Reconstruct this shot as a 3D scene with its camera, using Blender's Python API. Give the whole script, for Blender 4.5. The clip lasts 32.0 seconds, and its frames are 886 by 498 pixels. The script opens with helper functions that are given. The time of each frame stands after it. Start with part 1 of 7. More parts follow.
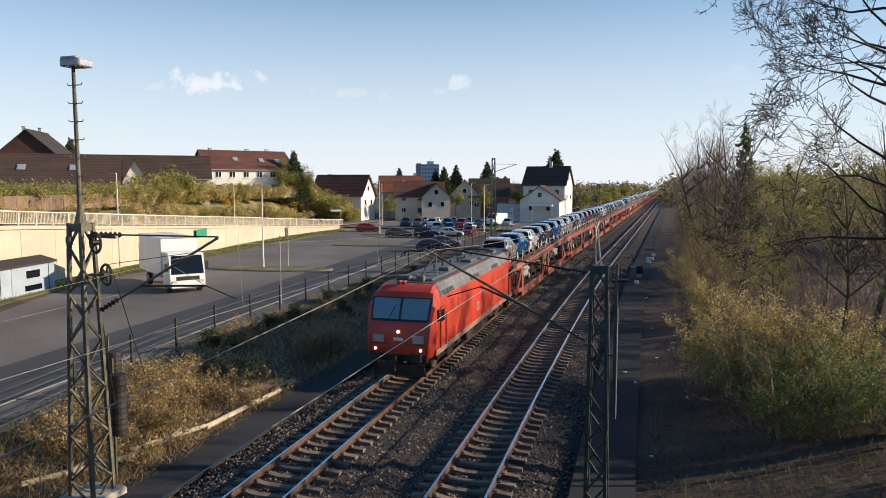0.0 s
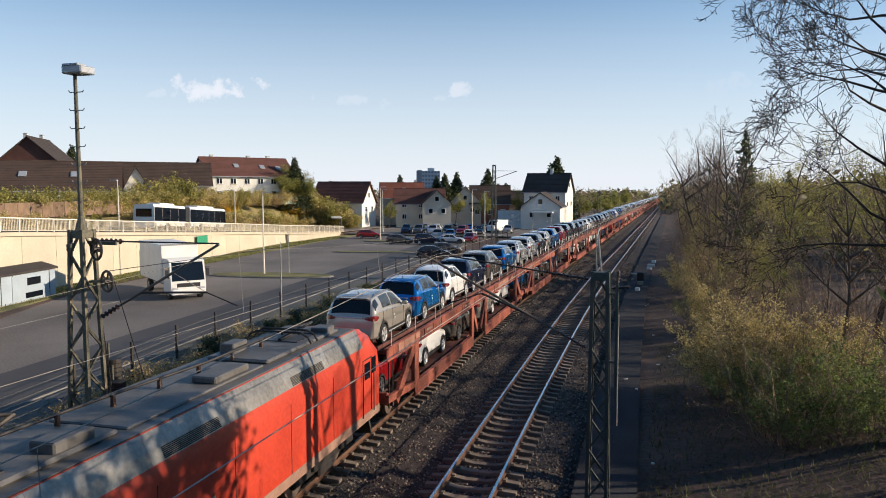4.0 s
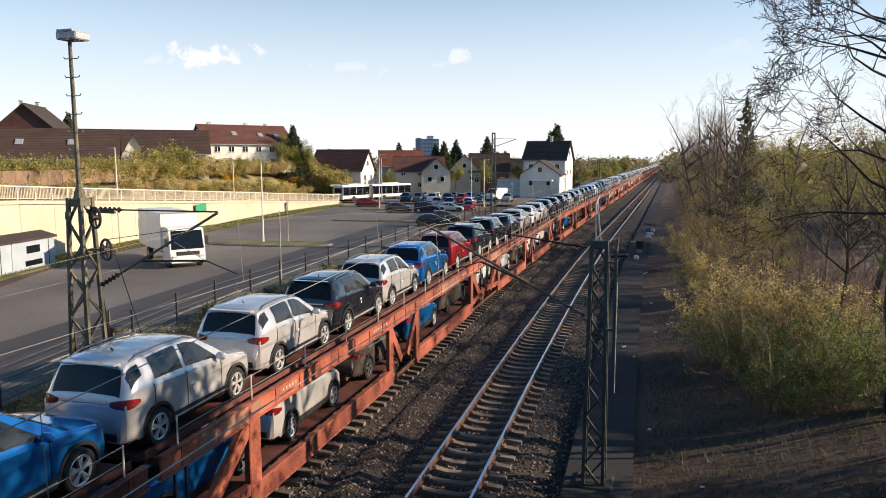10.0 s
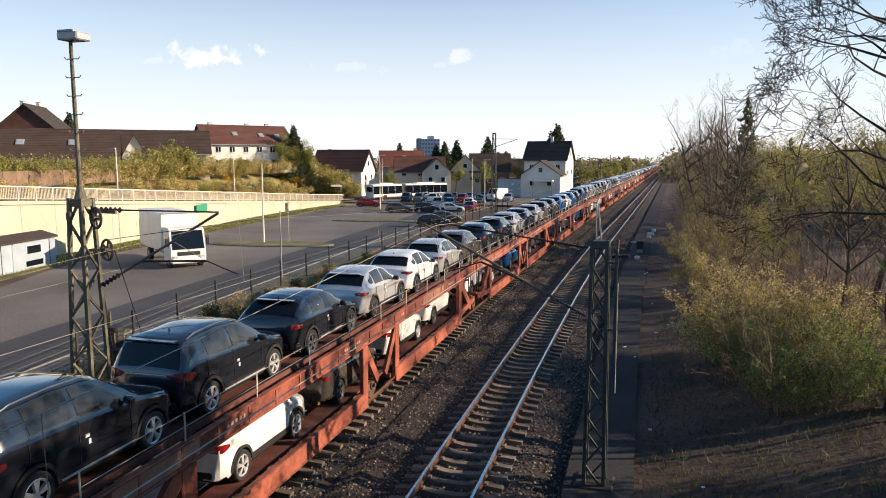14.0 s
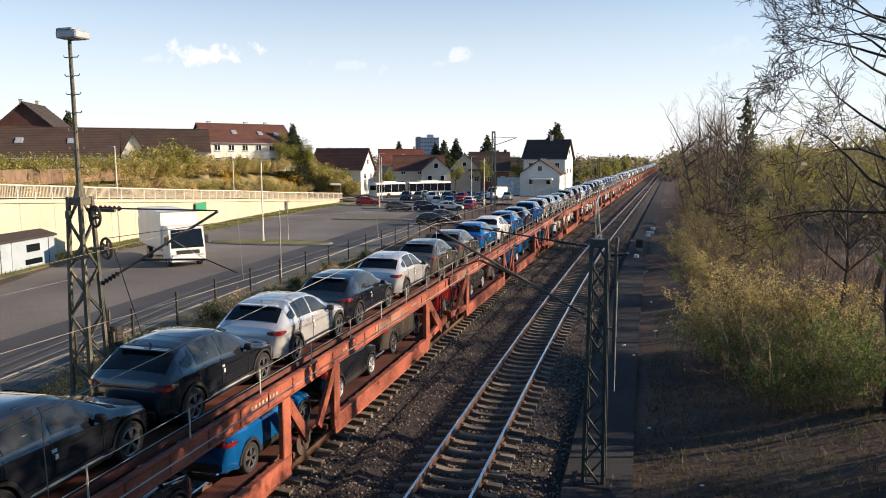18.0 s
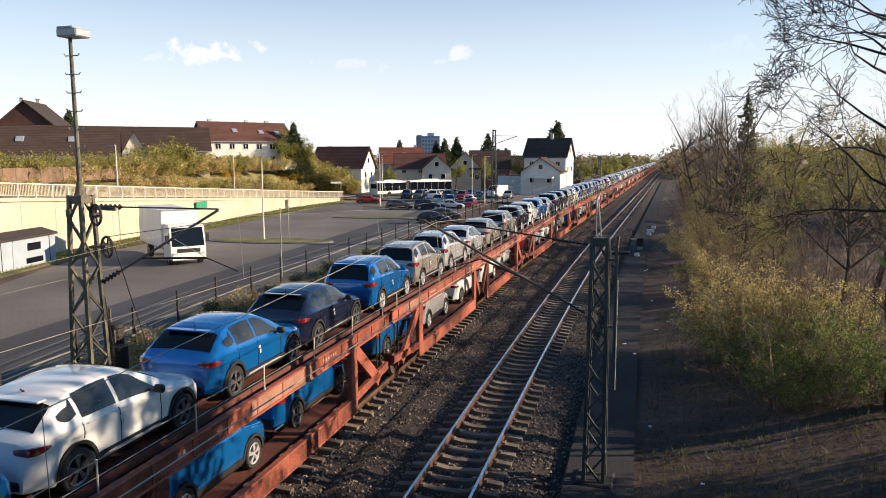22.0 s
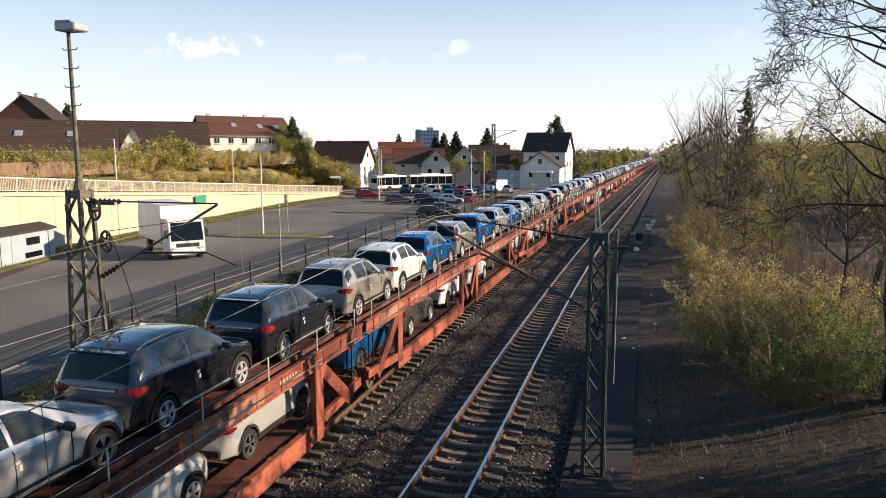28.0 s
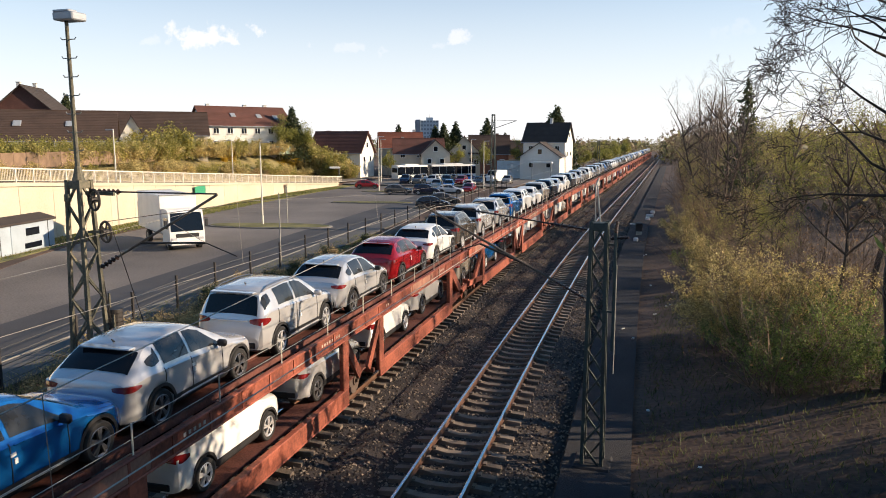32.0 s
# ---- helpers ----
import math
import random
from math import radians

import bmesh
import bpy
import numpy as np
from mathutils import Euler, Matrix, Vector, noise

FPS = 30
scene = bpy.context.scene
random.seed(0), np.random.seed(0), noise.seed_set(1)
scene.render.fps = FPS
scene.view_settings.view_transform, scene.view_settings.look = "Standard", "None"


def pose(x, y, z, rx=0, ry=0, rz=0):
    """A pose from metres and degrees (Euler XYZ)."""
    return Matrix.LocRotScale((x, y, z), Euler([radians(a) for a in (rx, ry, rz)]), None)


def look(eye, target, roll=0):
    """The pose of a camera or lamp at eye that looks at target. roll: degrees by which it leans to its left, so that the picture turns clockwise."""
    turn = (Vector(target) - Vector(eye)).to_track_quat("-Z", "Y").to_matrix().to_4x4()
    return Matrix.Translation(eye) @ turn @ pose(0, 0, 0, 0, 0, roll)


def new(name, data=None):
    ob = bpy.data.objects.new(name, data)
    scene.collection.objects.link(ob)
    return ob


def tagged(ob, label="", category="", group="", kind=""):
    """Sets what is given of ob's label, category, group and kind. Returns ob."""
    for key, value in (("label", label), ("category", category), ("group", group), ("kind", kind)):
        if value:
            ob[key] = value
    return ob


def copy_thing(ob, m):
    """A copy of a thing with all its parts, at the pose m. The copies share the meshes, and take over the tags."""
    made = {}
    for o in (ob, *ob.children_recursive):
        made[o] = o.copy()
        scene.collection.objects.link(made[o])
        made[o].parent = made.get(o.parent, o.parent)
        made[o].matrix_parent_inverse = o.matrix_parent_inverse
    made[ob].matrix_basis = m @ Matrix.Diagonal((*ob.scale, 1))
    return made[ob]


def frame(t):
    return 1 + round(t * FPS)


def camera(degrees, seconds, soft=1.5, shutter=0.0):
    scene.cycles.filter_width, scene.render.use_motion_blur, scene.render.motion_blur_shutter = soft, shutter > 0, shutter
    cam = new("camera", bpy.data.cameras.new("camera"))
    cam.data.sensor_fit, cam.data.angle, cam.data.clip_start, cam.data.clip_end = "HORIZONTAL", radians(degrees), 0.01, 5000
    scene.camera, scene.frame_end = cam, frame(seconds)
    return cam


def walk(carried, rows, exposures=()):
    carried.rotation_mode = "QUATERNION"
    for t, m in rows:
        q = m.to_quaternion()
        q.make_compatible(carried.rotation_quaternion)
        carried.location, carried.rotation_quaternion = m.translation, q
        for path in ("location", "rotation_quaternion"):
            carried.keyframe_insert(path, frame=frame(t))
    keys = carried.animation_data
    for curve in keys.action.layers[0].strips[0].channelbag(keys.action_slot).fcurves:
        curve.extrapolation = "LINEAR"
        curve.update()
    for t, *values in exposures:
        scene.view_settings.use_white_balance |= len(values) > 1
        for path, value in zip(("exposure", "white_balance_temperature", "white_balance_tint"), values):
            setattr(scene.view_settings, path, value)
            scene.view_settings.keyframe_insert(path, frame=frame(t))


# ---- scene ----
cam = camera(62.775, 32.0, soft=0.95)
EYE = (0.0, 0.0, 8.04)  # a hand at the bridge rail
# seconds, tilt down, turn left
TURNS = [
    (0, 5.08, 17.50), (0.5, 5.03, 17.50), (1, 4.82, 17.54), (1.5, 4.40, 17.60), (2, 4.32, 17.59),
    (2.5, 4.09, 17.60), (3, 4.50, 17.57), (3.5, 4.37, 17.57), (5.5, 6.03, 17.49), (6, 6.36, 17.52),
    (6.5, 6.59, 17.54), (7, 6.77, 17.56), (7.5, 7.20, 17.54), (8, 7.19, 17.53), (8.5, 6.98, 17.54),
    (9, 7.17, 17.52), (9.5, 7.27, 17.49), (10, 7.05, 17.49), (10.5, 6.81, 17.49), (11, 6.64, 17.50),
    (11.5, 6.67, 17.49), (12, 6.87, 17.48), (12.5, 6.74, 17.50), (13, 6.67, 17.49), (13.5, 6.77, 17.50),
    (14, 7.03, 17.54), (14.5, 7.21, 17.54), (16.5, 7.34, 17.48), (17, 7.48, 17.48), (17.5, 7.54, 17.49),
    (18, 7.15, 17.49), (18.5, 7.27, 17.49), (19, 7.24, 17.49), (19.5, 7.29, 17.54), (20, 7.37, 17.52),
    (20.5, 7.39, 17.48), (21, 7.27, 17.48), (21.5, 7.22, 17.53), (22, 7.27, 17.54), (22.5, 7.33, 17.55),
    (23, 6.96, 17.54), (23.5, 6.91, 17.47), (24, 7.16, 17.49), (24.5, 7.32, 17.48), (25, 7.48, 17.49),
    (25.5, 7.57, 17.49), (27.5, 7.74, 17.48), (28, 7.70, 17.48), (28.5, 7.81, 17.49), (29, 7.91, 17.48),
    (29.5, 8.09, 17.47), (30, 8.09, 17.47), (30.5, 8.23, 17.48), (31, 8.27, 17.47), (31.5, 8.46, 17.47),
    (32, 8.46, 17.46),
]
walk(cam, [(t, pose(*EYE, 90 - down, 0, left)) for t, down, left in TURNS],
     exposures=[(0.0, 0.5, 6150, 12), (3.5, 0.45, 6100, 12), (6.0, 0.54, 6350, 13), (9.0, 0.72, 6480, 14), (20.0, 0.74, 6530, 14), (32.0, 0.76, 6600, 14)])

# ---- light: a low spring sun beyond the wood, pale sky with thin cloud ----
SUN_EL, SUN_AZ = radians(18.5), radians(73)  # azimuth from +Y towards +X
world = bpy.data.worlds.new("sky")
scene.world = world
world.use_nodes = True
wn, wl = world.node_tree.nodes, world.node_tree.links
wn.clear()
w_out = wn.new("ShaderNodeOutputWorld")
w_bg = wn.new("ShaderNodeBackground")
w_sky = wn.new("ShaderNodeTexSky")
w_sky.sky_type, w_sky.sun_disc = "NISHITA", False
w_sky.sun_elevation, w_sky.sun_rotation = SUN_EL, SUN_AZ
w_sky.air_density, w_sky.dust_density, w_sky.ozone_density = 1.0, 0.25, 3.0
w_geo = wn.new("ShaderNodeTexCoord")
w_sep = wn.new("ShaderNodeSeparateXYZ")
wl.new(w_geo.outputs["Generated"], w_sep.inputs[0])


def w_math(op, a, b):
    n = wn.new("ShaderNodeMath")
    n.operation = op
    for k, val in enumerate((a, b)):
        if isinstance(val, (int, float)):
            n.inputs[k].default_value = val
        else:
            wl.new(val, n.inputs[k])
    return n.outputs[0]


# clouds lie on a flat layer: the direction divided by its height
w_h = w_math("MAXIMUM", w_sep.outputs[2], 0.03)
w_hz = w_math("ADD", w_h, 0.06)
w_u, w_v = w_math("DIVIDE", w_sep.outputs[0], w_hz), w_math("DIVIDE", w_sep.outputs[1], w_hz)
w_cmb = wn.new("ShaderNodeCombineXYZ")
wl.new(w_math("MULTIPLY", w_u, 0.8), w_cmb.inputs[0])
wl.new(w_v, w_cmb.inputs[1])


def w_noise(scale, detail, lo, hi, rough=0.55):
    n = wn.new("ShaderNodeTexNoise")
    n.inputs["Scale"].default_value, n.inputs["Detail"].default_value = scale, detail
    n.inputs["Roughness"].default_value = rough
    wl.new(w_cmb.outputs[0], n.inputs["Vector"])
    r = wn.new("ShaderNodeMapRange")
    r.inputs[1].default_value, r.inputs[2].default_value = lo, hi
    wl.new(n.outputs[0], r.inputs[0])
    return r.outputs[0]


w_veil = wn.new("ShaderNodeMapRange")  # milky towards the horizon
w_veil.inputs[1].default_value, w_veil.inputs[2].default_value = 0.02, 0.31
w_veil.inputs[3].default_value, w_veil.inputs[4].default_value = 0.92, 0.0
wl.new(w_sep.outputs[2], w_veil.inputs[0])
w_wisps = w_math("MULTIPLY", w_noise(0.4, 5, 0.42, 0.75), 0.4)
w_thin = wn.new("ShaderNodeMapRange")  # clouds thin out overhead
w_thin.inputs[1].default_value, w_thin.inputs[2].default_value = 0.16, 0.26
w_thin.inputs[3].default_value, w_thin.inputs[4].default_value = 1.0, 0.05
wl.new(w_sep.outputs[2], w_thin.inputs[0])
w_cover = w_math("MAXIMUM", w_math("MULTIPLY", w_wisps, w_thin.outputs[0]), w_veil.outputs[0])
# a few small fair-weather puffs low in the sky: direction, half width, half height, density
w_rag = wn.new("ShaderNodeTexNoise")
w_rag.inputs["Scale"].default_value, w_rag.inputs["Detail"].default_value, w_rag.inputs["Roughness"].default_value = 26.0, 6, 0.62
wl.new(w_geo.outputs["Generated"], w_rag.inputs["Vector"])
PUFFS = [(-0.565, 0.815, 0.128, 0.075, 0.02, 0.95), (-0.62, 0.775, 0.122, 0.06, 0.014, 0.7), (-0.411, 0.904, 0.122, 0.06, 0.014, 0.7), (-0.283, 0.949, 0.134, 0.022, 0.017, 0.8), (-0.305, 0.942, 0.125, 0.03, 0.016, 0.7),
         (0.085, 0.988, 0.130, 0.06, 0.022, 0.6), (-0.70, 0.70, 0.115, 0.05, 0.012, 0.4), (0.55, 0.82, 0.16, 0.12, 0.03, 0.7), (0.9, -0.4, 0.2, 0.15, 0.04, 0.7), (-0.8, -0.55, 0.18, 0.14, 0.035, 0.7)]
for px, py, pz, pw, ph, dens in PUFFS:
    w_sub = wn.new("ShaderNodeVectorMath")
    w_sub.operation = "SUBTRACT"
    wl.new(w_geo.outputs["Generated"], w_sub.inputs[0])
    w_sub.inputs[1].default_value = Vector((px, py, pz)).normalized()
    w_sq = wn.new("ShaderNodeVectorMath")
    w_sq.operation = "MULTIPLY"
    wl.new(w_sub.outputs[0], w_sq.inputs[0])
    w_sq.inputs[1].default_value = (1 / pw, 1 / pw, 1 / ph)
    w_len = wn.new("ShaderNodeVectorMath")
    w_len.operation = "LENGTH"
    wl.new(w_sq.outputs[0], w_len.inputs[0])
    w_edge = wn.new("ShaderNodeMapRange")
    w_edge.interpolation_type = "SMOOTHSTEP"
    w_edge.inputs[1].default_value, w_edge.inputs[2].default_value = 1.5, 0.2
    w_edge.inputs[3].default_value, w_edge.inputs[4].default_value = 0.0, dens
    wl.new(w_math("ADD", w_len.outputs["Value"], w_math("MULTIPLY", w_math("SUBTRACT", w_rag.outputs[0], 0.5), 4.0)), w_edge.inputs[0])
    w_cover = w_math("MAXIMUM", w_cover, w_edge.outputs[0])
w_mix = wn.new("ShaderNodeMix")
w_mix.data_type = "RGBA"
w_mix.inputs["B"].default_value = (8.5, 8.55, 8.6, 1)
wl.new(w_cover, w_mix.inputs["Factor"])
w_tone = wn.new("ShaderNodeMix")  # clear spring blue
w_tone.data_type, w_tone.blend_type = "RGBA", "MULTIPLY"
w_tone.inputs["Factor"].default_value = 1.0
w_tone.inputs["B"].default_value = (0.74, 1.16, 1.26, 1)
wl.new(w_sky.outputs[0], w_tone.inputs["A"])
wl.new(w_tone.outputs["Result"], w_mix.inputs["A"])
wl.new(w_mix.outputs["Result"], w_bg.inputs[0])
w_bg.inputs[1].default_value = 0.077
wl.new(w_bg.outputs[0], w_out.inputs[0])

sun = new("sun", bpy.data.lights.new("sun", "SUN"))
sun.data.energy, sun.data.angle, sun.data.color = 5.0, radians(0.6), (1.0, 0.81, 0.57)
to_sun = Vector((math.sin(SUN_AZ) * math.cos(SUN_EL), math.cos(SUN_AZ) * math.cos(SUN_EL), math.sin(SUN_EL)))
sun.matrix_world = look(to_sun * 60, (0, 0, 0))

# ---- materials ----
def mat(name, color, rough=0.6, metal=0.0, vary=0.25, scale=3.0, fine=40.0, bump=0.0, tint=None, coat=0.0, each=0.0, spec=0.5):
    """A painted, mineral or plant surface: colour that wanders at two scales, fine relief, and a shift from piece to piece."""
    m = bpy.data.materials.new(name)
    m.use_nodes = True
    n, l = m.node_tree.nodes, m.node_tree.links
    b = n["Principled BSDF"]
    b.inputs["Roughness"].default_value, b.inputs["Metallic"].default_value = rough, metal
    b.inputs["Coat Weight"].default_value, b.inputs["Coat Roughness"].default_value = coat, 0.035
    b.inputs["Specular IOR Level"].default_value = spec
    tc, info = n.new("ShaderNodeTexCoord"), n.new("ShaderNodeObjectInfo")
    shift = n.new("ShaderNodeVectorMath")
    shift.operation = "MULTIPLY_ADD"
    l.new(info.outputs["Random"], shift.inputs[0])
    shift.inputs[1].default_value = (37.0, 19.0, 11.0)
    l.new(tc.outputs["Object"], shift.inputs[2])
    big, small = n.new("ShaderNodeTexNoise"), n.new("ShaderNodeTexNoise")
    for node, sc, det in ((big, scale, 4), (small, fine, 3)):
        node.inputs["Scale"].default_value, node.inputs["Detail"].default_value = sc, det
        l.new(shift.outputs[0], node.inputs["Vector"])
    ramp = n.new("ShaderNodeMapRange")
    ramp.inputs[1].default_value, ramp.inputs[2].default_value = 0.3, 0.7
    add = n.new("ShaderNodeMath")
    add.operation = "MULTIPLY_ADD"
    l.new(small.outputs[0], add.inputs[0])
    add.inputs[1].default_value = 0.45
    half = n.new("ShaderNodeMath")
    half.operation = "MULTIPLY_ADD"
    l.new(big.outputs[0], half.inputs[0])
    half.inputs[1].default_value, half.inputs[2].default_value = 0.75, -0.1
    l.new(half.outputs[0], add.inputs[2])
    if each:
        isl = n.new("ShaderNodeNewGeometry")
        e1 = n.new("ShaderNodeMath")
        e1.operation = "ADD"
        l.new(isl.outputs["Random Per Island"], e1.inputs[0])
        l.new(info.outputs["Random"], e1.inputs[1])
        e2 = n.new("ShaderNodeMath")
        e2.operation = "FRACT"
        l.new(e1.outputs[0], e2.inputs[0])
        e3 = n.new("ShaderNodeMath")
        e3.operation = "MULTIPLY_ADD"
        l.new(e2.outputs[0], e3.inputs[0])
        e3.inputs[1].default_value = each
        l.new(add.outputs[0], e3.inputs[2])
        e4 = n.new("ShaderNodeMath")
        e4.operation = "SUBTRACT"
        l.new(e3.outputs[0], e4.inputs[0])
        e4.inputs[1].default_value = each / 2
        l.new(e4.outputs[0], ramp.inputs[0])
    else:
        l.new(add.outputs[0], ramp.inputs[0])
    mix = n.new("ShaderNodeMix")
    mix.data_type = "RGBA"
    t = tint or color
    mix.inputs["A"].default_value = (*[c * (1 - vary) for c in color], 1)
    mix.inputs["B"].default_value = (*[min(c * (1 + vary), 0.95) for c in t], 1)
    l.new(ramp.outputs[0], mix.inputs["Factor"])
    l.new(mix.outputs["Result"], b.inputs["Base Color"])
    if bump:
        bp = n.new("ShaderNodeBump")
        bp.inputs["Strength"].default_value, bp.inputs["Distance"].default_value = min(1, bump), 0.03
        l.new(small.outputs[0], bp.inputs["Height"])
        l.new(bp.outputs[0], b.inputs["Normal"])
    return m


def glow(name, color, strength):
    m = mat(name, color, 0.3)
    b = m.node_tree.nodes["Principled BSDF"]
    b.inputs["Emission Color"].default_value, b.inputs["Emission Strength"].default_value = (*color, 1), strength
    return m


def leafy(name, color, tint, vary=0.35):
    m = mat(name, color, 0.6, vary=vary, scale=0.6, fine=9, tint=tint, each=0.5)
    b = m.node_tree.nodes["Principled BSDF"]
    n, l = m.node_tree.nodes, m.node_tree.links
    tr, sh = n.new("ShaderNodeBsdfTranslucent"), n.new("ShaderNodeMixShader")
    sh.inputs[0].default_value = 0.5
    col = b.inputs["Base Color"].links[0].from_socket
    l.new(col, tr.inputs[0])
    l.new(b.outputs[0], sh.inputs[1])
    l.new(tr.outputs[0], sh.inputs[2])
    l.new(sh.outputs[0], n["Material Output"].inputs[0])
    return m


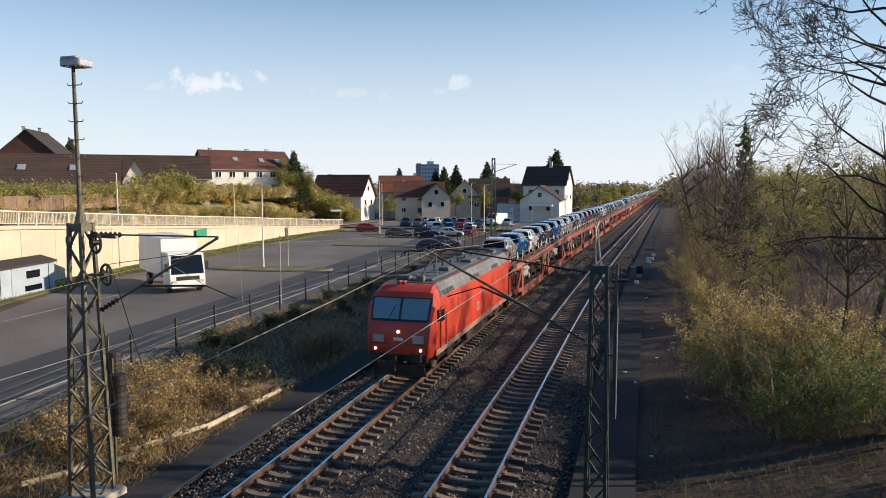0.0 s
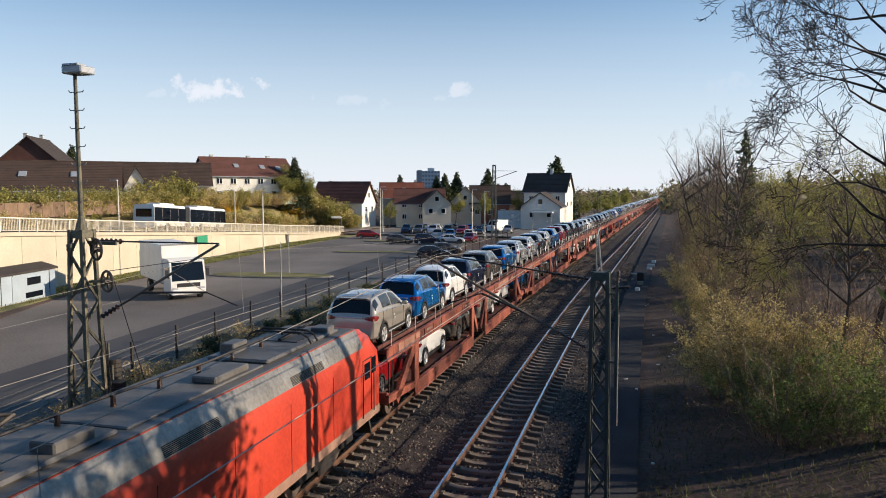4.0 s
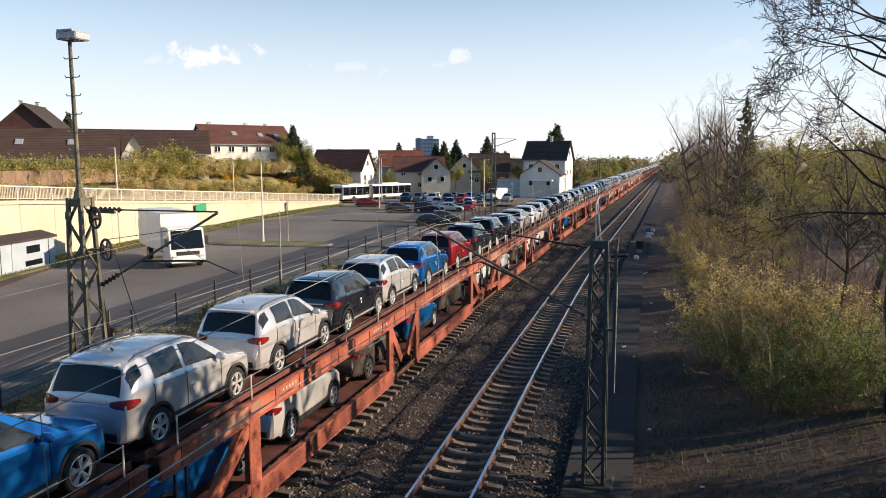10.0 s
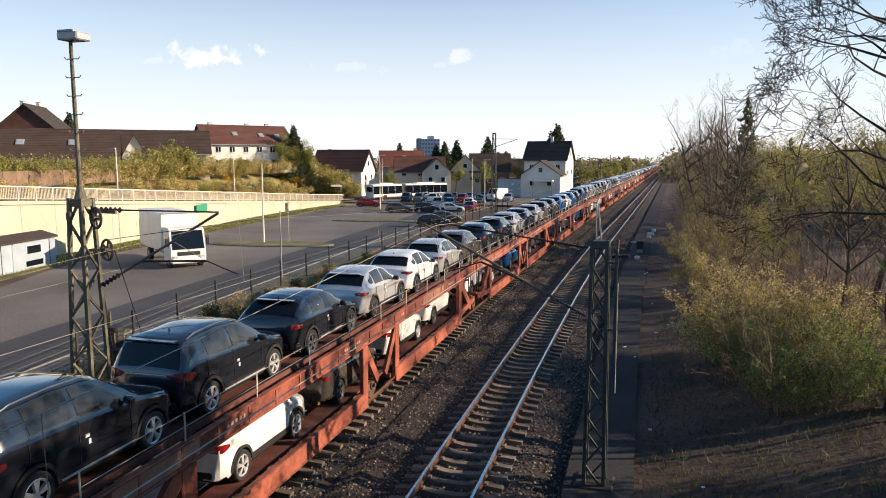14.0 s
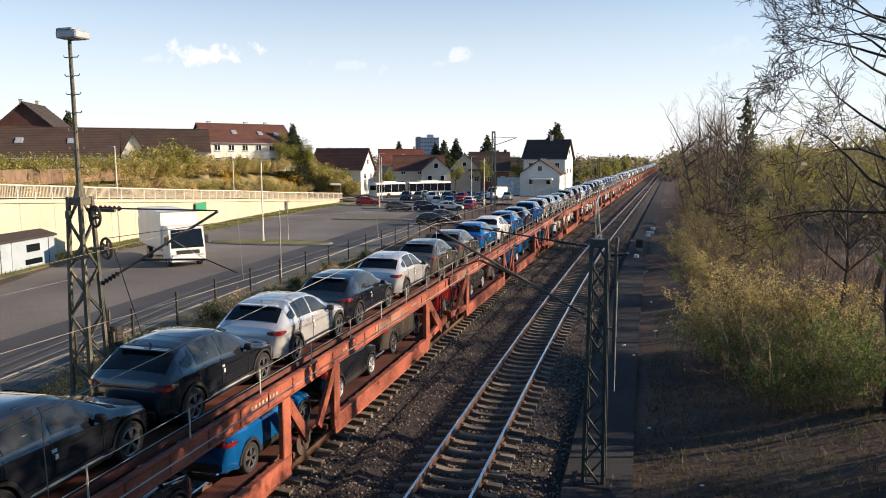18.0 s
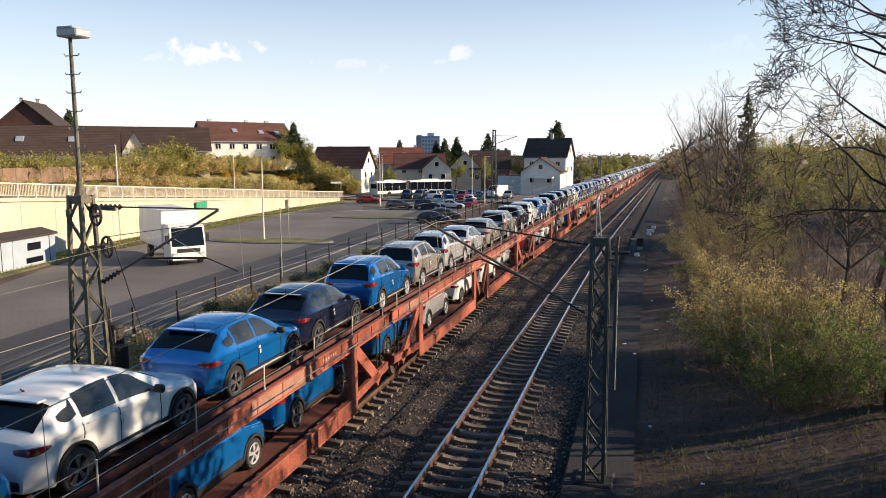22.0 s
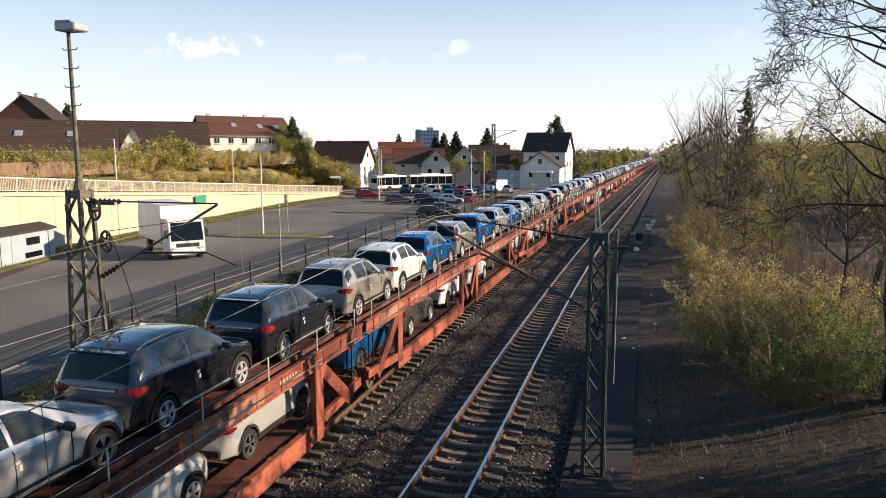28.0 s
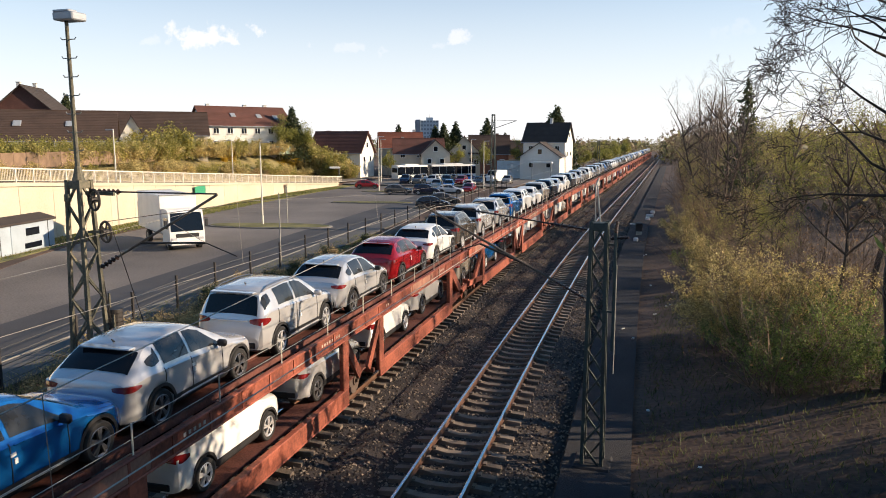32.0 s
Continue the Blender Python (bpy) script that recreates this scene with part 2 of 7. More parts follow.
M = {
    "earth": mat("earth", (0.062, 0.035, 0.029), 0.95, vary=0.5, scale=0.25, fine=6, bump=0.8, tint=(0.09, 0.056, 0.04)),
    "asphalt": mat("asphalt", (0.145, 0.128, 0.12), 0.85, vary=0.5, scale=0.09, fine=9, bump=0.3, tint=(0.15, 0.132, 0.118)),
    "asphalt_dark": mat("asphalt_dark", (0.055, 0.053, 0.056), 0.8, vary=0.25, scale=0.2, fine=20, bump=0.2),
    "paving": mat("paving", (0.10, 0.096, 0.092), 0.85, vary=0.25, scale=0.3, fine=12, bump=0.3),
    "path": mat("cinder_path", (0.024, 0.024, 0.028), 0.95, vary=0.35, scale=0.6, fine=25, bump=0.6),
    "ballast": mat("ballast_bed", (0.04, 0.031, 0.028), 0.95, vary=0.5, scale=1.2, fine=16, bump=1.0),
    "stone": mat("ballast_stone", (0.075, 0.058, 0.05), 0.9, vary=0.5, scale=0.5, fine=20, each=1.0, tint=(0.17, 0.135, 0.105)),
    "concrete": mat("concrete", (0.42, 0.385, 0.32), 0.9, vary=0.18, scale=0.5, fine=9, bump=0.25, each=0.15),
    "sleeper": mat("sleeper_concrete", (0.165, 0.128, 0.10), 0.9, vary=0.3, scale=3, fine=30, bump=0.4, each=0.4),
    "rail_rust": mat("rusty_rail", (0.13, 0.065, 0.04), 0.75, 0.3, vary=0.3, scale=2, fine=30),
    "rail_top": mat("polished_rail", (0.86, 0.84, 0.81), 0.26, 1.0, vary=0.08, scale=1, fine=20),
    "wagon": mat("wagon_red_brown", (0.18, 0.042, 0.026), 0.6, vary=0.5, scale=0.9, fine=12, bump=0.15, tint=(0.29, 0.08, 0.046), each=0.2),
    "wagon_deck": mat("rusty_deck", (0.11, 0.034, 0.024), 0.8, vary=0.45, scale=1.5, fine=18, bump=0.4),
    "wagon_pale": mat("faded_beam_paint", (0.33, 0.16, 0.11), 0.7, vary=0.35, scale=1.2, fine=14),
    "steel_dark": mat("dark_steel", (0.045, 0.04, 0.038), 0.6, 0.4, vary=0.3, scale=2, fine=25),
    "wheel_steel": mat("wheel_steel", (0.16, 0.12, 0.10), 0.55, 0.6, vary=0.3, scale=4, fine=25),
    "galv": mat("galvanised_steel", (0.30, 0.30, 0.28), 0.55, 0.5, vary=0.25, scale=2, fine=25),
    "mast": mat("weathered_mast_paint", (0.075, 0.085, 0.065), 0.7, 0.2, vary=0.4, scale=1.5, fine=20, tint=(0.15, 0.13, 0.09)),
    # mast paint with the shade on the right mast put into its colour
    "mast_shaded": mat("dark_green_mast_paint", (0.07, 0.083, 0.074), 0.7, 0.2, vary=0.3, scale=1.5, fine=20),
    "white": mat("white_paint", (0.74, 0.73, 0.70), 0.5, vary=0.08, scale=1, fine=12),
    "marking": mat("road_marking", (0.25, 0.24, 0.225), 0.85, vary=0.4, scale=0.8, fine=9),
    "black": mat("black_plastic", (0.018, 0.018, 0.02), 0.55, vary=0.25, scale=4, fine=40),
    "rubber": mat("rubber", (0.02, 0.02, 0.021), 0.85, vary=0.3, scale=6, fine=50),
    "alloy": mat("alloy_wheel", (0.70, 0.70, 0.71), 0.35, 0.6, vary=0.1),
    "alloy_dark": mat("dark_alloy_wheel", (0.20, 0.20, 0.21), 0.3, 0.7, vary=0.1),
    "glass": mat("tinted_glass", (0.006, 0.008, 0.012), 0.04, 0.0, vary=0.1, spec=0.3),
    # lighter than the other glass: reflections are put into the base colour
    "glass_side": mat("side_glass", (0.024, 0.025, 0.026), 0.05, 0.0, vary=0.5, scale=3.0, fine=8, spec=0.6),
    # pale blue base colour stands in for sky mirrored in the engine's windscreen
    "glass_sky": mat("windscreen_glass", (0.17, 0.28, 0.36), 0.07, 0.0, vary=0.1, coat=0.6),
    "tail": mat("tail_lamp_red", (0.19, 0.010, 0.012), 0.12, vary=0.3, coat=1.0),
    "lamp_clear": mat("lamp_lens", (0.6, 0.6, 0.62), 0.1, 0.2, vary=0.1, coat=0.8),
    "loco_red": mat("traffic_red_paint", (0.44, 0.034, 0.015), 0.4, vary=0.2, scale=0.5, fine=10, coat=0.25, tint=(0.50, 0.055, 0.026)),
    "loco_grey": mat("roof_grey", (0.115, 0.11, 0.105), 0.5, vary=0.3, scale=0.8, fine=12),
    "loco_pale": mat("pale_grey_panel", (0.42, 0.42, 0.40), 0.5, 0.1, vary=0.2, scale=1.5, fine=18),
    "dust": mat("dusty_skirt", (0.26, 0.15, 0.11), 0.8, vary=0.3, scale=1.5, fine=14),
    "lit": glow("lit_lamp", (1.0, 0.88, 0.78), 2.2),
    # pale wire colour with the sun's shine painted in
    "wire_sunlit": mat("contact_wire", (0.38, 0.34, 0.29), 0.45, 0.3, vary=0.2),
    "ceramic": mat("brown_insulator", (0.05, 0.028, 0.022), 0.25, vary=0.2),
    "render_white": mat("white_render", (0.68, 0.66, 0.61), 0.9, vary=0.1, scale=0.4, fine=6, bump=0.1),
    "render_cream": mat("cream_render", (0.56, 0.50, 0.41), 0.9, vary=0.12, scale=0.4, fine=6, bump=0.1),
    "render_grey": mat("pale_grey_render", (0.50, 0.50, 0.49), 0.9, vary=0.12, scale=0.4, fine=6, bump=0.1),
    "brick": mat("brick_red", (0.24, 0.10, 0.065), 0.9, vary=0.3, scale=1, fine=14, bump=0.2),
    "roof_brown": mat("brown_roof_tile", (0.065, 0.040, 0.030), 0.85, vary=0.28, scale=0.5, fine=7, bump=0.3, each=0.2),
    "roof_dark": mat("dark_roof_tile", (0.042, 0.032, 0.028), 0.85, vary=0.28, scale=0.5, fine=7, bump=0.3, each=0.2),
    "roof_red": mat("red_roof_tile", (0.19, 0.06, 0.035), 0.85, vary=0.28, scale=0.5, fine=7, bump=0.3, each=0.2),
    "timber": mat("weathered_timber", (0.17, 0.11, 0.07), 0.85, vary=0.35, scale=1.5, fine=20, bump=0.3, each=0.3),
    "sheet_grey": mat("grey_sheet_metal", (0.36, 0.38, 0.41), 0.55, 0.2, vary=0.12, scale=0.8, fine=12),
    "sheet_green": mat("pale_green_sheet", (0.33, 0.40, 0.31), 0.7, vary=0.15),
    "green_sign": mat("green_panel", (0.03, 0.26, 0.14), 0.5, vary=0.1),
    "bark_dark": mat("dark_bark", (0.03, 0.024, 0.02), 0.9, vary=0.4, scale=2, fine=22, bump=0.6),
    "bark": mat("bark", (0.075, 0.057, 0.043), 0.9, vary=0.4, scale=2, fine=22, bump=0.6, each=0.2),
    "twig": mat("twig_bark", (0.21, 0.15, 0.105), 0.9, vary=0.35, scale=1, fine=12, each=0.5),
    "log": mat("cut_birch_log", (0.50, 0.42, 0.30), 0.85, vary=0.25, scale=2, fine=20, bump=0.3),
    "leaf_fresh": leafy("fresh_spring_leaf", (0.17, 0.19, 0.04), (0.30, 0.28, 0.07)),
    "leaf_yellow": leafy("yellow_green_bud", (0.25, 0.235, 0.06), (0.37, 0.33, 0.09)),
    "leaf_green": leafy("dense_green_leaf", (0.10, 0.16, 0.04), (0.22, 0.26, 0.075)),
    "leaf_brown": leafy("dry_brown_leaf", (0.17, 0.10, 0.05), (0.25, 0.15, 0.075)),
    "needle": leafy("dark_needle", (0.035, 0.055, 0.022), (0.075, 0.09, 0.04)),
    "straw": leafy("dry_straw", (0.32, 0.23, 0.105), (0.46, 0.34, 0.16)),
    "grass": leafy("spring_grass", (0.10, 0.14, 0.03), (0.20, 0.20, 0.05)),
    "wall": mat("cream_wall_concrete", (0.50, 0.44, 0.335), 0.9, vary=0.14, scale=0.35, fine=7, bump=0.2, each=0.1),
    "roof_maroon": mat("maroon_roof_tile", (0.11, 0.045, 0.034), 0.85, vary=0.3, scale=0.5, fine=7, bump=0.3, each=0.2),
    "hut": mat("pale_blue_sheet", (0.36, 0.42, 0.48), 0.55, 0.1, vary=0.12, scale=0.8, fine=12),
    "kerb": mat("kerb_stone", (0.20, 0.19, 0.175), 0.9, vary=0.2, scale=1, fine=12, bump=0.2),
    "bud": leafy("tan_bud", (0.40, 0.32, 0.12), (0.58, 0.47, 0.2)),
    "dry_turf": mat("dry_bank_grass", (0.20, 0.165, 0.07), 0.95, vary=0.45, scale=0.5, fine=9, bump=0.8, tint=(0.27, 0.22, 0.09)),
    "turf": mat("turf", (0.10, 0.12, 0.035), 0.95, vary=0.45, scale=0.5, fine=9, bump=0.8, tint=(0.17, 0.15, 0.055)),
    "blossom": leafy("forsythia_bloom", (0.55, 0.36, 0.03), (0.65, 0.45, 0.05)),
}
PAINT = {
    "silver": mat("silver_paint", (0.60, 0.60, 0.61), 0.24, 0.4, vary=0.06, coat=0.9),
    "stone_grey": mat("warm_grey_paint", (0.42, 0.385, 0.34), 0.24, 0.4, vary=0.06, coat=0.9),
    "blue": mat("bright_blue_paint", (0.006, 0.15, 0.47), 0.2, 0.45, vary=0.05, coat=0.9),
    "navy": mat("navy_paint", (0.016, 0.022, 0.055), 0.18, 0.4, vary=0.06, coat=0.9),
    "white": mat("white_car_paint", (0.78, 0.78, 0.77), 0.35, 0.0, vary=0.03, coat=0.9),
    "black": mat("black_car_paint", (0.018, 0.02, 0.027), 0.14, 0.2, vary=0.1, coat=1.0, spec=0.9),
    "charcoal": mat("charcoal_paint", (0.13, 0.115, 0.10), 0.22, 0.4, vary=0.06, coat=0.9),
    "red": mat("red_car_paint", (0.32, 0.008, 0.012), 0.24, 0.3, vary=0.05, coat=0.9),
}


# ---- mesh tools ----
class Geo:
    """Faces gathered for one mesh."""

    def __init__(self):
        self.v, self.f = [], []

    def add(self, verts, faces):
        k = len(self.v)
        self.v += [tuple(p) for p in verts]
        self.f += [tuple(i + k for i in q) for q in faces]
        return self

    def box(self, c, s, b=0.0, m=None):
        """A box of centre c and size s, its edges cut by b, turned by m."""
        hx, hy, hz = s[0] / 2, s[1] / 2, s[2] / 2
        if b <= 0:
            vs = [(x, y, z) for z in (-hz, hz) for y in (-hy, hy) for x in (-hx, hx)]
            fs = [(0, 2, 3, 1), (4, 5, 7, 6), (0, 1, 5, 4), (2, 6, 7, 3), (0, 4, 6, 2), (1, 3, 7, 5)]
        else:
            b = min(b, hx * 0.9, hy * 0.9, hz * 0.9)
            vs, fs, idx = [], [], {}
            for sx in (-1, 1):
                for sy in (-1, 1):
                    for sz in (-1, 1):
                        for a in range(3):
                            p = [sx * (hx - b), sy * (hy - b), sz * (hz - b)]
                            p[a] = (sx * hx, sy * hy, sz * hz)[a]
                            idx[sx, sy, sz, a] = len(vs)
                            vs.append(tuple(p))
                        fs.append(tuple(idx[sx, sy, sz, a] for a in ((0, 1, 2) if sx * sy * sz > 0 else (0, 2, 1))))
            for a in range(3):
                o1, o2 = (a + 1) % 3, (a + 2) % 3
                for sg in (-1, 1):
                    ring = []
                    for s1, s2 in ((-1, -1), (1, -1), (1, 1), (-1, 1)):
                        k = [0, 0, 0]
                        k[a], k[o1], k[o2] = sg, s1, s2
                        ring.append(idx[k[0], k[1], k[2], a])
                    fs.append(tuple(ring if sg > 0 else ring[::-1]))
                for s1 in (-1, 1):
                    for s2 in (-1, 1):
                        def at(sa, axis):
                            k = [0, 0, 0]
                            k[a], k[o1], k[o2] = sa, s1, s2
                            return idx[k[0], k[1], k[2], axis]
                        q = [at(-1, o1), at(1, o1), at(1, o2), at(-1, o2)]
                        fs.append(tuple(q if s1 * s2 < 0 else q[::-1]))
        if m is not None:
            vs = [m @ Vector(p) for p in vs]
        return self.add([(p[0] + c[0], p[1] + c[1], p[2] + c[2]) for p in vs], fs)

    def tube(self, p0, p1, r0, r1=None, n=8, caps=True):
        r1 = r0 if r1 is None else r1
        p0, p1 = Vector(p0), Vector(p1)
        d = (p1 - p0).normalized()
        a = d.cross(Vector((0, 0, 1)) if abs(d.z) < 0.9 else Vector((1, 0, 0))).normalized()
        b = d.cross(a)
        vs = []
        for p, r in ((p0, r0), (p1, r1)):
            for i in range(n):
                t = 2 * math.pi * i / n
                vs.append(p + a * (r * math.cos(t)) + b * (r * math.sin(t)))
        fs = [(i, i + n, (i + 1) % n + n, (i + 1) % n) for i in range(n)]
        if caps:
            fs += [tuple(range(n)), tuple(range(2 * n - 1, n - 1, -1))]
        return self.add(vs, fs)

    def pipe(self, pts, r, n=6):
        """One unbroken bent tube through the points."""
        pts = [Vector(p) for p in pts]
        rows = []
        for i, p in enumerate(pts):
            d = (pts[min(i + 1, len(pts) - 1)] - pts[max(i - 1, 0)]).normalized()
            a = d.cross(Vector((0, 0, 1)) if abs(d.z) < 0.9 else Vector((1, 0, 0))).normalized()
            b = d.cross(a)
            rows.append([p + (a * math.cos(2 * math.pi * k / n) + b * math.sin(2 * math.pi * k / n)) * r for k in range(n + 1)])
        self.grid(rows)
        return self.add(rows[0][:n], [tuple(range(n))]).add(rows[-1][:n], [tuple(range(n))[::-1]])

    def bar(self, p0, p1, w, h):
        """A flat bar from p0 to p1: w across (level), h high."""
        p0, p1 = Vector(p0), Vector(p1)
        d = (p1 - p0).normalized()
        a = d.cross(Vector((0, 0, 1)) if abs(d.z) < 0.95 else Vector((0, 1, 0))).normalized()
        b = a.cross(d)
        vs = [p + a * (w / 2 * i) + b * (h / 2 * j) for p in (p0, p1) for i, j in ((-1, -1), (1, -1), (1, 1), (-1, 1))]
        return self.add(vs, [(0, 1, 2, 3)[::-1], (4, 5, 6, 7), (0, 1, 5, 4), (1, 2, 6, 5), (2, 3, 7, 6), (3, 0, 4, 7)])

    def ring(self, c, axis, r, t, n=20, k=6):
        """A torus of radius r and thickness t."""
        axis = Vector(axis).normalized()
        a = axis.cross(Vector((0, 0, 1)) if abs(axis.z) < 0.9 else Vector((1, 0, 0))).normalized()
        b = axis.cross(a)
        vs = []
        for i in range(n):
            e = a * math.cos(2 * math.pi * i / n) + b * math.sin(2 * math.pi * i / n)
            for j in range(k):
                q = 2 * math.pi * j / k
                vs.append(Vector(c) + e * (r + t * math.cos(q)) + axis * (t * math.sin(q)))
        fs = [(i * k + j, i * k + (j + 1) % k, (i + 1) % n * k + (j + 1) % k, (i + 1) % n * k + j) for i in range(n) for j in range(k)]
        return self.add(vs, fs)

    def prism(self, outline, lo, hi, axis=2):
        """An outline of 2D points, drawn out along an axis from lo to hi."""
        n = len(outline)
        o = [(1, 2), (0, 2), (0, 1)][axis]
        vs = []
        for h in (lo, hi):
            for p in outline:
                q = [0, 0, 0]
                q[axis], q[o[0]], q[o[1]] = h, p[0], p[1]
                vs.append(q)
        return self.add(vs, [(i, (i + 1) % n, (i + 1) % n + n, i + n) for i in range(n)] + [tuple(range(n))[::-1], tuple(range(n, 2 * n))])

    def grid(self, rows):
        """Faces between rows of equal length."""
        n = len(rows[0])
        return self.add([p for r in rows for p in r], [(i * n + j, i * n + j + 1, (i + 1) * n + j + 1, (i + 1) * n + j) for i in range(len(rows) - 1) for j in range(n - 1)])

    def mesh(self, name, material, smooth=0):
        me = bpy.data.meshes.new(name)
        me.from_pydata(self.v, [], self.f)
        if smooth:
            me.shade_smooth()
            me.set_sharp_from_angle(angle=radians(smooth))
        bm = bmesh.new()
        bm.from_mesh(me)
        bmesh.ops.recalc_face_normals(bm, faces=bm.faces)
        bm.to_mesh(me)
        bm.free()
        me.materials.append(material)
        return me


def part(name, geo, material, parent, label="", smooth=0, at=None):
    ob = new(name, geo.mesh(name, material, smooth) if isinstance(geo, Geo) else geo)
    ob.parent = parent
    if at is not None:
        ob.matrix_basis = at
    return tagged(ob, label) if label else ob


def raw(name, verts, faces, material):
    """A mesh straight from arrays."""
    me = bpy.data.meshes.new(name)
    me.from_pydata(verts, [], faces)
    me.materials.append(material)
    return me


def thing(name, label, category, m=None, group="", kind=""):
    ob = new(name)
    ob.empty_display_size = 0.2
    if m is not None:
        ob.matrix_basis = m
    return tagged(ob, label, category, group, kind)


# ---- the line of the railway: a wide curve that straightens ahead ----
X_RIGHT, X_LEFT, BEND, Y_BEND = -6.47, -11.50, 0.3139e-3, 82.34


def swing(y):
    return BEND * (Y_BEND - y) ** 2 if y < Y_BEND else 0.0


def swing_slope(y):
    return -2 * BEND * (Y_BEND - y) if y < Y_BEND else 0.0


def on_track(x0, y, z=0.0):
    return pose(x0 + swing(y), y, z, 0, 0, math.degrees(-math.atan(swing_slope(y))))


# how far the train has come, by the second
RUN = [(0, -2.0), (1, 3.5), (2, 9.2), (3, 15.4), (4, 21.9), (6, 34.5), (8, 47.7), (10, 61.7), (12, 76.5), (14, 92.0), (16, 108.1), (18, 125.0),
       (20, 142.4), (22, 160.6), (24, 179.3), (26, 198.7), (28, 218.7), (30, 239.3), (32, 260.6)]
MOVERS = []  # (thing, its place along the train, height)


# ---- ground, wall and ramp ----
def wall_x(y):
    return float(np.interp(y, [-60, 41.8, 60, 74, 86, 100, 124], [-26.2, -48.0, -51.2, -53.3, -55.4, -57.2, -57.6]))


def wall_top(y):
    return float(np.interp(y, [20, 41.8, 60, 74, 86, 100, 122], [5.6, 4.98, 3.93, 3.13, 2.5, 1.66, 0.5]))


def bank(y):
    """Level of the gardens behind the ramp."""
    return 5.6 if y < 128 else max(1.2, 5.6 - (y - 128) * 0.14)


def build_ground():
    ys = [-320, -200, -120, -70] + list(range(-40, 150, 6)) + [160, 180, 210, 250, 300, 380, 500, 700, 1000, 1600, 2600, 4500]
    rows = []
    for y in ys:
        w, tr = wall_x(y), swing(y)
        wt, bk = wall_top(y), bank(y)
        row = [(w - 4000, y, bk), (w - 800, y, bk), (w - 250, y, bk + 1), (w - 110, y, bk), (w - 60, y, bk), (w - 30, y, bk), (w - 17, y, bk),
               (w - 12, y, (wt + bk) / 2), (w - 8.6, y, wt + 0.05), (w - 0.2, y, wt - 0.15), (w - 0.15, y, -0.05)]
        for fx in (0.2, 0.4, 0.6, 0.8, 1.0):
            x1 = -21.0 + tr * 0.4
            row.append((w + (x1 - w) * fx, y, -0.05))
        left, right = X_LEFT + tr, X_RIGHT + tr
        row += [(left - 5.0, y, -0.35), (left - 2.4, y, -0.62), (right + 2.2, y, -0.62), (right + 4.4, y, -0.5), (right + 7.5, y, -0.1),
                (right + 11, y, 0.7), (right + 18, y, 1.3), (right + 40, y, 1.8), (right + 120, y, 2.0), (right + 500, y, 2.0), (right + 4000, y, 2.0)]
        if y > 380:
            row = [(px, py, pz - (y - 380) * 0.004) for px, py, pz in row]
        rows.append(row)
    g = Geo().grid(rows)
    tagged(new("ground", g.mesh("ground", M["earth"], 60)), "bare brown earth with old leaves beside the railway", "ground", kind="structure")


def strip(name, label, material, edges, z, ys, category="road"):
    """A sheet along y between two edges given as functions of y."""
    rows = []
    for y in ys:
        a, b = edges[0](y), edges[1](y)
        rows.append([(a + (b - a) * k / 3, y, (z(y) if callable(z) else z)) for k in range(4)])
    low = [[(p[0], p[1], p[2] - 0.12) for p in r] for r in rows]
    g = Geo().grid(rows)
    for side in (0, 3):
        g.grid([[r[side] for r in rows], [r[side] for r in low]])
    g.grid([rows[0], low[0]]).grid([rows[-1], low[-1]])
    return tagged(new(name, g.mesh(name, material, 40)), label, category, kind="structure")


def road_left(y):  # far edge of the lane beside the fence
    return -29.6 - (y - 40) * 0.105


def road_near(y):
    return -25.2 - (y - 40) * 0.105


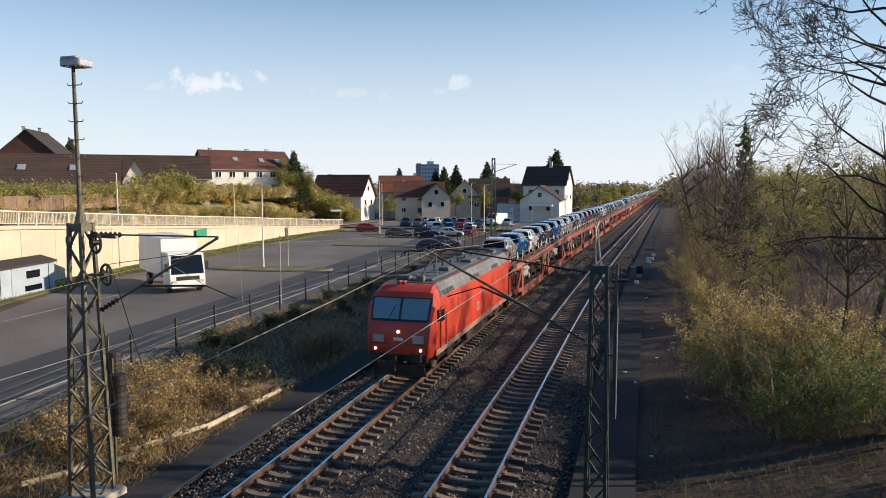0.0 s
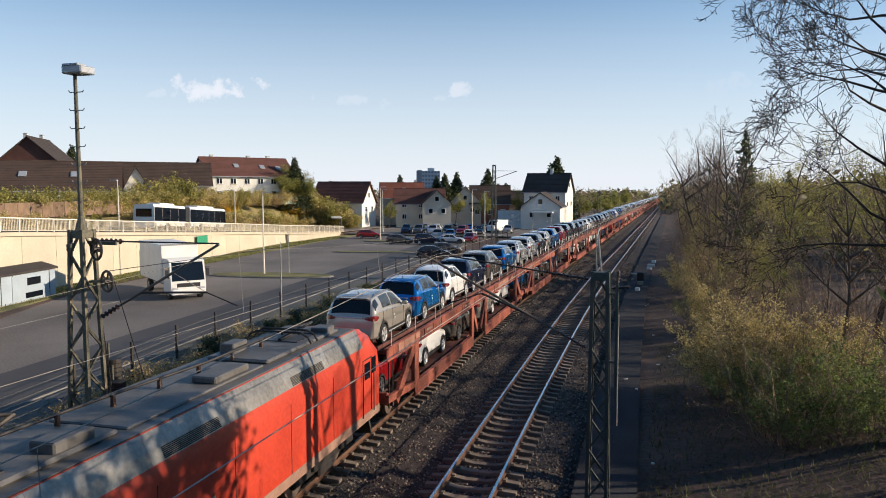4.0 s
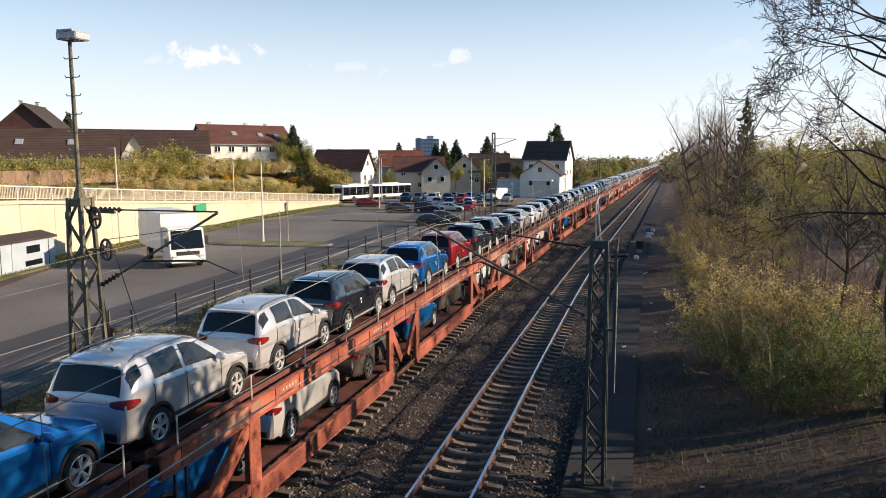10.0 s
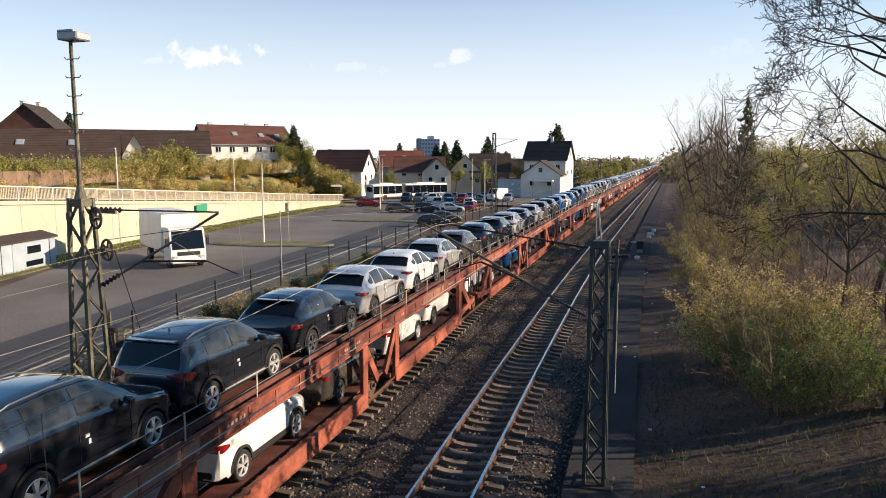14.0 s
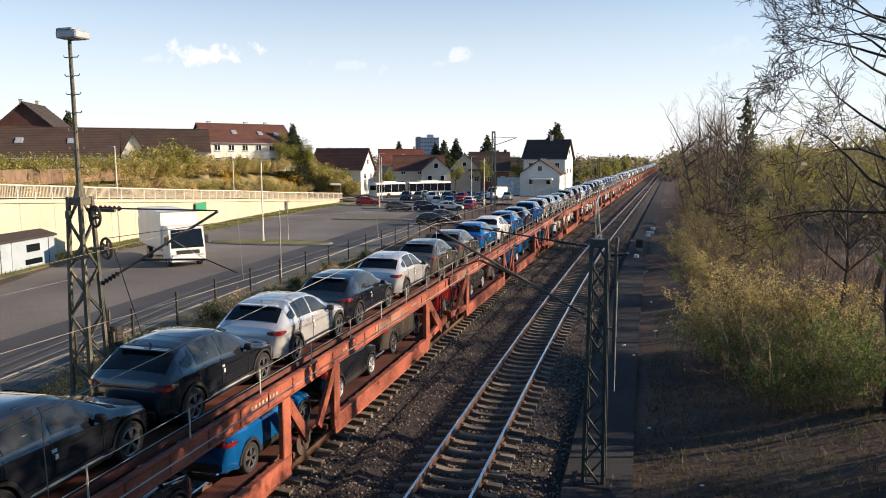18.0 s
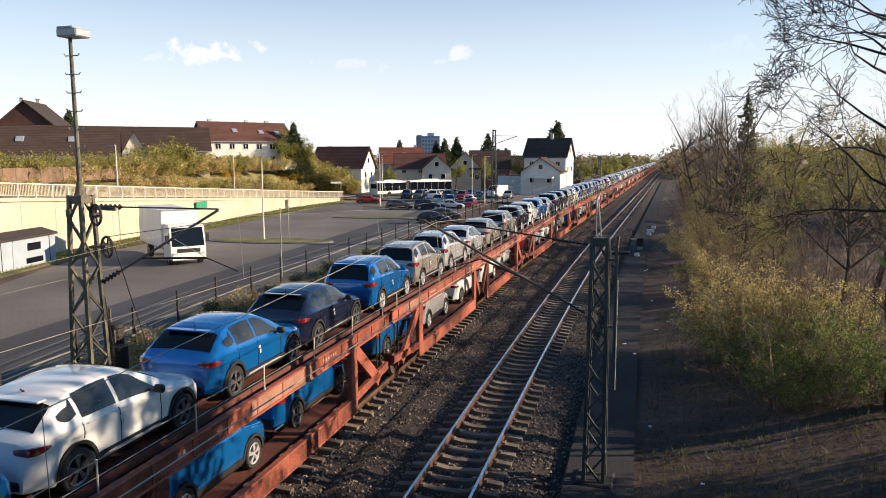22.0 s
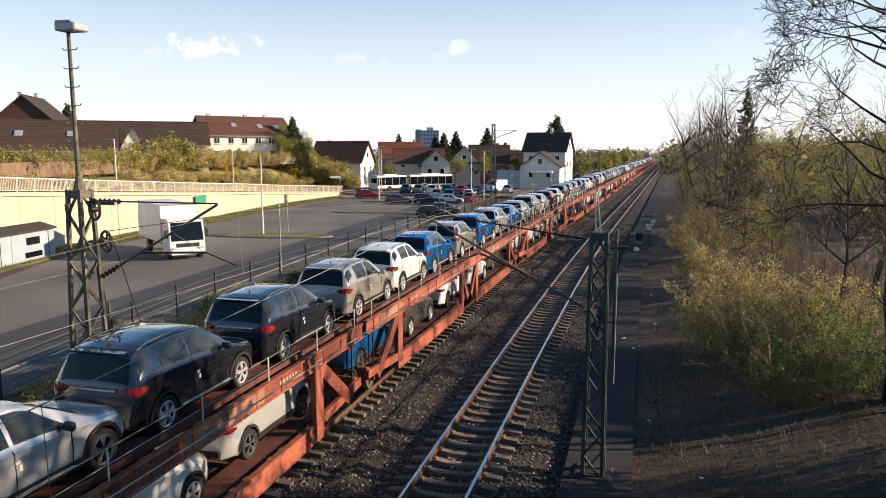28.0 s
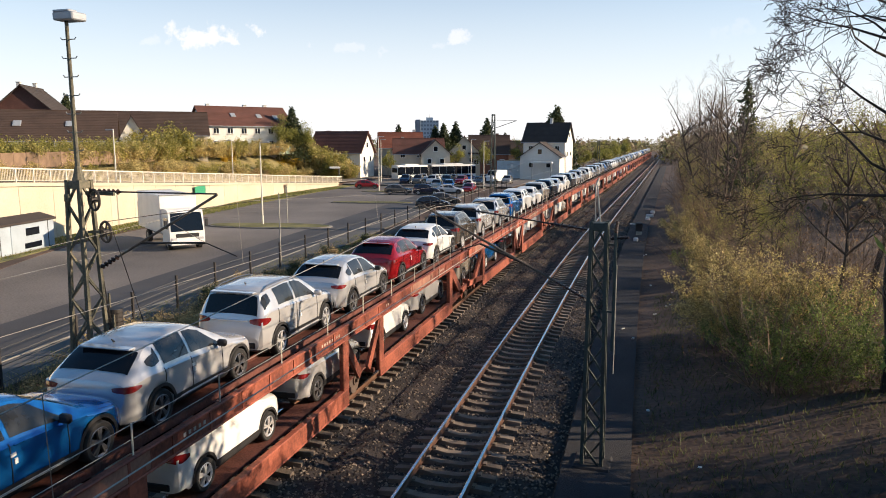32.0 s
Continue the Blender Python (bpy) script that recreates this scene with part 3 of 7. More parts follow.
def build_paving():
    ys = list(range(-30, 151, 6))
    strip("car_park", "worn grey asphalt car park with faint bay lines", M["asphalt"], (lambda y: wall_x(y) + 2.0, lambda y: road_left(y) - 0.2), 0.0, ys, "car park")
    strip("road", "dark patched asphalt lane along the railway fence", M["asphalt_dark"], (lambda y: road_left(y) - 0.196, lambda y: road_near(y)), 0.004, ys)
    strip("pavement", "pale footway strip beside the railway fence", M["paving"], (lambda y: road_near(y) + 0.004, lambda y: road_near(y) + 2.3), 0.06, ys, "pavement")
    strip("verge", "mown grass verge at the foot of the ramp wall", M["turf"], (lambda y: wall_x(y) + 0.1, lambda y: wall_x(y) + 2.4 + 1.6 * math.sin(y * 0.05) ** 2 + max(0.0, 50 - y) * 0.05), 0.06, list(range(-30, 126, 4)), "grass")
    strip("dirt_strip", "bare dark soil along the edge of the car park", M["earth"], (lambda y: wall_x(y) + 0.3, lambda y: wall_x(y) + 4.2 + 1.2 * math.sin(y * 0.11) + max(0.0, 52 - y) * 0.16), 0.03, list(range(-30, 70, 4)), "soil")
    strip("ramp_road", "asphalt ramp road behind the parapet", M["asphalt"], (lambda y: wall_x(y) - 8.0, lambda y: wall_x(y) - 0.5), lambda y: wall_top(y) + 0.12, list(range(-30, 150, 6)))
    strip("cross_road", "asphalt street before the far houses", M["asphalt"], (lambda y: -95, lambda y: -26), lambda y: 0.3, [122, 134, 148, 160])
    strip("cess_path", "dark cinder path beside the left track", M["path"], (lambda y: X_LEFT + swing(y) - 4.3, lambda y: X_LEFT + swing(y) - 2.75), -0.33, list(range(-40, 260, 6)), "path")
    strip("service_path", "dark asphalt service path beside the right track", M["path"], (lambda y: X_RIGHT + swing(y) + 2.75, lambda y: X_RIGHT + swing(y) + 4.5), -0.32, list(range(-40, 260, 6)), "path")
    rows = [[(wall_x(y) - d, y, z) for d, z in ((8.3, wall_top(y) + 0.11), (12.0, (wall_top(y) + bank(y)) / 2 + 0.06), (17.0, bank(y) + 0.06), (40.0, bank(y) + 0.06))] for y in range(-30, 130, 5)]
    tagged(new("garden_bank", Geo().grid(rows).mesh("garden_bank", M["dry_turf"], 60)), "dry grass bank rising to the gardens", "grass", kind="structure")
    # kerb between lane and footway
    kerb = thing("kerb", "low grey concrete kerb along the lane", "kerb", kind="structure")
    part("kerb_line", Geo().grid([[(road_near(y) + dx, y, z) for dx, z in ((-0.05, -0.05), (-0.05, 0.10), (0.07, 0.11), (0.09, -0.05))] for y in range(-30, 151, 6)]), M["kerb"], kerb)


def build_wall():
    wall = thing("ramp_wall", "pale sunlit concrete retaining wall of a ramp road", "wall", kind="structure")
    step = 4.0
    k = 0
    y = -20.0
    while y < 120:
        y2 = y + step
        a, b = wall_x(y), wall_x(y2)
        g = Geo()
        vs = []
        e = 0.012
        for yy, x in ((y + e, a), (y2 - e, b)):
            t = wall_top(yy)
            vs += [(x - 0.45, yy, -0.3), (x, yy, -0.3), (x - 0.06, yy, t - 0.3), (x - 0.45, yy, t - 0.3)]
        g.add(vs, [(0, 1, 2, 3), (7, 6, 5, 4), (1, 5, 6, 2), (2, 6, 7, 3), (0, 3, 7, 4), (0, 4, 5, 1)])
        part("wall_panel", g, M["wall"], wall)
        g = Geo().bar((a - 0.22, y + 0.005, wall_top(y) - 0.15), (b - 0.22, y2 - 0.005, wall_top(y2) - 0.15), 0.66, 0.3)
        part("coping", g, M["wall"], wall)
        y = y2
    rail = thing("parapet_railing", "pale steel parapet railing with mesh panels on the wall", "railing")
    y = -18.0
    post = Geo().box((0, 0, 0.56), (0.09, 0.09, 1.12), 0.015).mesh("post", M["galv_pale"])
    span = 2.0
    while y < 121:
        y2 = y + span
        h = 1.12 if y < 100 else 0.8
        a, b = (wall_x(y) - 0.22, y, wall_top(y)), (wall_x(y2) - 0.22, y2, wall_top(y2))
        part("post", post, None, rail, at=pose(*a))
        part("top_rail", Geo().bar((a[0], a[1], a[2] + 1.1), (b[0], b[1], b[2] + 1.1), 0.1, 0.09), M["galv_pale"], rail)
        lo, hi = [(q[0], q[1] + dy, q[2]) for q, dy in ((a, 0.06), (b, -0.06))]
        g = Geo().bar((lo[0], lo[1], lo[2] + 0.14), (hi[0], hi[1], hi[2] + 0.14), 0.05, 0.05)
        for k in range(11):
            q = Vector(lo).lerp(Vector(hi), (k + 0.5) / 11)
            g.bar(q + Vector((0, 0, 0.14)), q + Vector((0, 0, 1.06)), 0.022, 0.05)
        tagged(part("panel", g, M["panel_dull"], rail), kind="stuff")
        y = y2


M["galv_pale"] = mat("pale_galvanised", (0.66, 0.62, 0.53), 0.6, 0.1, vary=0.15, scale=2, fine=20)
M["panel_dull"] = mat("dull_mesh_panel", (0.52, 0.46, 0.36), 0.7, 0.1, vary=0.2, scale=2, fine=20)
build_ground()
build_paving()
build_wall()


# ---- the two tracks ----
SPACING = 0.63


def build_bed():
    rows = []
    for y in [-320, -200, -120, -60] + list(range(-36, 130, 4)) + [150, 180, 220, 280, 360, 450]:
        a, b = X_LEFT + swing(y), X_RIGHT + swing(y)
        # middle ridge is added to catch grazing sun as a bright strip
        rows.append([(a - 2.9, y, -0.68), (a - 1.75, y, -0.30), (a + 1.55, y, -0.30), (a + 1.95, y, -0.42), ((a + b) / 2, y, -0.20), (b - 1.95, y, -0.42), (b - 1.55, y, -0.30), (b + 1.75, y, -0.30), (b + 2.9, y, -0.68)])
    tagged(new("ballast_bed", Geo().grid(rows).mesh("ballast_bed", M["ballast"], 60)), "brown crushed stone ballast bed under two tracks", "ballast", kind="structure")


def build_stones():
    rng = np.random.default_rng(5)
    n = 52000
    y = 8 + 80 * rng.random(n) ** 1.6
    u = -3.0 + 11.1 * rng.random(n)  # across, from the left track's centre
    tr = np.where(y < Y_BEND, BEND * (Y_BEND - y) ** 2, 0)
    z = np.interp(u, [-3, -1.75, 1.55, 1.95, 2.515, 3.08, 3.48, 6.8, 7.9], [-0.62, -0.30, -0.30, -0.42, -0.20, -0.42, -0.30, -0.30, -0.62]) + 0.012
    d1, d2 = np.abs(u), np.abs(u - 5.03)
    keep = ((d1 > 0.83) | (d1 < 0.64)) & ((d2 > 0.83) | (d2 < 0.64))
    ph = np.abs((y - 2.0 + SPACING / 2) % SPACING - SPACING / 2)  # clear of the sleepers
    keep &= (ph > 0.15) | ((d1 > 1.32) & (d2 > 1.32)) | (rng.random(n) < 0.03)
    y, u, z, tr = y[keep], u[keep], z[keep], tr[keep]
    n = len(y)
    size = 0.022 + 0.035 * rng.random(n)
    base = np.array([(1, 0, 0), (-1, 0, 0), (0, 1, 0), (0, -1, 0), (0, 0, 0.8), (0, 0, -0.8)], float)
    v = base[None] * (size[:, None, None]) * rng.uniform(0.6, 1.3, (n, 6, 1))
    ang = rng.random(n) * 6.28
    c, s = np.cos(ang)[:, None], np.sin(ang)[:, None]
    vx, vy = v[..., 0] * c - v[..., 1] * s, v[..., 0] * s + v[..., 1] * c
    tilt = rng.uniform(-0.5, 0.5, (n, 1))
    vz = v[..., 2] + vx * tilt
    pts = np.stack([vx + (X_LEFT + tr + u)[:, None], vy + y[:, None], vz + z[:, None]], -1).reshape(-1, 3)
    f = np.array([(0, 2, 4), (2, 1, 4), (1, 3, 4), (3, 0, 4), (2, 0, 5), (1, 2, 5), (3, 1, 5), (0, 3, 5)])
    faces = (f[None] + (np.arange(n) * 6)[:, None, None]).reshape(-1, 3)
    me = raw("ballast_stones", pts.tolist(), faces.tolist(), M["stone"])
    tagged(new("ballast_stones", me), "loose crushed ballast stones between and beside the rails", "ballast", kind="stuff")


def rail_part(name, x0, side, track):
    """One rail: foot, web and head, and the bright running band on top."""
    prof = [(-0.06, -0.172), (0.06, -0.172), (0.06, -0.16), (0.012, -0.145), (0.012, -0.045), (0.034, -0.035), (0.034, -0.004), (-0.034, -0.004), (-0.034, -0.035), (-0.012, -0.045), (-0.012, -0.145), (-0.06, -0.16)]
    ys = [-320, -200, -120, -60] + list(range(-36, 130, 4)) + [150, 180, 220, 280, 360, 450]
    rows = [[(x0 + side * 0.7525 + swing(y) + a, y, b) for a, b in prof + prof[:1]] for y in ys]
    r = part(name, Geo().grid(rows), M["rail_rust"], track)
    rows = [[(x0 + side * 0.7525 + swing(y) + a, y, b) for a, b in ((-0.037, -0.003), (-0.030, 0.0), (0.030, 0.0), (0.037, -0.003))] for y in ys]
    part("running_band", Geo().grid(rows), M["rail_top"], r, "bright polished rail head")


def sleeper_geo():
    g = Geo()
    prof = [(-1.3, 0.0), (-0.85, 0.035), (-0.62, 0.035), (-0.3, -0.02), (0.3, -0.02), (0.62, 0.035), (0.85, 0.035), (1.3, 0.0)]
    rows = []
    for x, dz in prof:
        top = -0.205 + dz
        rows.append([(x, -0.14, -0.40), (x, -0.105, top), (x, 0.105, top), (x, 0.14, -0.40)])
    g.grid(rows)
    g.add(rows[0], [(0, 1, 2, 3)]).add(rows[-1], [(3, 2, 1, 0)])
    for s in (-1, 1):
        for o in (-0.115, 0.115):
            g.box((s * 0.7525 + o, 0, -0.155), (0.09, 0.15, 0.05))
    return g


def build_tracks():
    me = sleeper_geo().mesh("sleeper", M["sleeper"])
    for name, x0, lab in (("railway_track_1", X_RIGHT, "empty railway track on concrete sleepers with polished rails"), ("railway_track_2", X_LEFT, "railway track on concrete sleepers that carries the freight train")):
        track = thing(name, lab, "railway track", kind="structure")
        for s in (-1, 1):
            rail_part("rail", x0, s, track)
        n = 150
        for k in range(n):
            y = 2.0 + k * SPACING
            part("sleeper", me, None, track, at=on_track(x0, y))
        far = Geo()
        for k in range(n, n + 200):
            y = 2.0 + k * SPACING
            far.box((x0 + swing(y), y, -0.27), (2.6, 0.26, 0.16))
        tagged(part("far_sleepers", far, M["sleeper"], track), kind="stuff")


build_bed()
build_tracks()
build_stones()


# ---- the road bridge that carries the viewer ----
def build_bridge():
    b = thing("road_bridge", "grey concrete road bridge over the railway", "bridge", kind="structure")
    part("deck_slab", Geo().box((-12.0, -6.4, 6.05), (64.0, 11.6, 0.75), 0.05), M["concrete"], b)
    part("carriageway", Geo().box((-12.0, -6.4, 6.445), (64.0, 8.6, 0.03)), M["asphalt"], b)
    for y in (-12.0, -0.85):
        part("parapet_beam", Geo().box((-12.0, y, 6.62), (64.0, 0.4, 0.4), 0.03), M["concrete"], b)
        part("handrail", Geo().tube((-44.0, y, 7.55), (20.0, y, 7.55), 0.04, n=8), M["galv"], b)
        for k in range(17):
            part("post", Geo().box((-43.5 + k * 3.94, y, 7.17), (0.06, 0.06, 0.74)), M["galv"], b)
    for x in (-17.8, 0.6):
        part("pier", Geo().box((x, -6.4, 2.6), (0.9, 10.0, 6.2), 0.08), M["concrete"], b)


build_bridge()


# ---- the wagons: open double-deck car carriers ----
M["worn_white"] = mat("worn_stencil_paint", (0.42, 0.36, 0.31), 0.7, vary=0.3, scale=3, fine=20)
W_PITCH, W_FIRST = 27.85, 57.8  # centre of the first wagon along the train
DECK, LOW_DECK = 2.74, 0.80


def wheelset(parent, y):
    ax = part("axle", Geo().tube((-0.95, y, 0.42), (0.95, y, 0.42), 0.07, n=8), M["wheel_steel"], parent)
    for s in (-1, 1):
        g = Geo().tube((s * 0.685, y, 0.42), (s * 0.815, y, 0.42), 0.42, n=24).tube((s * 0.66, y, 0.42), (s * 0.70, y, 0.42), 0.45, n=24).tube((s * 0.80, y, 0.42), (s * 0.86, y, 0.42), 0.16, n=12)
        part("wheel", g, M["wheel_steel"], ax, "worn steel railway wheel", smooth=40)


def build_wagon():
    w = thing("car_carrier_wagon", "long red-brown double-deck car carrier wagon with rusty decks", "railway wagon", group="wagons of the train")
    L = 13.75  # half length
    # upper deck: two wheel troughs, ribs, side beams
    for s in (-1, 1):
        g = Geo()
        tr = [(0.45, DECK - 0.06), (1.11, DECK - 0.06), (1.11, DECK + 0.10), (1.07, DECK + 0.10), (1.07, DECK), (0.49, DECK), (0.49, DECK + 0.10), (0.45, DECK + 0.10)]
        ring = [[(s * a, e * L, b) for a, b in tr + tr[:1]] for e in (-1, 1)]
        g.grid(ring)
        for r in ring:
            g.add(r[:8], [(0, 1, 4, 5), (1, 2, 3, 4), (0, 5, 6, 7)])
        part("wheel_trough", g, M["wagon_deck"], w, "rust-stained perforated wheel trough")
        g = Geo()
        g.box((s * 1.42, 0, DECK - 0.16), (0.05, 2 * L, 0.44), 0.015)
        for zz in (0.04, -0.37):
            g.box((s * 1.40, 0, DECK + zz - 0.01), (0.16, 2 * L, 0.05), 0.015)
        for k in range(23):
            g.box((s * 1.45, -L + 0.6 + k * 1.2, DECK - 0.16), (0.03, 0.06, 0.38))
        beam = part("side_beam", g, M["wagon"], w)
        g = Geo()  # unreadable stencilling
        for yy, ln in ((-9.2, 1.2), (-3.1, 1.6), (2.0, 0.6), (8.4, 1.3)):
            n = max(1, int(ln / 0.2))
            for k in range(n):
                g.box((s * 1.449, yy + k * 0.16, DECK - 0.13), (0.008, 0.075, 0.075))
        tagged(part("stencil_band", g, M["worn_white"], beam, "worn white stencilled marks"), kind="stuff")
        # two paler lengths on each side beam
        for a, b, lab in ((-12.6, -10.2, ""), (4.6, 7.6, "")):
            part("faded_patch", Geo().box((s * 1.452, (a + b) / 2, DECK - 0.16), (0.006, b - a, 0.34)), M["wagon_pale"], beam, "paler paint patch")
    part("centre_walkway", Geo().box((0, 0, DECK - 0.12), (0.62, 2 * L - 1.0, 0.03)), M["steel_dark"], w, "dark open grating walkway")
    g = Geo()
    for k in range(24):
        g.box((0, -L + 0.2 + k * (2 * L - 0.4) / 23, DECK - 0.12), (2.84, 0.09, 0.12))
    tagged(part("deck_grid", g, M["wagon_deck"], w), kind="stuff")
    # posts and braces
    for s in (-1, 1):
        for e in (-1, 1):
            x = s * 1.38
            part("post", Geo().box((x, e * 10.55, 1.56), (0.16, 0.48, 2.0), 0.02), M["wagon"], w)
            part("brace", Geo().bar((x, e * 10.62, 2.38), (x, e * 12.75, 0.75), 0.12, 0.38), M["wagon"], w)
            part("post", Geo().box((x, e * 1.5, 1.52), (0.14, 0.40, 1.9), 0.02), M["wagon"], w)
            part("brace", Geo().bar((x, e * 1.5, 2.34), (x, e * 0.35, 0.95), 0.1, 0.28), M["wagon"], w)
            # lower sill of each half
            g = Geo().box((s * 1.42, e * 6.05, 0.62), (0.07, 9.4, 0.46), 0.02).box((s * 1.38, e * 6.05, 0.86), (0.18, 9.4, 0.05), 0.015).box((s * 1.38, e * 6.05, 0.38), (0.18, 9.4, 0.05), 0.015)
            part("lower_sill", g, M["wagon"], w)
            part("end_sill", Geo().bar((x, e * 10.4, 0.80), (x, e * 13.6, 1.02), 0.12, 0.26), M["wagon"], w)
            part("buffer", Geo().tube((s * 0.875, e * 13.5, 1.06), (s * 0.875, e * 13.82, 1.06), 0.10, n=10).tube((s * 0.875, e * 13.82, 1.06), (s * 0.875, e * 13.88, 1.06), 0.24, n=14), M["steel_dark"], w)
    for e in (-1, 1):
        g = Geo()
        for s in (-1, 1):
            g.box((s * 0.78, e * 6.7, LOW_DECK - 0.03), (0.62, 13.2, 0.06))
        for k in range(8):
            g.box((0, e * (1.0 + k * 1.7), LOW_DECK - 0.12), (2.7, 0.1, 0.14))
        part("lower_deck", g, M["wagon_deck"], w, "rusty lower deck")
        part("end_beam", Geo().box((0, e * 13.4, 1.0), (2.7, 0.16, 0.4), 0.03), M["wagon"], w)
        part("ladder", Geo().bar((1.3, e * 13.2, 0.6), (1.3, e * 13.2, 2.7), 0.04, 0.04).bar((1.3, e * 12.85, 0.6), (1.3, e * 12.85, 2.7), 0.04, 0.04), M["steel_dark"], w)
        wheelset(w, e * 11.9)
        wheelset(w, e * 0.62)
    # stanchions with two wires on the upper deck
    for s in (-1, 1):
        for k in range(11):
            y = -13.2 + k * 2.64
            part("stanchion", Geo().tube((s * 1.40, y, DECK + 0.03), (s * 1.40, y, DECK + 0.62), 0.017, n=6), M["galv_pale"], w, "thin pale steel stanchion" if k == 0 else "")
        g = Geo()
        for zz in (0.34, 0.6):
            g.tube((s * 1.40, -13.2, DECK + zz), (s * 1.40, 13.2, DECK + zz), 0.008, n=4, caps=False)
        part("wire_rope", g, M["galv"], w)
    return w


# ---- the cars: a boxy small off-roader and a sleek crossover ----
def lerp_table(tab, x):
    return float(np.interp(x, [p[0] for p in tab], [p[1] for p in tab]))


BOXY = dict(name="compact_suv", half=0.885, wb=2.52, r=0.335, rear=-0.80, front=3.30,
            top=[(-0.80, 0.62), (-0.79, 0.74), (-0.765, 0.90), (-0.74, 1.02), (-0.70, 1.10), (-0.60, 1.36), (-0.53, 1.54), (-0.46, 1.59), (-0.2, 1.63), (0.6, 1.66), (1.2, 1.63), (1.52, 1.575),
                 (1.9, 1.35), (2.3, 1.10), (2.42, 1.055), (2.8, 1.0), (3.1, 0.93), (3.2, 0.86), (3.27, 0.74), (3.30, 0.60)],
            width=[(-0.80, 0.83), (-0.74, 0.92), (-0.6, 0.97), (-0.3, 1.0), (0, 1.01), (0.3, 0.995), (1.2, 0.995), (2.3, 1.0), (2.6, 1.01), (2.95, 0.98), (3.15, 0.9), (3.26, 0.8), (3.30, 0.72)],
            belt=[(-0.80, 0.50), (-0.74, 0.93), (-0.65, 1.06), (-0.4, 1.14), (1.0, 1.08), (2.2, 1.0), (2.6, 0.94), (3.1, 0.83), (3.30, 0.5)],
            roof_w=0.625, glass_rear=(-0.705, -0.545), windows=((-0.57, -0.27), (0.0, 0.80), (0.90, 1.92)), screen=(1.56, 2.28), rails=True)
SLEEK = dict(name="crossover_car", half=0.90, wb=2.59, r=0.335, rear=-0.82, front=3.37,
             top=[(-0.82, 0.62), (-0.81, 0.76), (-0.785, 0.90), (-0.74, 1.00), (-0.62, 1.07), (-0.40, 1.24), (-0.14, 1.41), (-0.05, 1.45), (0.2, 1.50), (0.7, 1.535), (1.2, 1.51), (1.5, 1.45),
                  (1.9, 1.26), (2.35, 1.02), (2.5, 0.97), (2.9, 0.91), (3.15, 0.84), (3.27, 0.76), (3.34, 0.68), (3.37, 0.58)],
             width=[(-0.82, 0.80), (-0.74, 0.90), (-0.6, 0.97), (-0.3, 1.01), (0, 1.02), (0.3, 1.0), (1.2, 0.985), (2.3, 1.0), (2.65, 1.015), (3.0, 0.97), (3.2, 0.88), (3.33, 0.76), (3.37, 0.68)],
             belt=[(-0.82, 0.50), (-0.74, 0.90), (-0.6, 0.97), (-0.3, 1.02), (1.0, 0.97), (2.2, 0.90), (2.6, 0.86), (3.1, 0.76), (3.37, 0.5)],
             roof_w=0.60, glass_rear=(-0.56, -0.17), windows=((-0.22, 0.12), (0.20, 0.95), (1.03, 1.98)), screen=(1.52, 2.32), rails=False)


def car_section(S, y):
    """Points of one half of the body at y, from the sill to the middle of the roof."""
    zt, wd = lerp_table(S["top"], y), S["half"] * lerp_table(S["width"], y)
    zb = min(lerp_table(S["belt"], y), zt - 0.035)
    low = 0.24 if -0.5 < y < S["wb"] + 0.5 else 0.30
    for cy in (0.0, S["wb"]):
        d = abs(y - cy)
        ra = S["r"] + 0.055
        if d < ra:
            low = max(low, 0.33 + math.sqrt(ra * ra - d * d))
    low = min(low, zb - 0.05)
    gh = max(0.0, min(1.0, (zt - zb) / 0.5))  # how much of a cabin stands on the belt
    rw = S["half"] * (0.90 - (0.90 - S["roof_w"] / S["half"]) * gh) * lerp_table(S["width"], y)
    ze = zt - 0.045 - 0.015 * gh
    mid = low + (zb - low) * 0.55
    return [(wd * 0.93, low), (wd * 0.985, low + min(0.07, (zb - low) * 0.3)), (wd, mid), (wd * 0.985, zb - 0.03), (wd * 0.955, zb), (wd * 0.955 * 0.985 if gh > 0 else wd * 0.93, zb + (ze - zb) * 0.08),
            ((wd * 0.94 + rw) / 2 + 0.02, zb + (ze - zb) * 0.55), (rw, ze), (rw * 0.82, zt - 0.015), (rw * 0.4, zt - 0.002), (0.0, zt)]


def car_surface(S, y, v, out=0.0):
    sec = car_section(S, y)
    i = min(int(v), len(sec) - 2)
    f = v - i
    x, z = sec[i][0] + (sec[i + 1][0] - sec[i][0]) * f, sec[i][1] + (sec[i + 1][1] - sec[i][1]) * f
    return x, z


def car_patch(S, ys, vs, out, sx):
    """A piece of the skin lifted off it, for panes and lamps."""
    rows = []
    eps = 0.02
    for y in ys:
        row = []
        for v in vs:
            x, z = car_surface(S, y, v)
            x1, z1 = car_surface(S, y, min(v + 0.05, 10))
            xa, za = car_surface(S, y + eps, v)
            t1, t2 = Vector((x1 - x, 0, z1 - z)), Vector((xa - x, eps, za - z))
            n = t2.cross(t1)
            if n.length < 1e-9:
                n = Vector((0, 0, 1))
            n.normalize()
            if n.dot(Vector((x, y - 1.2, z - 0.6))) < 0:
                n = -n
            row.append((sx * (x + n.x * out), y + n.y * out, z + n.z * out))
        rows.append(row)
    return rows


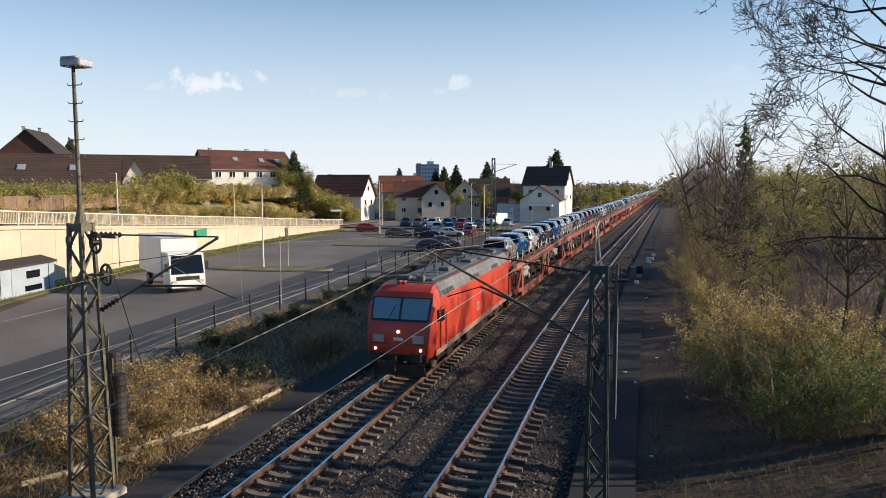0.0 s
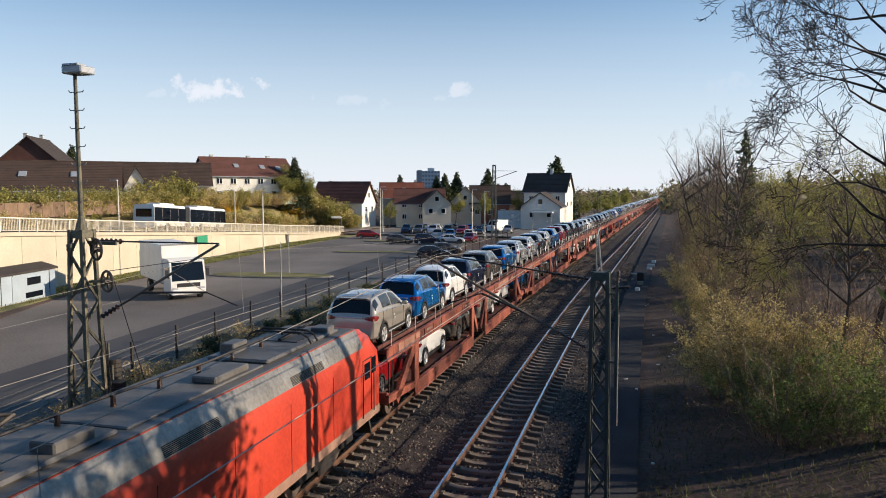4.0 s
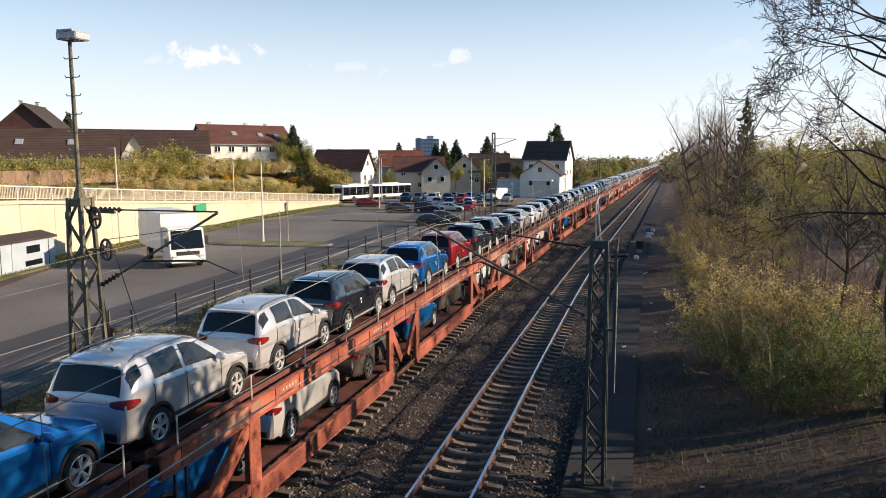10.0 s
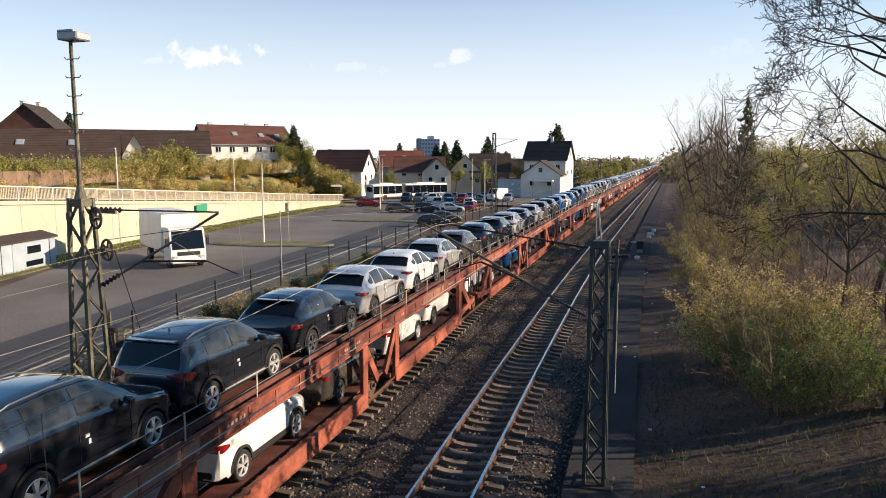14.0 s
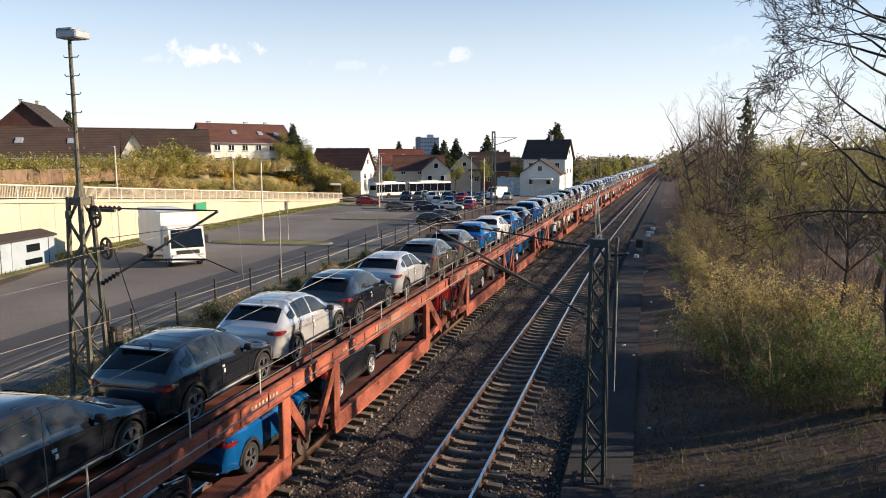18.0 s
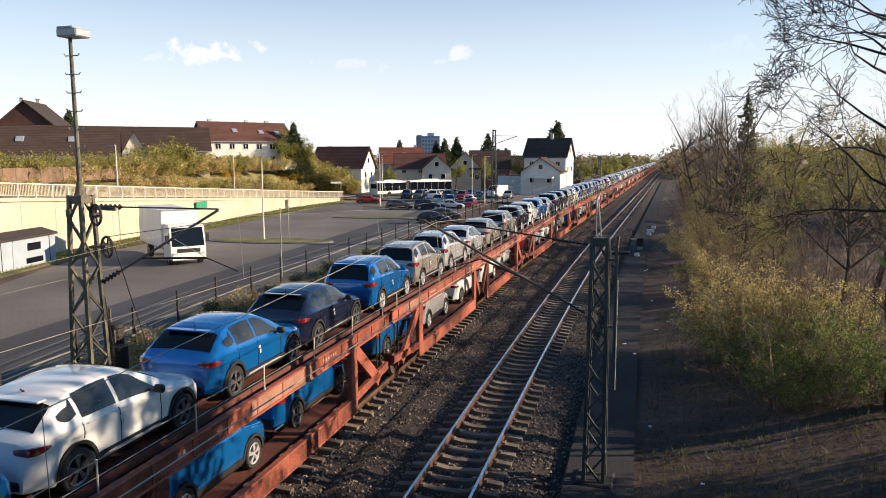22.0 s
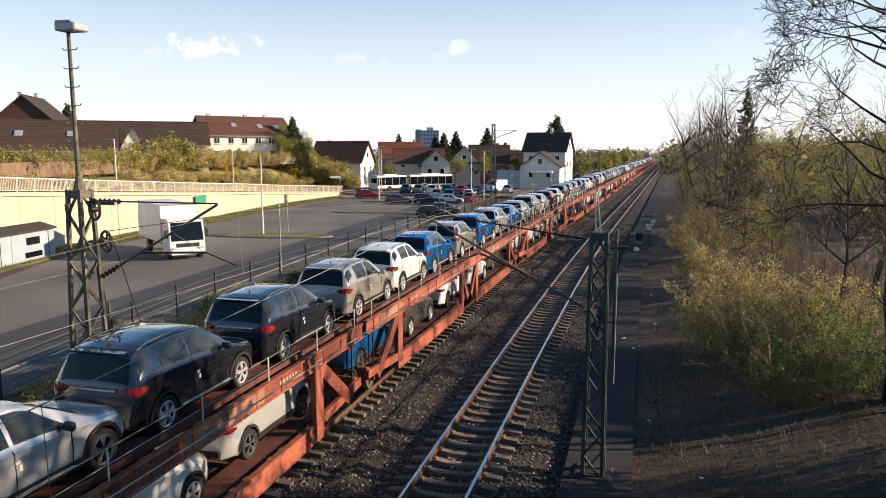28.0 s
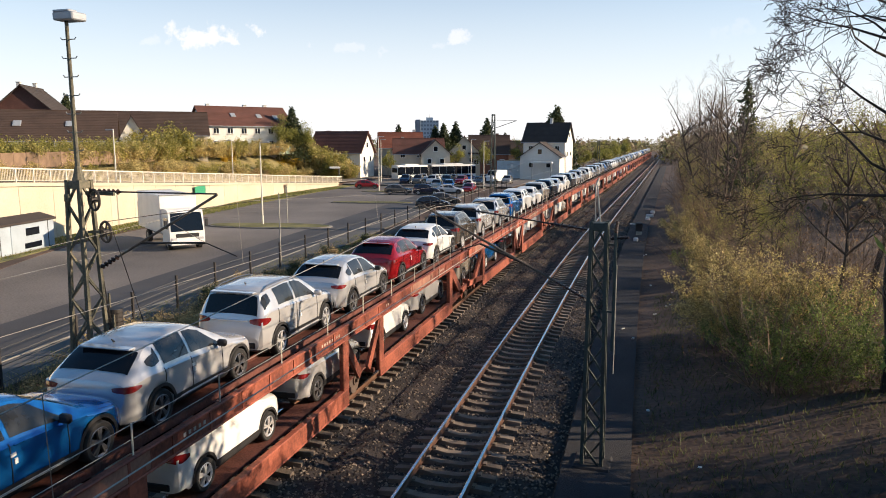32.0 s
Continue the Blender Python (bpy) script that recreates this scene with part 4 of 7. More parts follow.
def wheel_parts(S, cx, cy, parent, alloy):
    r = S["r"]
    s = 1 if cx > 0 else -1
    g = Geo()
    prof = [(0.10, r * 0.66), (0.115, r * 0.9), (0.09, r * 0.985), (0.0, r), (-0.09, r * 0.985), (-0.11, r * 0.9), (-0.10, r * 0.66)]
    n = 22
    rows = [[(cx + s * a, cy + b * math.cos(2 * math.pi * i / n), r + b * math.sin(2 * math.pi * i / n)) for a, b in prof] for i in range(n + 1)]
    g.grid(rows)
    tyre = part("wheel", g, M["rubber"], parent, smooth=50)
    g = Geo()
    g.ring((cx + s * 0.085, cy, r), (1, 0, 0), r * 0.68, 0.026, 20, 4)
    for k in range(5):
        a = 2 * math.pi * k / 5 + 0.3
        for da in (-0.16, 0.16):
            g.bar((cx + s * 0.085, cy + 0.05 * math.cos(a), r + 0.05 * math.sin(a)), (cx + s * 0.08, cy + r * 0.66 * math.cos(a + da), r + r * 0.66 * math.sin(a + da)), 0.05, 0.045)
    g.tube((cx + s * 0.05, cy, r), (cx + s * 0.1, cy, r), 0.055, n=10)
    part("rim", g, alloy, tyre, "spoked alloy rim")


def build_car(S, paint, label, full=True):
    car = thing(S["name"], label, "car", group="cars on the train")
    base = sorted({p[0] for p in S["top"]} | {p[0] for p in S["width"]} | set(np.linspace(-0.40, 0.40, 13 if full else 7)) | set(S["wb"] + np.linspace(-0.40, 0.40, 13 if full else 7)) | {-0.3915, 0.3915, S["wb"] - 0.3915, S["wb"] + 0.3915})
    rows = []
    for y in base:
        sec = car_section(S, float(y))
        rows.append([(-x, float(y), z) for x, z in sec] + [(x, float(y), z) for x, z in sec[-2::-1]])
    g = Geo().grid(rows)
    for r in (rows[0], rows[-1]):
        n = len(r)
        g.add(r, [(i, i + 1, n - 2 - i, n - 1 - i) for i in range(n // 2 - 1)] + [(n // 2 - 1, n // 2, n // 2 + 1)])
    body = part("body", g, paint, car, smooth=32)
    part("underbody", Geo().box((0, S["wb"] / 2, 0.30), (1.44, S["wb"] + 1.3, 0.2), 0.04).box((0, S["wb"] / 2, 0.5), (1.3, S["wb"] - 0.75, 0.3)).box((0, 0, 0.52), (1.25, 0.8, 0.5)).box((0, S["wb"], 0.5), (1.25, 0.8, 0.45)), M["black"], car)
    # glass
    a, b = S["glass_rear"]
    g = Geo()
    ys = np.linspace(a, b, 5)
    left = car_patch(S, ys, (7.35, 8.0, 9.0, 10.0), 0.008, -1)
    right = car_patch(S, ys, (10.0, 9.0, 8.0, 7.35), 0.008, 1)
    g.grid([l_ + r_[1:] for l_, r_ in zip(left, right)])
    part("rear_window", g, M["glass"], car, "dark tinted rear window", smooth=40)
    g = Geo()
    ys = np.linspace(S["screen"][0], S["screen"][1], 6)
    left = car_patch(S, ys, (7.25, 8.0, 9.0, 10.0), 0.008, -1)
    right = car_patch(S, ys, (10.0, 9.0, 8.0, 7.25), 0.008, 1)
    g.grid([l_ + r_[1:] for l_, r_ in zip(left, right)])
    part("windscreen", g, M["glass"], car, smooth=40)
    for sx in (-1, 1):
        for k, (a, b) in enumerate(S["windows"]):
            ys = np.linspace(a, b, 5)
            rws = []
            for i, y in enumerate(ys):
                hi = 6.85
                if k == 2:
                    hi = 6.85 - 1.55 * max(0, (i - 1.6) / 2.4) ** 1.3
                if k == 0 and S["rails"]:
                    hi, lo = 6.7, 5.3 + 0.12 * i
                elif k == 0:
                    hi = 6.3 if i < 4 else 6.75
                    lo = 5.5 - 0.1 * (4 - i) + (0.75 if i == 0 else 0.2 if i == 1 else 0)
                else:
                    lo = 5.12
                rws.append(car_patch(S, [y], np.linspace(lo, max(hi, lo + 0.1), 4), 0.007, sx)[0])
            part("side_window", Geo().grid(rws), M["glass_side"], car, smooth=40)
    # lamps
    for sx in (-1, 1):
        y0, zl, zh = (S["rear"] + 0.012, 0.86, 1.02) if S["rails"] else (S["rear"] + 0.012, 0.83, 0.935)
        hw = S["half"]
        lens = [(0.46, y0 + 0.035, 0.6, 0.3), (0.62, y0 + 0.012, 0.9, 0.12), (hw * 0.87, y0 + 0.03, 1.0, 0.0), (hw * 0.955, y0 + 0.10, 1.0, 0.0), (hw * 0.988, y0 + 0.19, 0.95, 0.1), (hw * 0.994, y0 + 0.34, 0.7, 0.4)]
        g = Geo()  # a lens that tapers round the corner
        g.grid([[(sx * (a - 0.12 * (a > 0.7)), b + 0.1, zl + (zh - zl) * lo_), (sx * a, b, zl + (zh - zl) * lo_), (sx * a * 0.995, b + 0.004, zl + (zh - zl) * (lo_ + hi_) / 2), (sx * a * 0.985, b + 0.015, zl + (zh - zl) * hi_), (sx * (a - 0.12 * (a > 0.7)), b + 0.1, zl + (zh - zl) * hi_)] for a, b, hi_, lo_ in lens])
        part("tail_lamp", g, M["tail"], car, "red tail lamp", smooth=40)
        rws = car_patch(S, np.linspace(S["front"] - 0.35, S["front"] - 0.06, 5), np.linspace(3.0, 4.5, 3), 0.01, sx)
        part("headlamp", Geo().grid(rws), M["lamp_clear"], car, smooth=40)
        my = 1.86
        x, z = car_surface(S, my, 5.0)
        g = Geo().box((sx * (x + 0.13), my, z + 0.06), (0.2, 0.11, 0.14), 0.035).bar((sx * (x - 0.02), my + 0.02, z), (sx * (x + 0.08), my, z + 0.04), 0.05, 0.04)
        part("door_mirror", g, paint if S["rails"] else M["black"], car, smooth=40)
        for hy in (0.34, 1.12):
            x, z = car_surface(S, hy, 3.15)
            part("door_handle", Geo().box((sx * (x + 0.012), hy, z), (0.03, 0.19, 0.035), 0.012), paint, car)
        # dark seams between the doors and lower cladding
        seams = Geo()
        for yy in ((-0.08, 0.85, 1.98) if S["rails"] else (0.16, 0.97, 1.98)):
            pts = [car_surface(S, yy, v) for v in (1.1, 2.0, 3.0, 4.0)]
            for (x0, z0), (x1, z1) in zip(pts, pts[1:]):
                seams.bar((sx * (x0 + 0.002), yy, z0), (sx * (x1 + 0.002), yy, z1), 0.014, 0.012)
        tagged(part("door_outline", seams, M["black"], body), kind="stuff")
        clad = Geo()
        ys = np.linspace(0.42, S["wb"] - 0.42, 6)
        clad.grid(car_patch(S, ys, (0.0, 1.0, 1.35), 0.012, sx))
        for cy in (0.0, S["wb"]):
            n = 12
            ra = S["r"] + 0.05
            r1, r2 = [], []
            for i in range(n + 1):
                t = math.pi * i / n
                yy, zz = cy + ra * math.cos(t), 0.33 + ra * math.sin(t)
                y2, z2 = cy + (ra + 0.06) * math.cos(t), 0.33 + (ra + 0.06) * math.sin(t)
                wx = S["half"] * lerp_table(S["width"], yy) * 1.002
                r1.append((sx * (wx + 0.006), yy, zz))
                r2.append((sx * (wx + 0.006), y2, z2))
            clad.grid([[(sx * S["half"] * 0.8, p[1], p[2]) for p in r1], r1, r2])
        part("sill_cladding", clad, M["black"], body, "black plastic sill and arch trim")
        x, z = car_surface(S, 1.2, 0.9)
        part("sill_strip", Geo().bar((sx * (x + 0.018), 0.46, z + 0.045), (sx * (x + 0.018), S["wb"] - 0.46, z + 0.045), 0.02, 0.035), M["alloy"], body, "bright sill strip")
        if S["rails"]:
            g = Geo()
            pts = []
            for yy in np.linspace(-0.35, 1.45, 8):
                x, z = car_surface(S, float(yy), 7.3)
                pts.append((sx * x, float(yy), z + (0.045 if -0.3 < yy < 1.4 else 0.0)))
            g.pipe(pts, 0.016)
            part("roof_rail", g, M["alloy_dark"], car)
    # rear bumper, bright strip, spoiler
    e = S["rear"]
    part("rear_bumper", Geo().box((0, e + 0.06, 0.40), (1.36, 0.16, 0.2), 0.05).box((0, e + 0.03, 0.33), (0.9, 0.12, 0.1), 0.03), M["black"], car, "black lower rear bumper")
    if S["rails"]:
        part("tailgate_strip", Geo().box((0, -0.768, 0.955), (0.92, 0.03, 0.035), 0.01), M["alloy"], body, "bright tailgate strip")
    yy, (x, z) = (S["glass_rear"][1] + 0.02, car_surface(S, S["glass_rear"][1] + 0.03, 9.5))
    part("roof_spoiler", Geo().box((0, yy - 0.04, z + 0.006), (S["roof_w"] * 1.75, 0.18, 0.035), 0.015), paint, body)
    part("aerial", Geo().tube((0, 0.0, lerp_table(S["top"], 0.0)), (0, -0.06, lerp_table(S["top"], 0.0) + 0.06), 0.02, 0.008, 6), M["black"], car)
    part("sticker", Geo().box((S["half"] * 0.998, 1.0, 0.82), (0.012, 0.09, 0.05)).box((S["half"] * 0.998, 1.04, 0.72), (0.012, 0.05, 0.08)), M["white"], car, "white transit tape on the door")
    part("sticker", Geo().box((S["half"] * 0.86, 0.62, 1.22 if S["rails"] else 1.14), (0.012, 0.1, 0.08)), M["white"], car, "white paper delivery sticker")
    for cx in (-1, 1):
        for cy in (0.0, S["wb"]):
            wheel_parts(S, cx * (S["half"] - 0.10), cy, car, M["alloy"] if S["rails"] else M["alloy_dark"])
    return car


WORDS = {"silver": "silver", "stone_grey": "warm grey metallic", "blue": "bright blue", "navy": "dark navy blue", "white": "white", "black": "glossy black", "charcoal": "charcoal grey", "red": "deep red"}
CARS = {}


def car_template(kind, color):
    if (kind, color) not in CARS:
        S = BOXY if kind == "e" else SLEEK
        lab = f"{WORDS[color]} {'upright compact SUV' if kind == 'e' else 'sleek crossover car'} strapped on the car carrier"
        if not any(k[0] == kind for k in CARS):
            CARS[kind, color] = build_car(S, PAINT[color], lab)
        else:  # same shapes, other paint
            first = next(k for k in CARS if k[0] == kind)
            c = copy_thing(CARS[first], pose(0, 0, 0))
            old, fresh = PAINT[first[1]], PAINT[color]
            made = {}
            for o in c.children_recursive:
                if o.data and o.data.materials[0] == old:
                    if o.data not in made:
                        made[o.data] = o.data.copy()
                        made[o.data].materials[0] = fresh
                    o.data = made[o.data]
            CARS[kind, color] = tagged(c, lab)
    return CARS[kind, color]


SMALL = {"sill_strip", "door_handle", "door_outline", "aerial", "sticker", "tailgate_strip", "roof_spoiler", "roof_rail", "door_mirror"}
MINOR = SMALL | {"rim", "headlamp", "sill_cladding", "underbody", "windscreen", "rear_bumper"}


def thin_copy(ob, drop, near=True):
    """A copy of a thing without the parts of those names, nor the panes and handles of its far flank."""
    top = ob.copy()
    scene.collection.objects.link(top)
    made = {ob: top}
    for o in ob.children_recursive:
        base = o.name.split(".")[0]
        if base == "wheel" and "aerial" in drop and "sill_strip" in drop and near and o.data.vertices[0].co.x < 0:
            continue
        if base in drop or o.parent not in made or (base in ("side_window", "door_handle") and near and o.data.vertices[0].co.x < 0):
            continue
        made[o] = o.copy()
        scene.collection.objects.link(made[o])
        made[o].parent = made[o.parent]
    return top


def place_car(kind, color, u, z):
    """Stands a car on the train, with the parts that can be told apart at its place."""
    far, low = u > 310, z < 2
    drop = {"headlamp"} if not far and not low else SMALL | {"headlamp", "windscreen"} if not far else MINOR | {"tail_lamp"}
    if far and low:
        drop = drop | {"side_window", "rear_window", "wheel"}
    c = thin_copy(car_template(kind, color), drop)
    c.scale = (1.07, 1.07, 1.07)
    MOVERS.append((c, u - 0.3, z))


# upper deck, from the engine back: (place of the rear axle, model, paint)
UPPER = [(45.3, "e", "stone_grey"), (50.1, "e", "blue"), (54.5, "e", "white"), (58.8, "e", "navy"), (63.3, "e", "charcoal"), (68.1, "e", "blue"), (72.8, "e", "silver"), (77.5, "e", "silver"),
         (81.9, "e", "black"), (86.0, "e", "silver"), (90.6, "e", "blue"), (95.4, "e", "red"), (100.2, "e", "black"), (104.8, "e", "black"), (109.6, "s", "black"), (114.4, "s", "silver"),
         (119.1, "s", "white"), (123.5, "s", "silver"), (127.8, "s", "charcoal"), (132.5, "s", "black"), (137.2, "s", "black"), (141.7, "s", "silver"), (146.1, "s", "black"), (150.9, "s", "silver"),
         (155.7, "s", "charcoal"), (160.2, "s", "charcoal"), (165.0, "s", "blue"), (169.6, "s", "white"), (174.3, "s", "blue"), (178.6, "s", "navy"), (183.8, "e", "blue"), (188.6, "e", "stone_grey"),
         (193.0, "e", "silver"), (197.3, "s", "silver"), (202.0, "s", "stone_grey"), (207.0, "e", "stone_grey"), (212.0, "e", "black"), (216.6, "e", "white"), (221.1, "e", "blue"), (225.5, "s", "silver"),
         (230.0, "e", "black"), (234.8, "e", "black"), (239.8, "e", "stone_grey"), (244.2, "e", "white"), (248.5, "e", "blue"), (253.4, "e", "stone_grey"), (258.2, "e", "blue"), (262.9, "e", "silver"),
         (267.3, "s", "blue"), (271.7, "s", "silver"), (276.5, "e", "silver"), (281.2, "s", "silver"), (286.0, "s", "red"), (290.7, "s", "white"), (295.4, "e", "charcoal"), (300.1, "e", "silver"),
         (304.8, "e", "silver"), (309.5, "e", "blue"), (314.2, "e", "white"), (318.9, "s", "white")]
N_WAGONS = 21


def build_train():
    w = build_wagon()
    for k in range(N_WAGONS):
        drop = {"stanchion", "ladder", "stencil_band", "faded_patch", "centre_walkway", "deck_grid", "buffer", "end_beam", "axle", "lower_deck"}
        c = w if k == 0 else thin_copy(w, drop if k > 9 else ())
        MOVERS.append((c, W_FIRST + k * W_PITCH, 0.0))
    rnd = random.Random(4)
    for u, kind, color in UPPER:
        place_car(kind, color, u, DECK)
    u = 323.6
    colors = ["silver", "white", "white", "silver", "stone_grey", "blue", "black", "white", "silver", "charcoal"]
    while u < W_FIRST + (N_WAGONS - 0.5) * W_PITCH - 4:
        place_car(rnd.choice("es"), rnd.choice(colors), u, DECK)
        u += 4.67
    low = ["white", "silver", "charcoal", "white", "blue", "silver", "black", "white", "stone_grey"]
    fixed = {0: ("red", "white", "charcoal", "stone_grey", "white"), 1: ("blue", "silver", "charcoal", "blue", "charcoal"), 2: ("white", "white", "charcoal", "white", "white"), 3: ("white", "black", "blue", "black", "charcoal"),
             4: ("red", "charcoal", "charcoal", "blue", "blue"), 5: ("blue", "silver", "white", "white", "white"), 6: ("red", "white", "white", "white", "silver"), 7: ("blue", "charcoal", "white", "white", "charcoal")}
    for k in range(N_WAGONS):
        if k > 14:
            break
        for i, off in enumerate((-12.9, -7.6, -2.1, 3.1, 8.0)):
            color = fixed[k][i] if k in fixed else rnd.choice(low)
            place_car("e" if i % 2 else "s", color, W_FIRST + k * W_PITCH + off, LOW_DECK + (0.16 if i in (0, 4) else 0))


build_train()


# ---- the engine ----
M["loco_slope"] = mat("dusty_slope_grey", (0.24, 0.23, 0.215), 0.4, 0.45, vary=0.45, scale=0.8, fine=10)


def loco_section(y):
    ay = abs(y)
    zt = float(np.interp(ay, [7.5, 7.8, 8.2, 8.55, 8.86, 8.96, 9.02, 9.05], [3.84, 3.80, 3.58, 3.10, 2.42, 2.2, 1.7, 1.4]))
    w = float(np.interp(ay, [0, 7.6, 8.4, 8.8, 9.0, 9.05], [1.49, 1.49, 1.46, 1.41, 1.34, 1.28]))
    zs = min(3.0, zt - 0.08)
    ze = min(3.52, zt - 0.04)
    f = max(0.0, min(1.0, (zt - 2.3) / 1.3))
    return [(w * 0.97, 0.98), (w, 1.08), (w, 1.4 if zs > 1.45 else zs - 0.02), (w, zs), (w - 0.20 * f, ze), (w - 0.36 * f, zt - 0.012), (w * 0.35, zt), (0, zt)]


def pantograph(parent, y, up):
    """A single-arm current collector, folded or raised."""
    g = Geo()
    for s in (-1, 1):
        g.tube((s * 0.55, y - 0.6, 3.95), (s * 0.55, y + 0.6, 3.95), 0.035, n=6)
    for o in (-0.6, 0.6):
        g.tube((-0.55, y + o, 3.95), (0.55, y + o, 3.95), 0.035, n=6)
    base = part("pantograph", g, M["steel_dark"], parent, "dark single-arm roof pantograph")
    for s in (-1, 1):
        for o in (-0.6, 0.6):
            part("insulator", Geo().tube((s * 0.55, y + o, 3.74), (s * 0.55, y + o, 3.95), 0.07, 0.05, 8), M["ceramic"], base)
    top = 5.05 if up else 4.22
    knee = (0, y + (1.35 if up else 1.5), 4.55 if up else 4.12)
    part("lower_arm", Geo().tube((0, y - 0.5, 3.98), knee, 0.05, n=8), M["steel_dark"], base)
    head = (0, y - 0.35, top)
    part("upper_arm", Geo().tube(knee, (head[0], head[1], head[2] - 0.1), 0.035, n=8).tube(knee, (0.35, y - 0.35, top - 0.08), 0.02, n=6).tube(knee, (-0.35, y - 0.35, top - 0.08), 0.02, n=6), M["steel_dark"], base)
    g = Geo()
    for o in (-0.2, 0.2):
        pts = [(-0.97, y - 0.35 + o, top - 0.28), (-0.88, y - 0.35 + o, top - 0.12), (-0.65, y - 0.35 + o, top), (0.65, y - 0.35 + o, top), (0.88, y - 0.35 + o, top - 0.12), (0.97, y - 0.35 + o, top - 0.28)]
        g.pipe(pts, 0.03)
    g.tube((-0.6, y - 0.55, top - 0.05), (-0.6, y - 0.15, top - 0.05), 0.02, n=6).tube((0.6, y - 0.55, top - 0.05), (0.6, y - 0.15, top - 0.05), 0.02, n=6)
    part("collector_head", g, M["steel_dark"], base)


def build_loco():
    lo = thing("electric_locomotive", "red four-axle electric locomotive with grey roof and lit headlamps", "locomotive")
    ys = sorted({-9.05, -9.02, -8.96, -8.86, -8.7, -8.55, -8.38, -8.2, -8.0, -7.8, -7.5, -5, 0, 5, 7.5, 7.8, 8.0, 8.2, 8.38, 8.55, 8.7, 8.86, 8.96, 9.02, 9.05})
    rows = []
    for y in ys:
        sec = loco_section(y)
        rows.append([(-x, y, z) for x, z in sec] + [(x, y, z) for x, z in sec[-2::-1]])
    g = Geo().grid(rows)
    for r in (rows[0], rows[-1]):
        n = len(r)
        g.add(r, [(i, i + 1, n - 2 - i, n - 1 - i) for i in range(n // 2 - 1)] + [(n // 2 - 1, n // 2, n // 2 + 1)])
    body = part("body", g, M["loco_red"], lo, "bright traffic red bodyshell", smooth=25)
    # grey roof pan between the cabs, and the pale louvred slopes
    part("roof_pan", Geo().box((0, 0, 3.845), (2.24, 14.9, 0.03), 0.01), M["loco_grey"], lo, "grey weathered roof")
    for k, (a, b, z) in enumerate(((-6.9, -2.6, 3.95), (-2.4, 2.4, 3.90), (2.6, 6.9, 3.95))):
        part("roof_hatch", Geo().box((0, (a + b) / 2, (3.86 + z) / 2), (1.7, b - a, z - 3.86 + 0.02), 0.05), M["loco_grey"], lo)
    for s in (-1, 1):
        for k in range(6):
            y = -6.2 + k * 2.48
            vs = []
            for yy in (y - 1.236, y + 1.236):
                vs += [(s * 1.402, yy, 3.29), (s * 1.306, yy, 3.535), (s * 1.15, yy, 3.82)]
            frame_ = part("slope_panel", Geo().add(vs, [(0, 3, 4, 1), (1, 4, 5, 2)]), M["loco_slope"], lo, "grey dusty sloping roof panel")
            if k % 2 == 0:
                g = Geo()
                for j in range(7):
                    f = 0.12 + 0.76 * j / 6
                    g.bar((s * (1.408 - 0.1 * f), y - 0.9, 3.30 + 0.235 * f), (s * (1.408 - 0.1 * f), y + 0.9, 3.30 + 0.235 * f), 0.015, 0.018)
                part("louvre", g, M["steel_dark"], frame_, "dark louvre slats")
    # side: dusty skirt, doors with grab rails, ribs
    for s in (-1, 1):
        part("skirt", Geo().box((s * 1.492, 0, 1.12), (0.012, 17.2, 0.26)), M["dust"], lo, "pale dusty lower skirt")
        for y in (-7.55, 7.55):
            g = Geo()
            for dy in (-0.36, 0.36):
                g.box((s * 1.494, y + dy, 2.05), (0.012, 0.03, 1.75))
            g.box((s * 1.494, y, 2.92), (0.012, 0.75, 0.03))
            door = part("cab_door", g, M["black"], lo, "cab door outline")
            part("grab_rail", Geo().tube((s * 1.54, y - 0.45, 1.2), (s * 1.54, y - 0.45, 2.6), 0.018, n=6).tube((s * 1.54, y + 0.45, 1.2), (s * 1.54, y + 0.45, 2.6), 0.018, n=6), M["steel_dark"], door)
            part("door_window", Geo().box((s * 1.496, y, 2.55), (0.014, 0.46, 0.5), 0.004), M["glass"], door)
        for y in (-8.25, 8.25):
            part("cab_side_window", Geo().box((s * 1.468, y + (0.12 if y < 0 else -0.12), 2.62), (0.02, 0.42, 0.5), 0.006), M["glass"], lo)
        for k in range(5):
            part("panel_seam", Geo().box((s * 1.493, -5 + 2.5 * k, 2.05), (0.008, 0.02, 1.85)), M["black"], body)
        part("side_marks", Geo().box((s * 1.494, -1.0, 2.05), (0.008, 0.5, 0.05)).box((s * 1.494, -1.0, 1.72), (0.008, 0.5, 0.05)).box((s * 1.494, -1.2, 1.885), (0.008, 0.08, 0.28)).box((s * 1.494, -0.8, 1.885), (0.008, 0.08, 0.28)), M["loco_pale"], body, "worn pale badge")
    # fronts
    for e in (-1, 1):
        def front(y0, y1, v0, v1, out, nx=5):
            rws = []
            for y in np.linspace(y0, y1, 4):
                sec = loco_section(float(y))
                z = sec[-1][1]
                n = Vector((0, -e * 0.86, 0.5)) * out
                wd = sec[3][0] * v1
                lo_ = sec[3][0] * v0
                rws.append([(lo_ + (wd - lo_) * k / nx, e * -float(y) if e > 0 else float(y), z) for k in range(nx + 1)])
                rws[-1] = [(p[0], p[1] + (0.02 if e > 0 else -0.02), p[2] + 0.012) for p in rws[-1]]
            return Geo().grid(rws)
        part("windscreen_seal", front(-8.86, -8.36, -0.89, 0.89, 0.02, 8), M["black"], lo, "black windscreen surround", smooth=40).location.z = -0.006
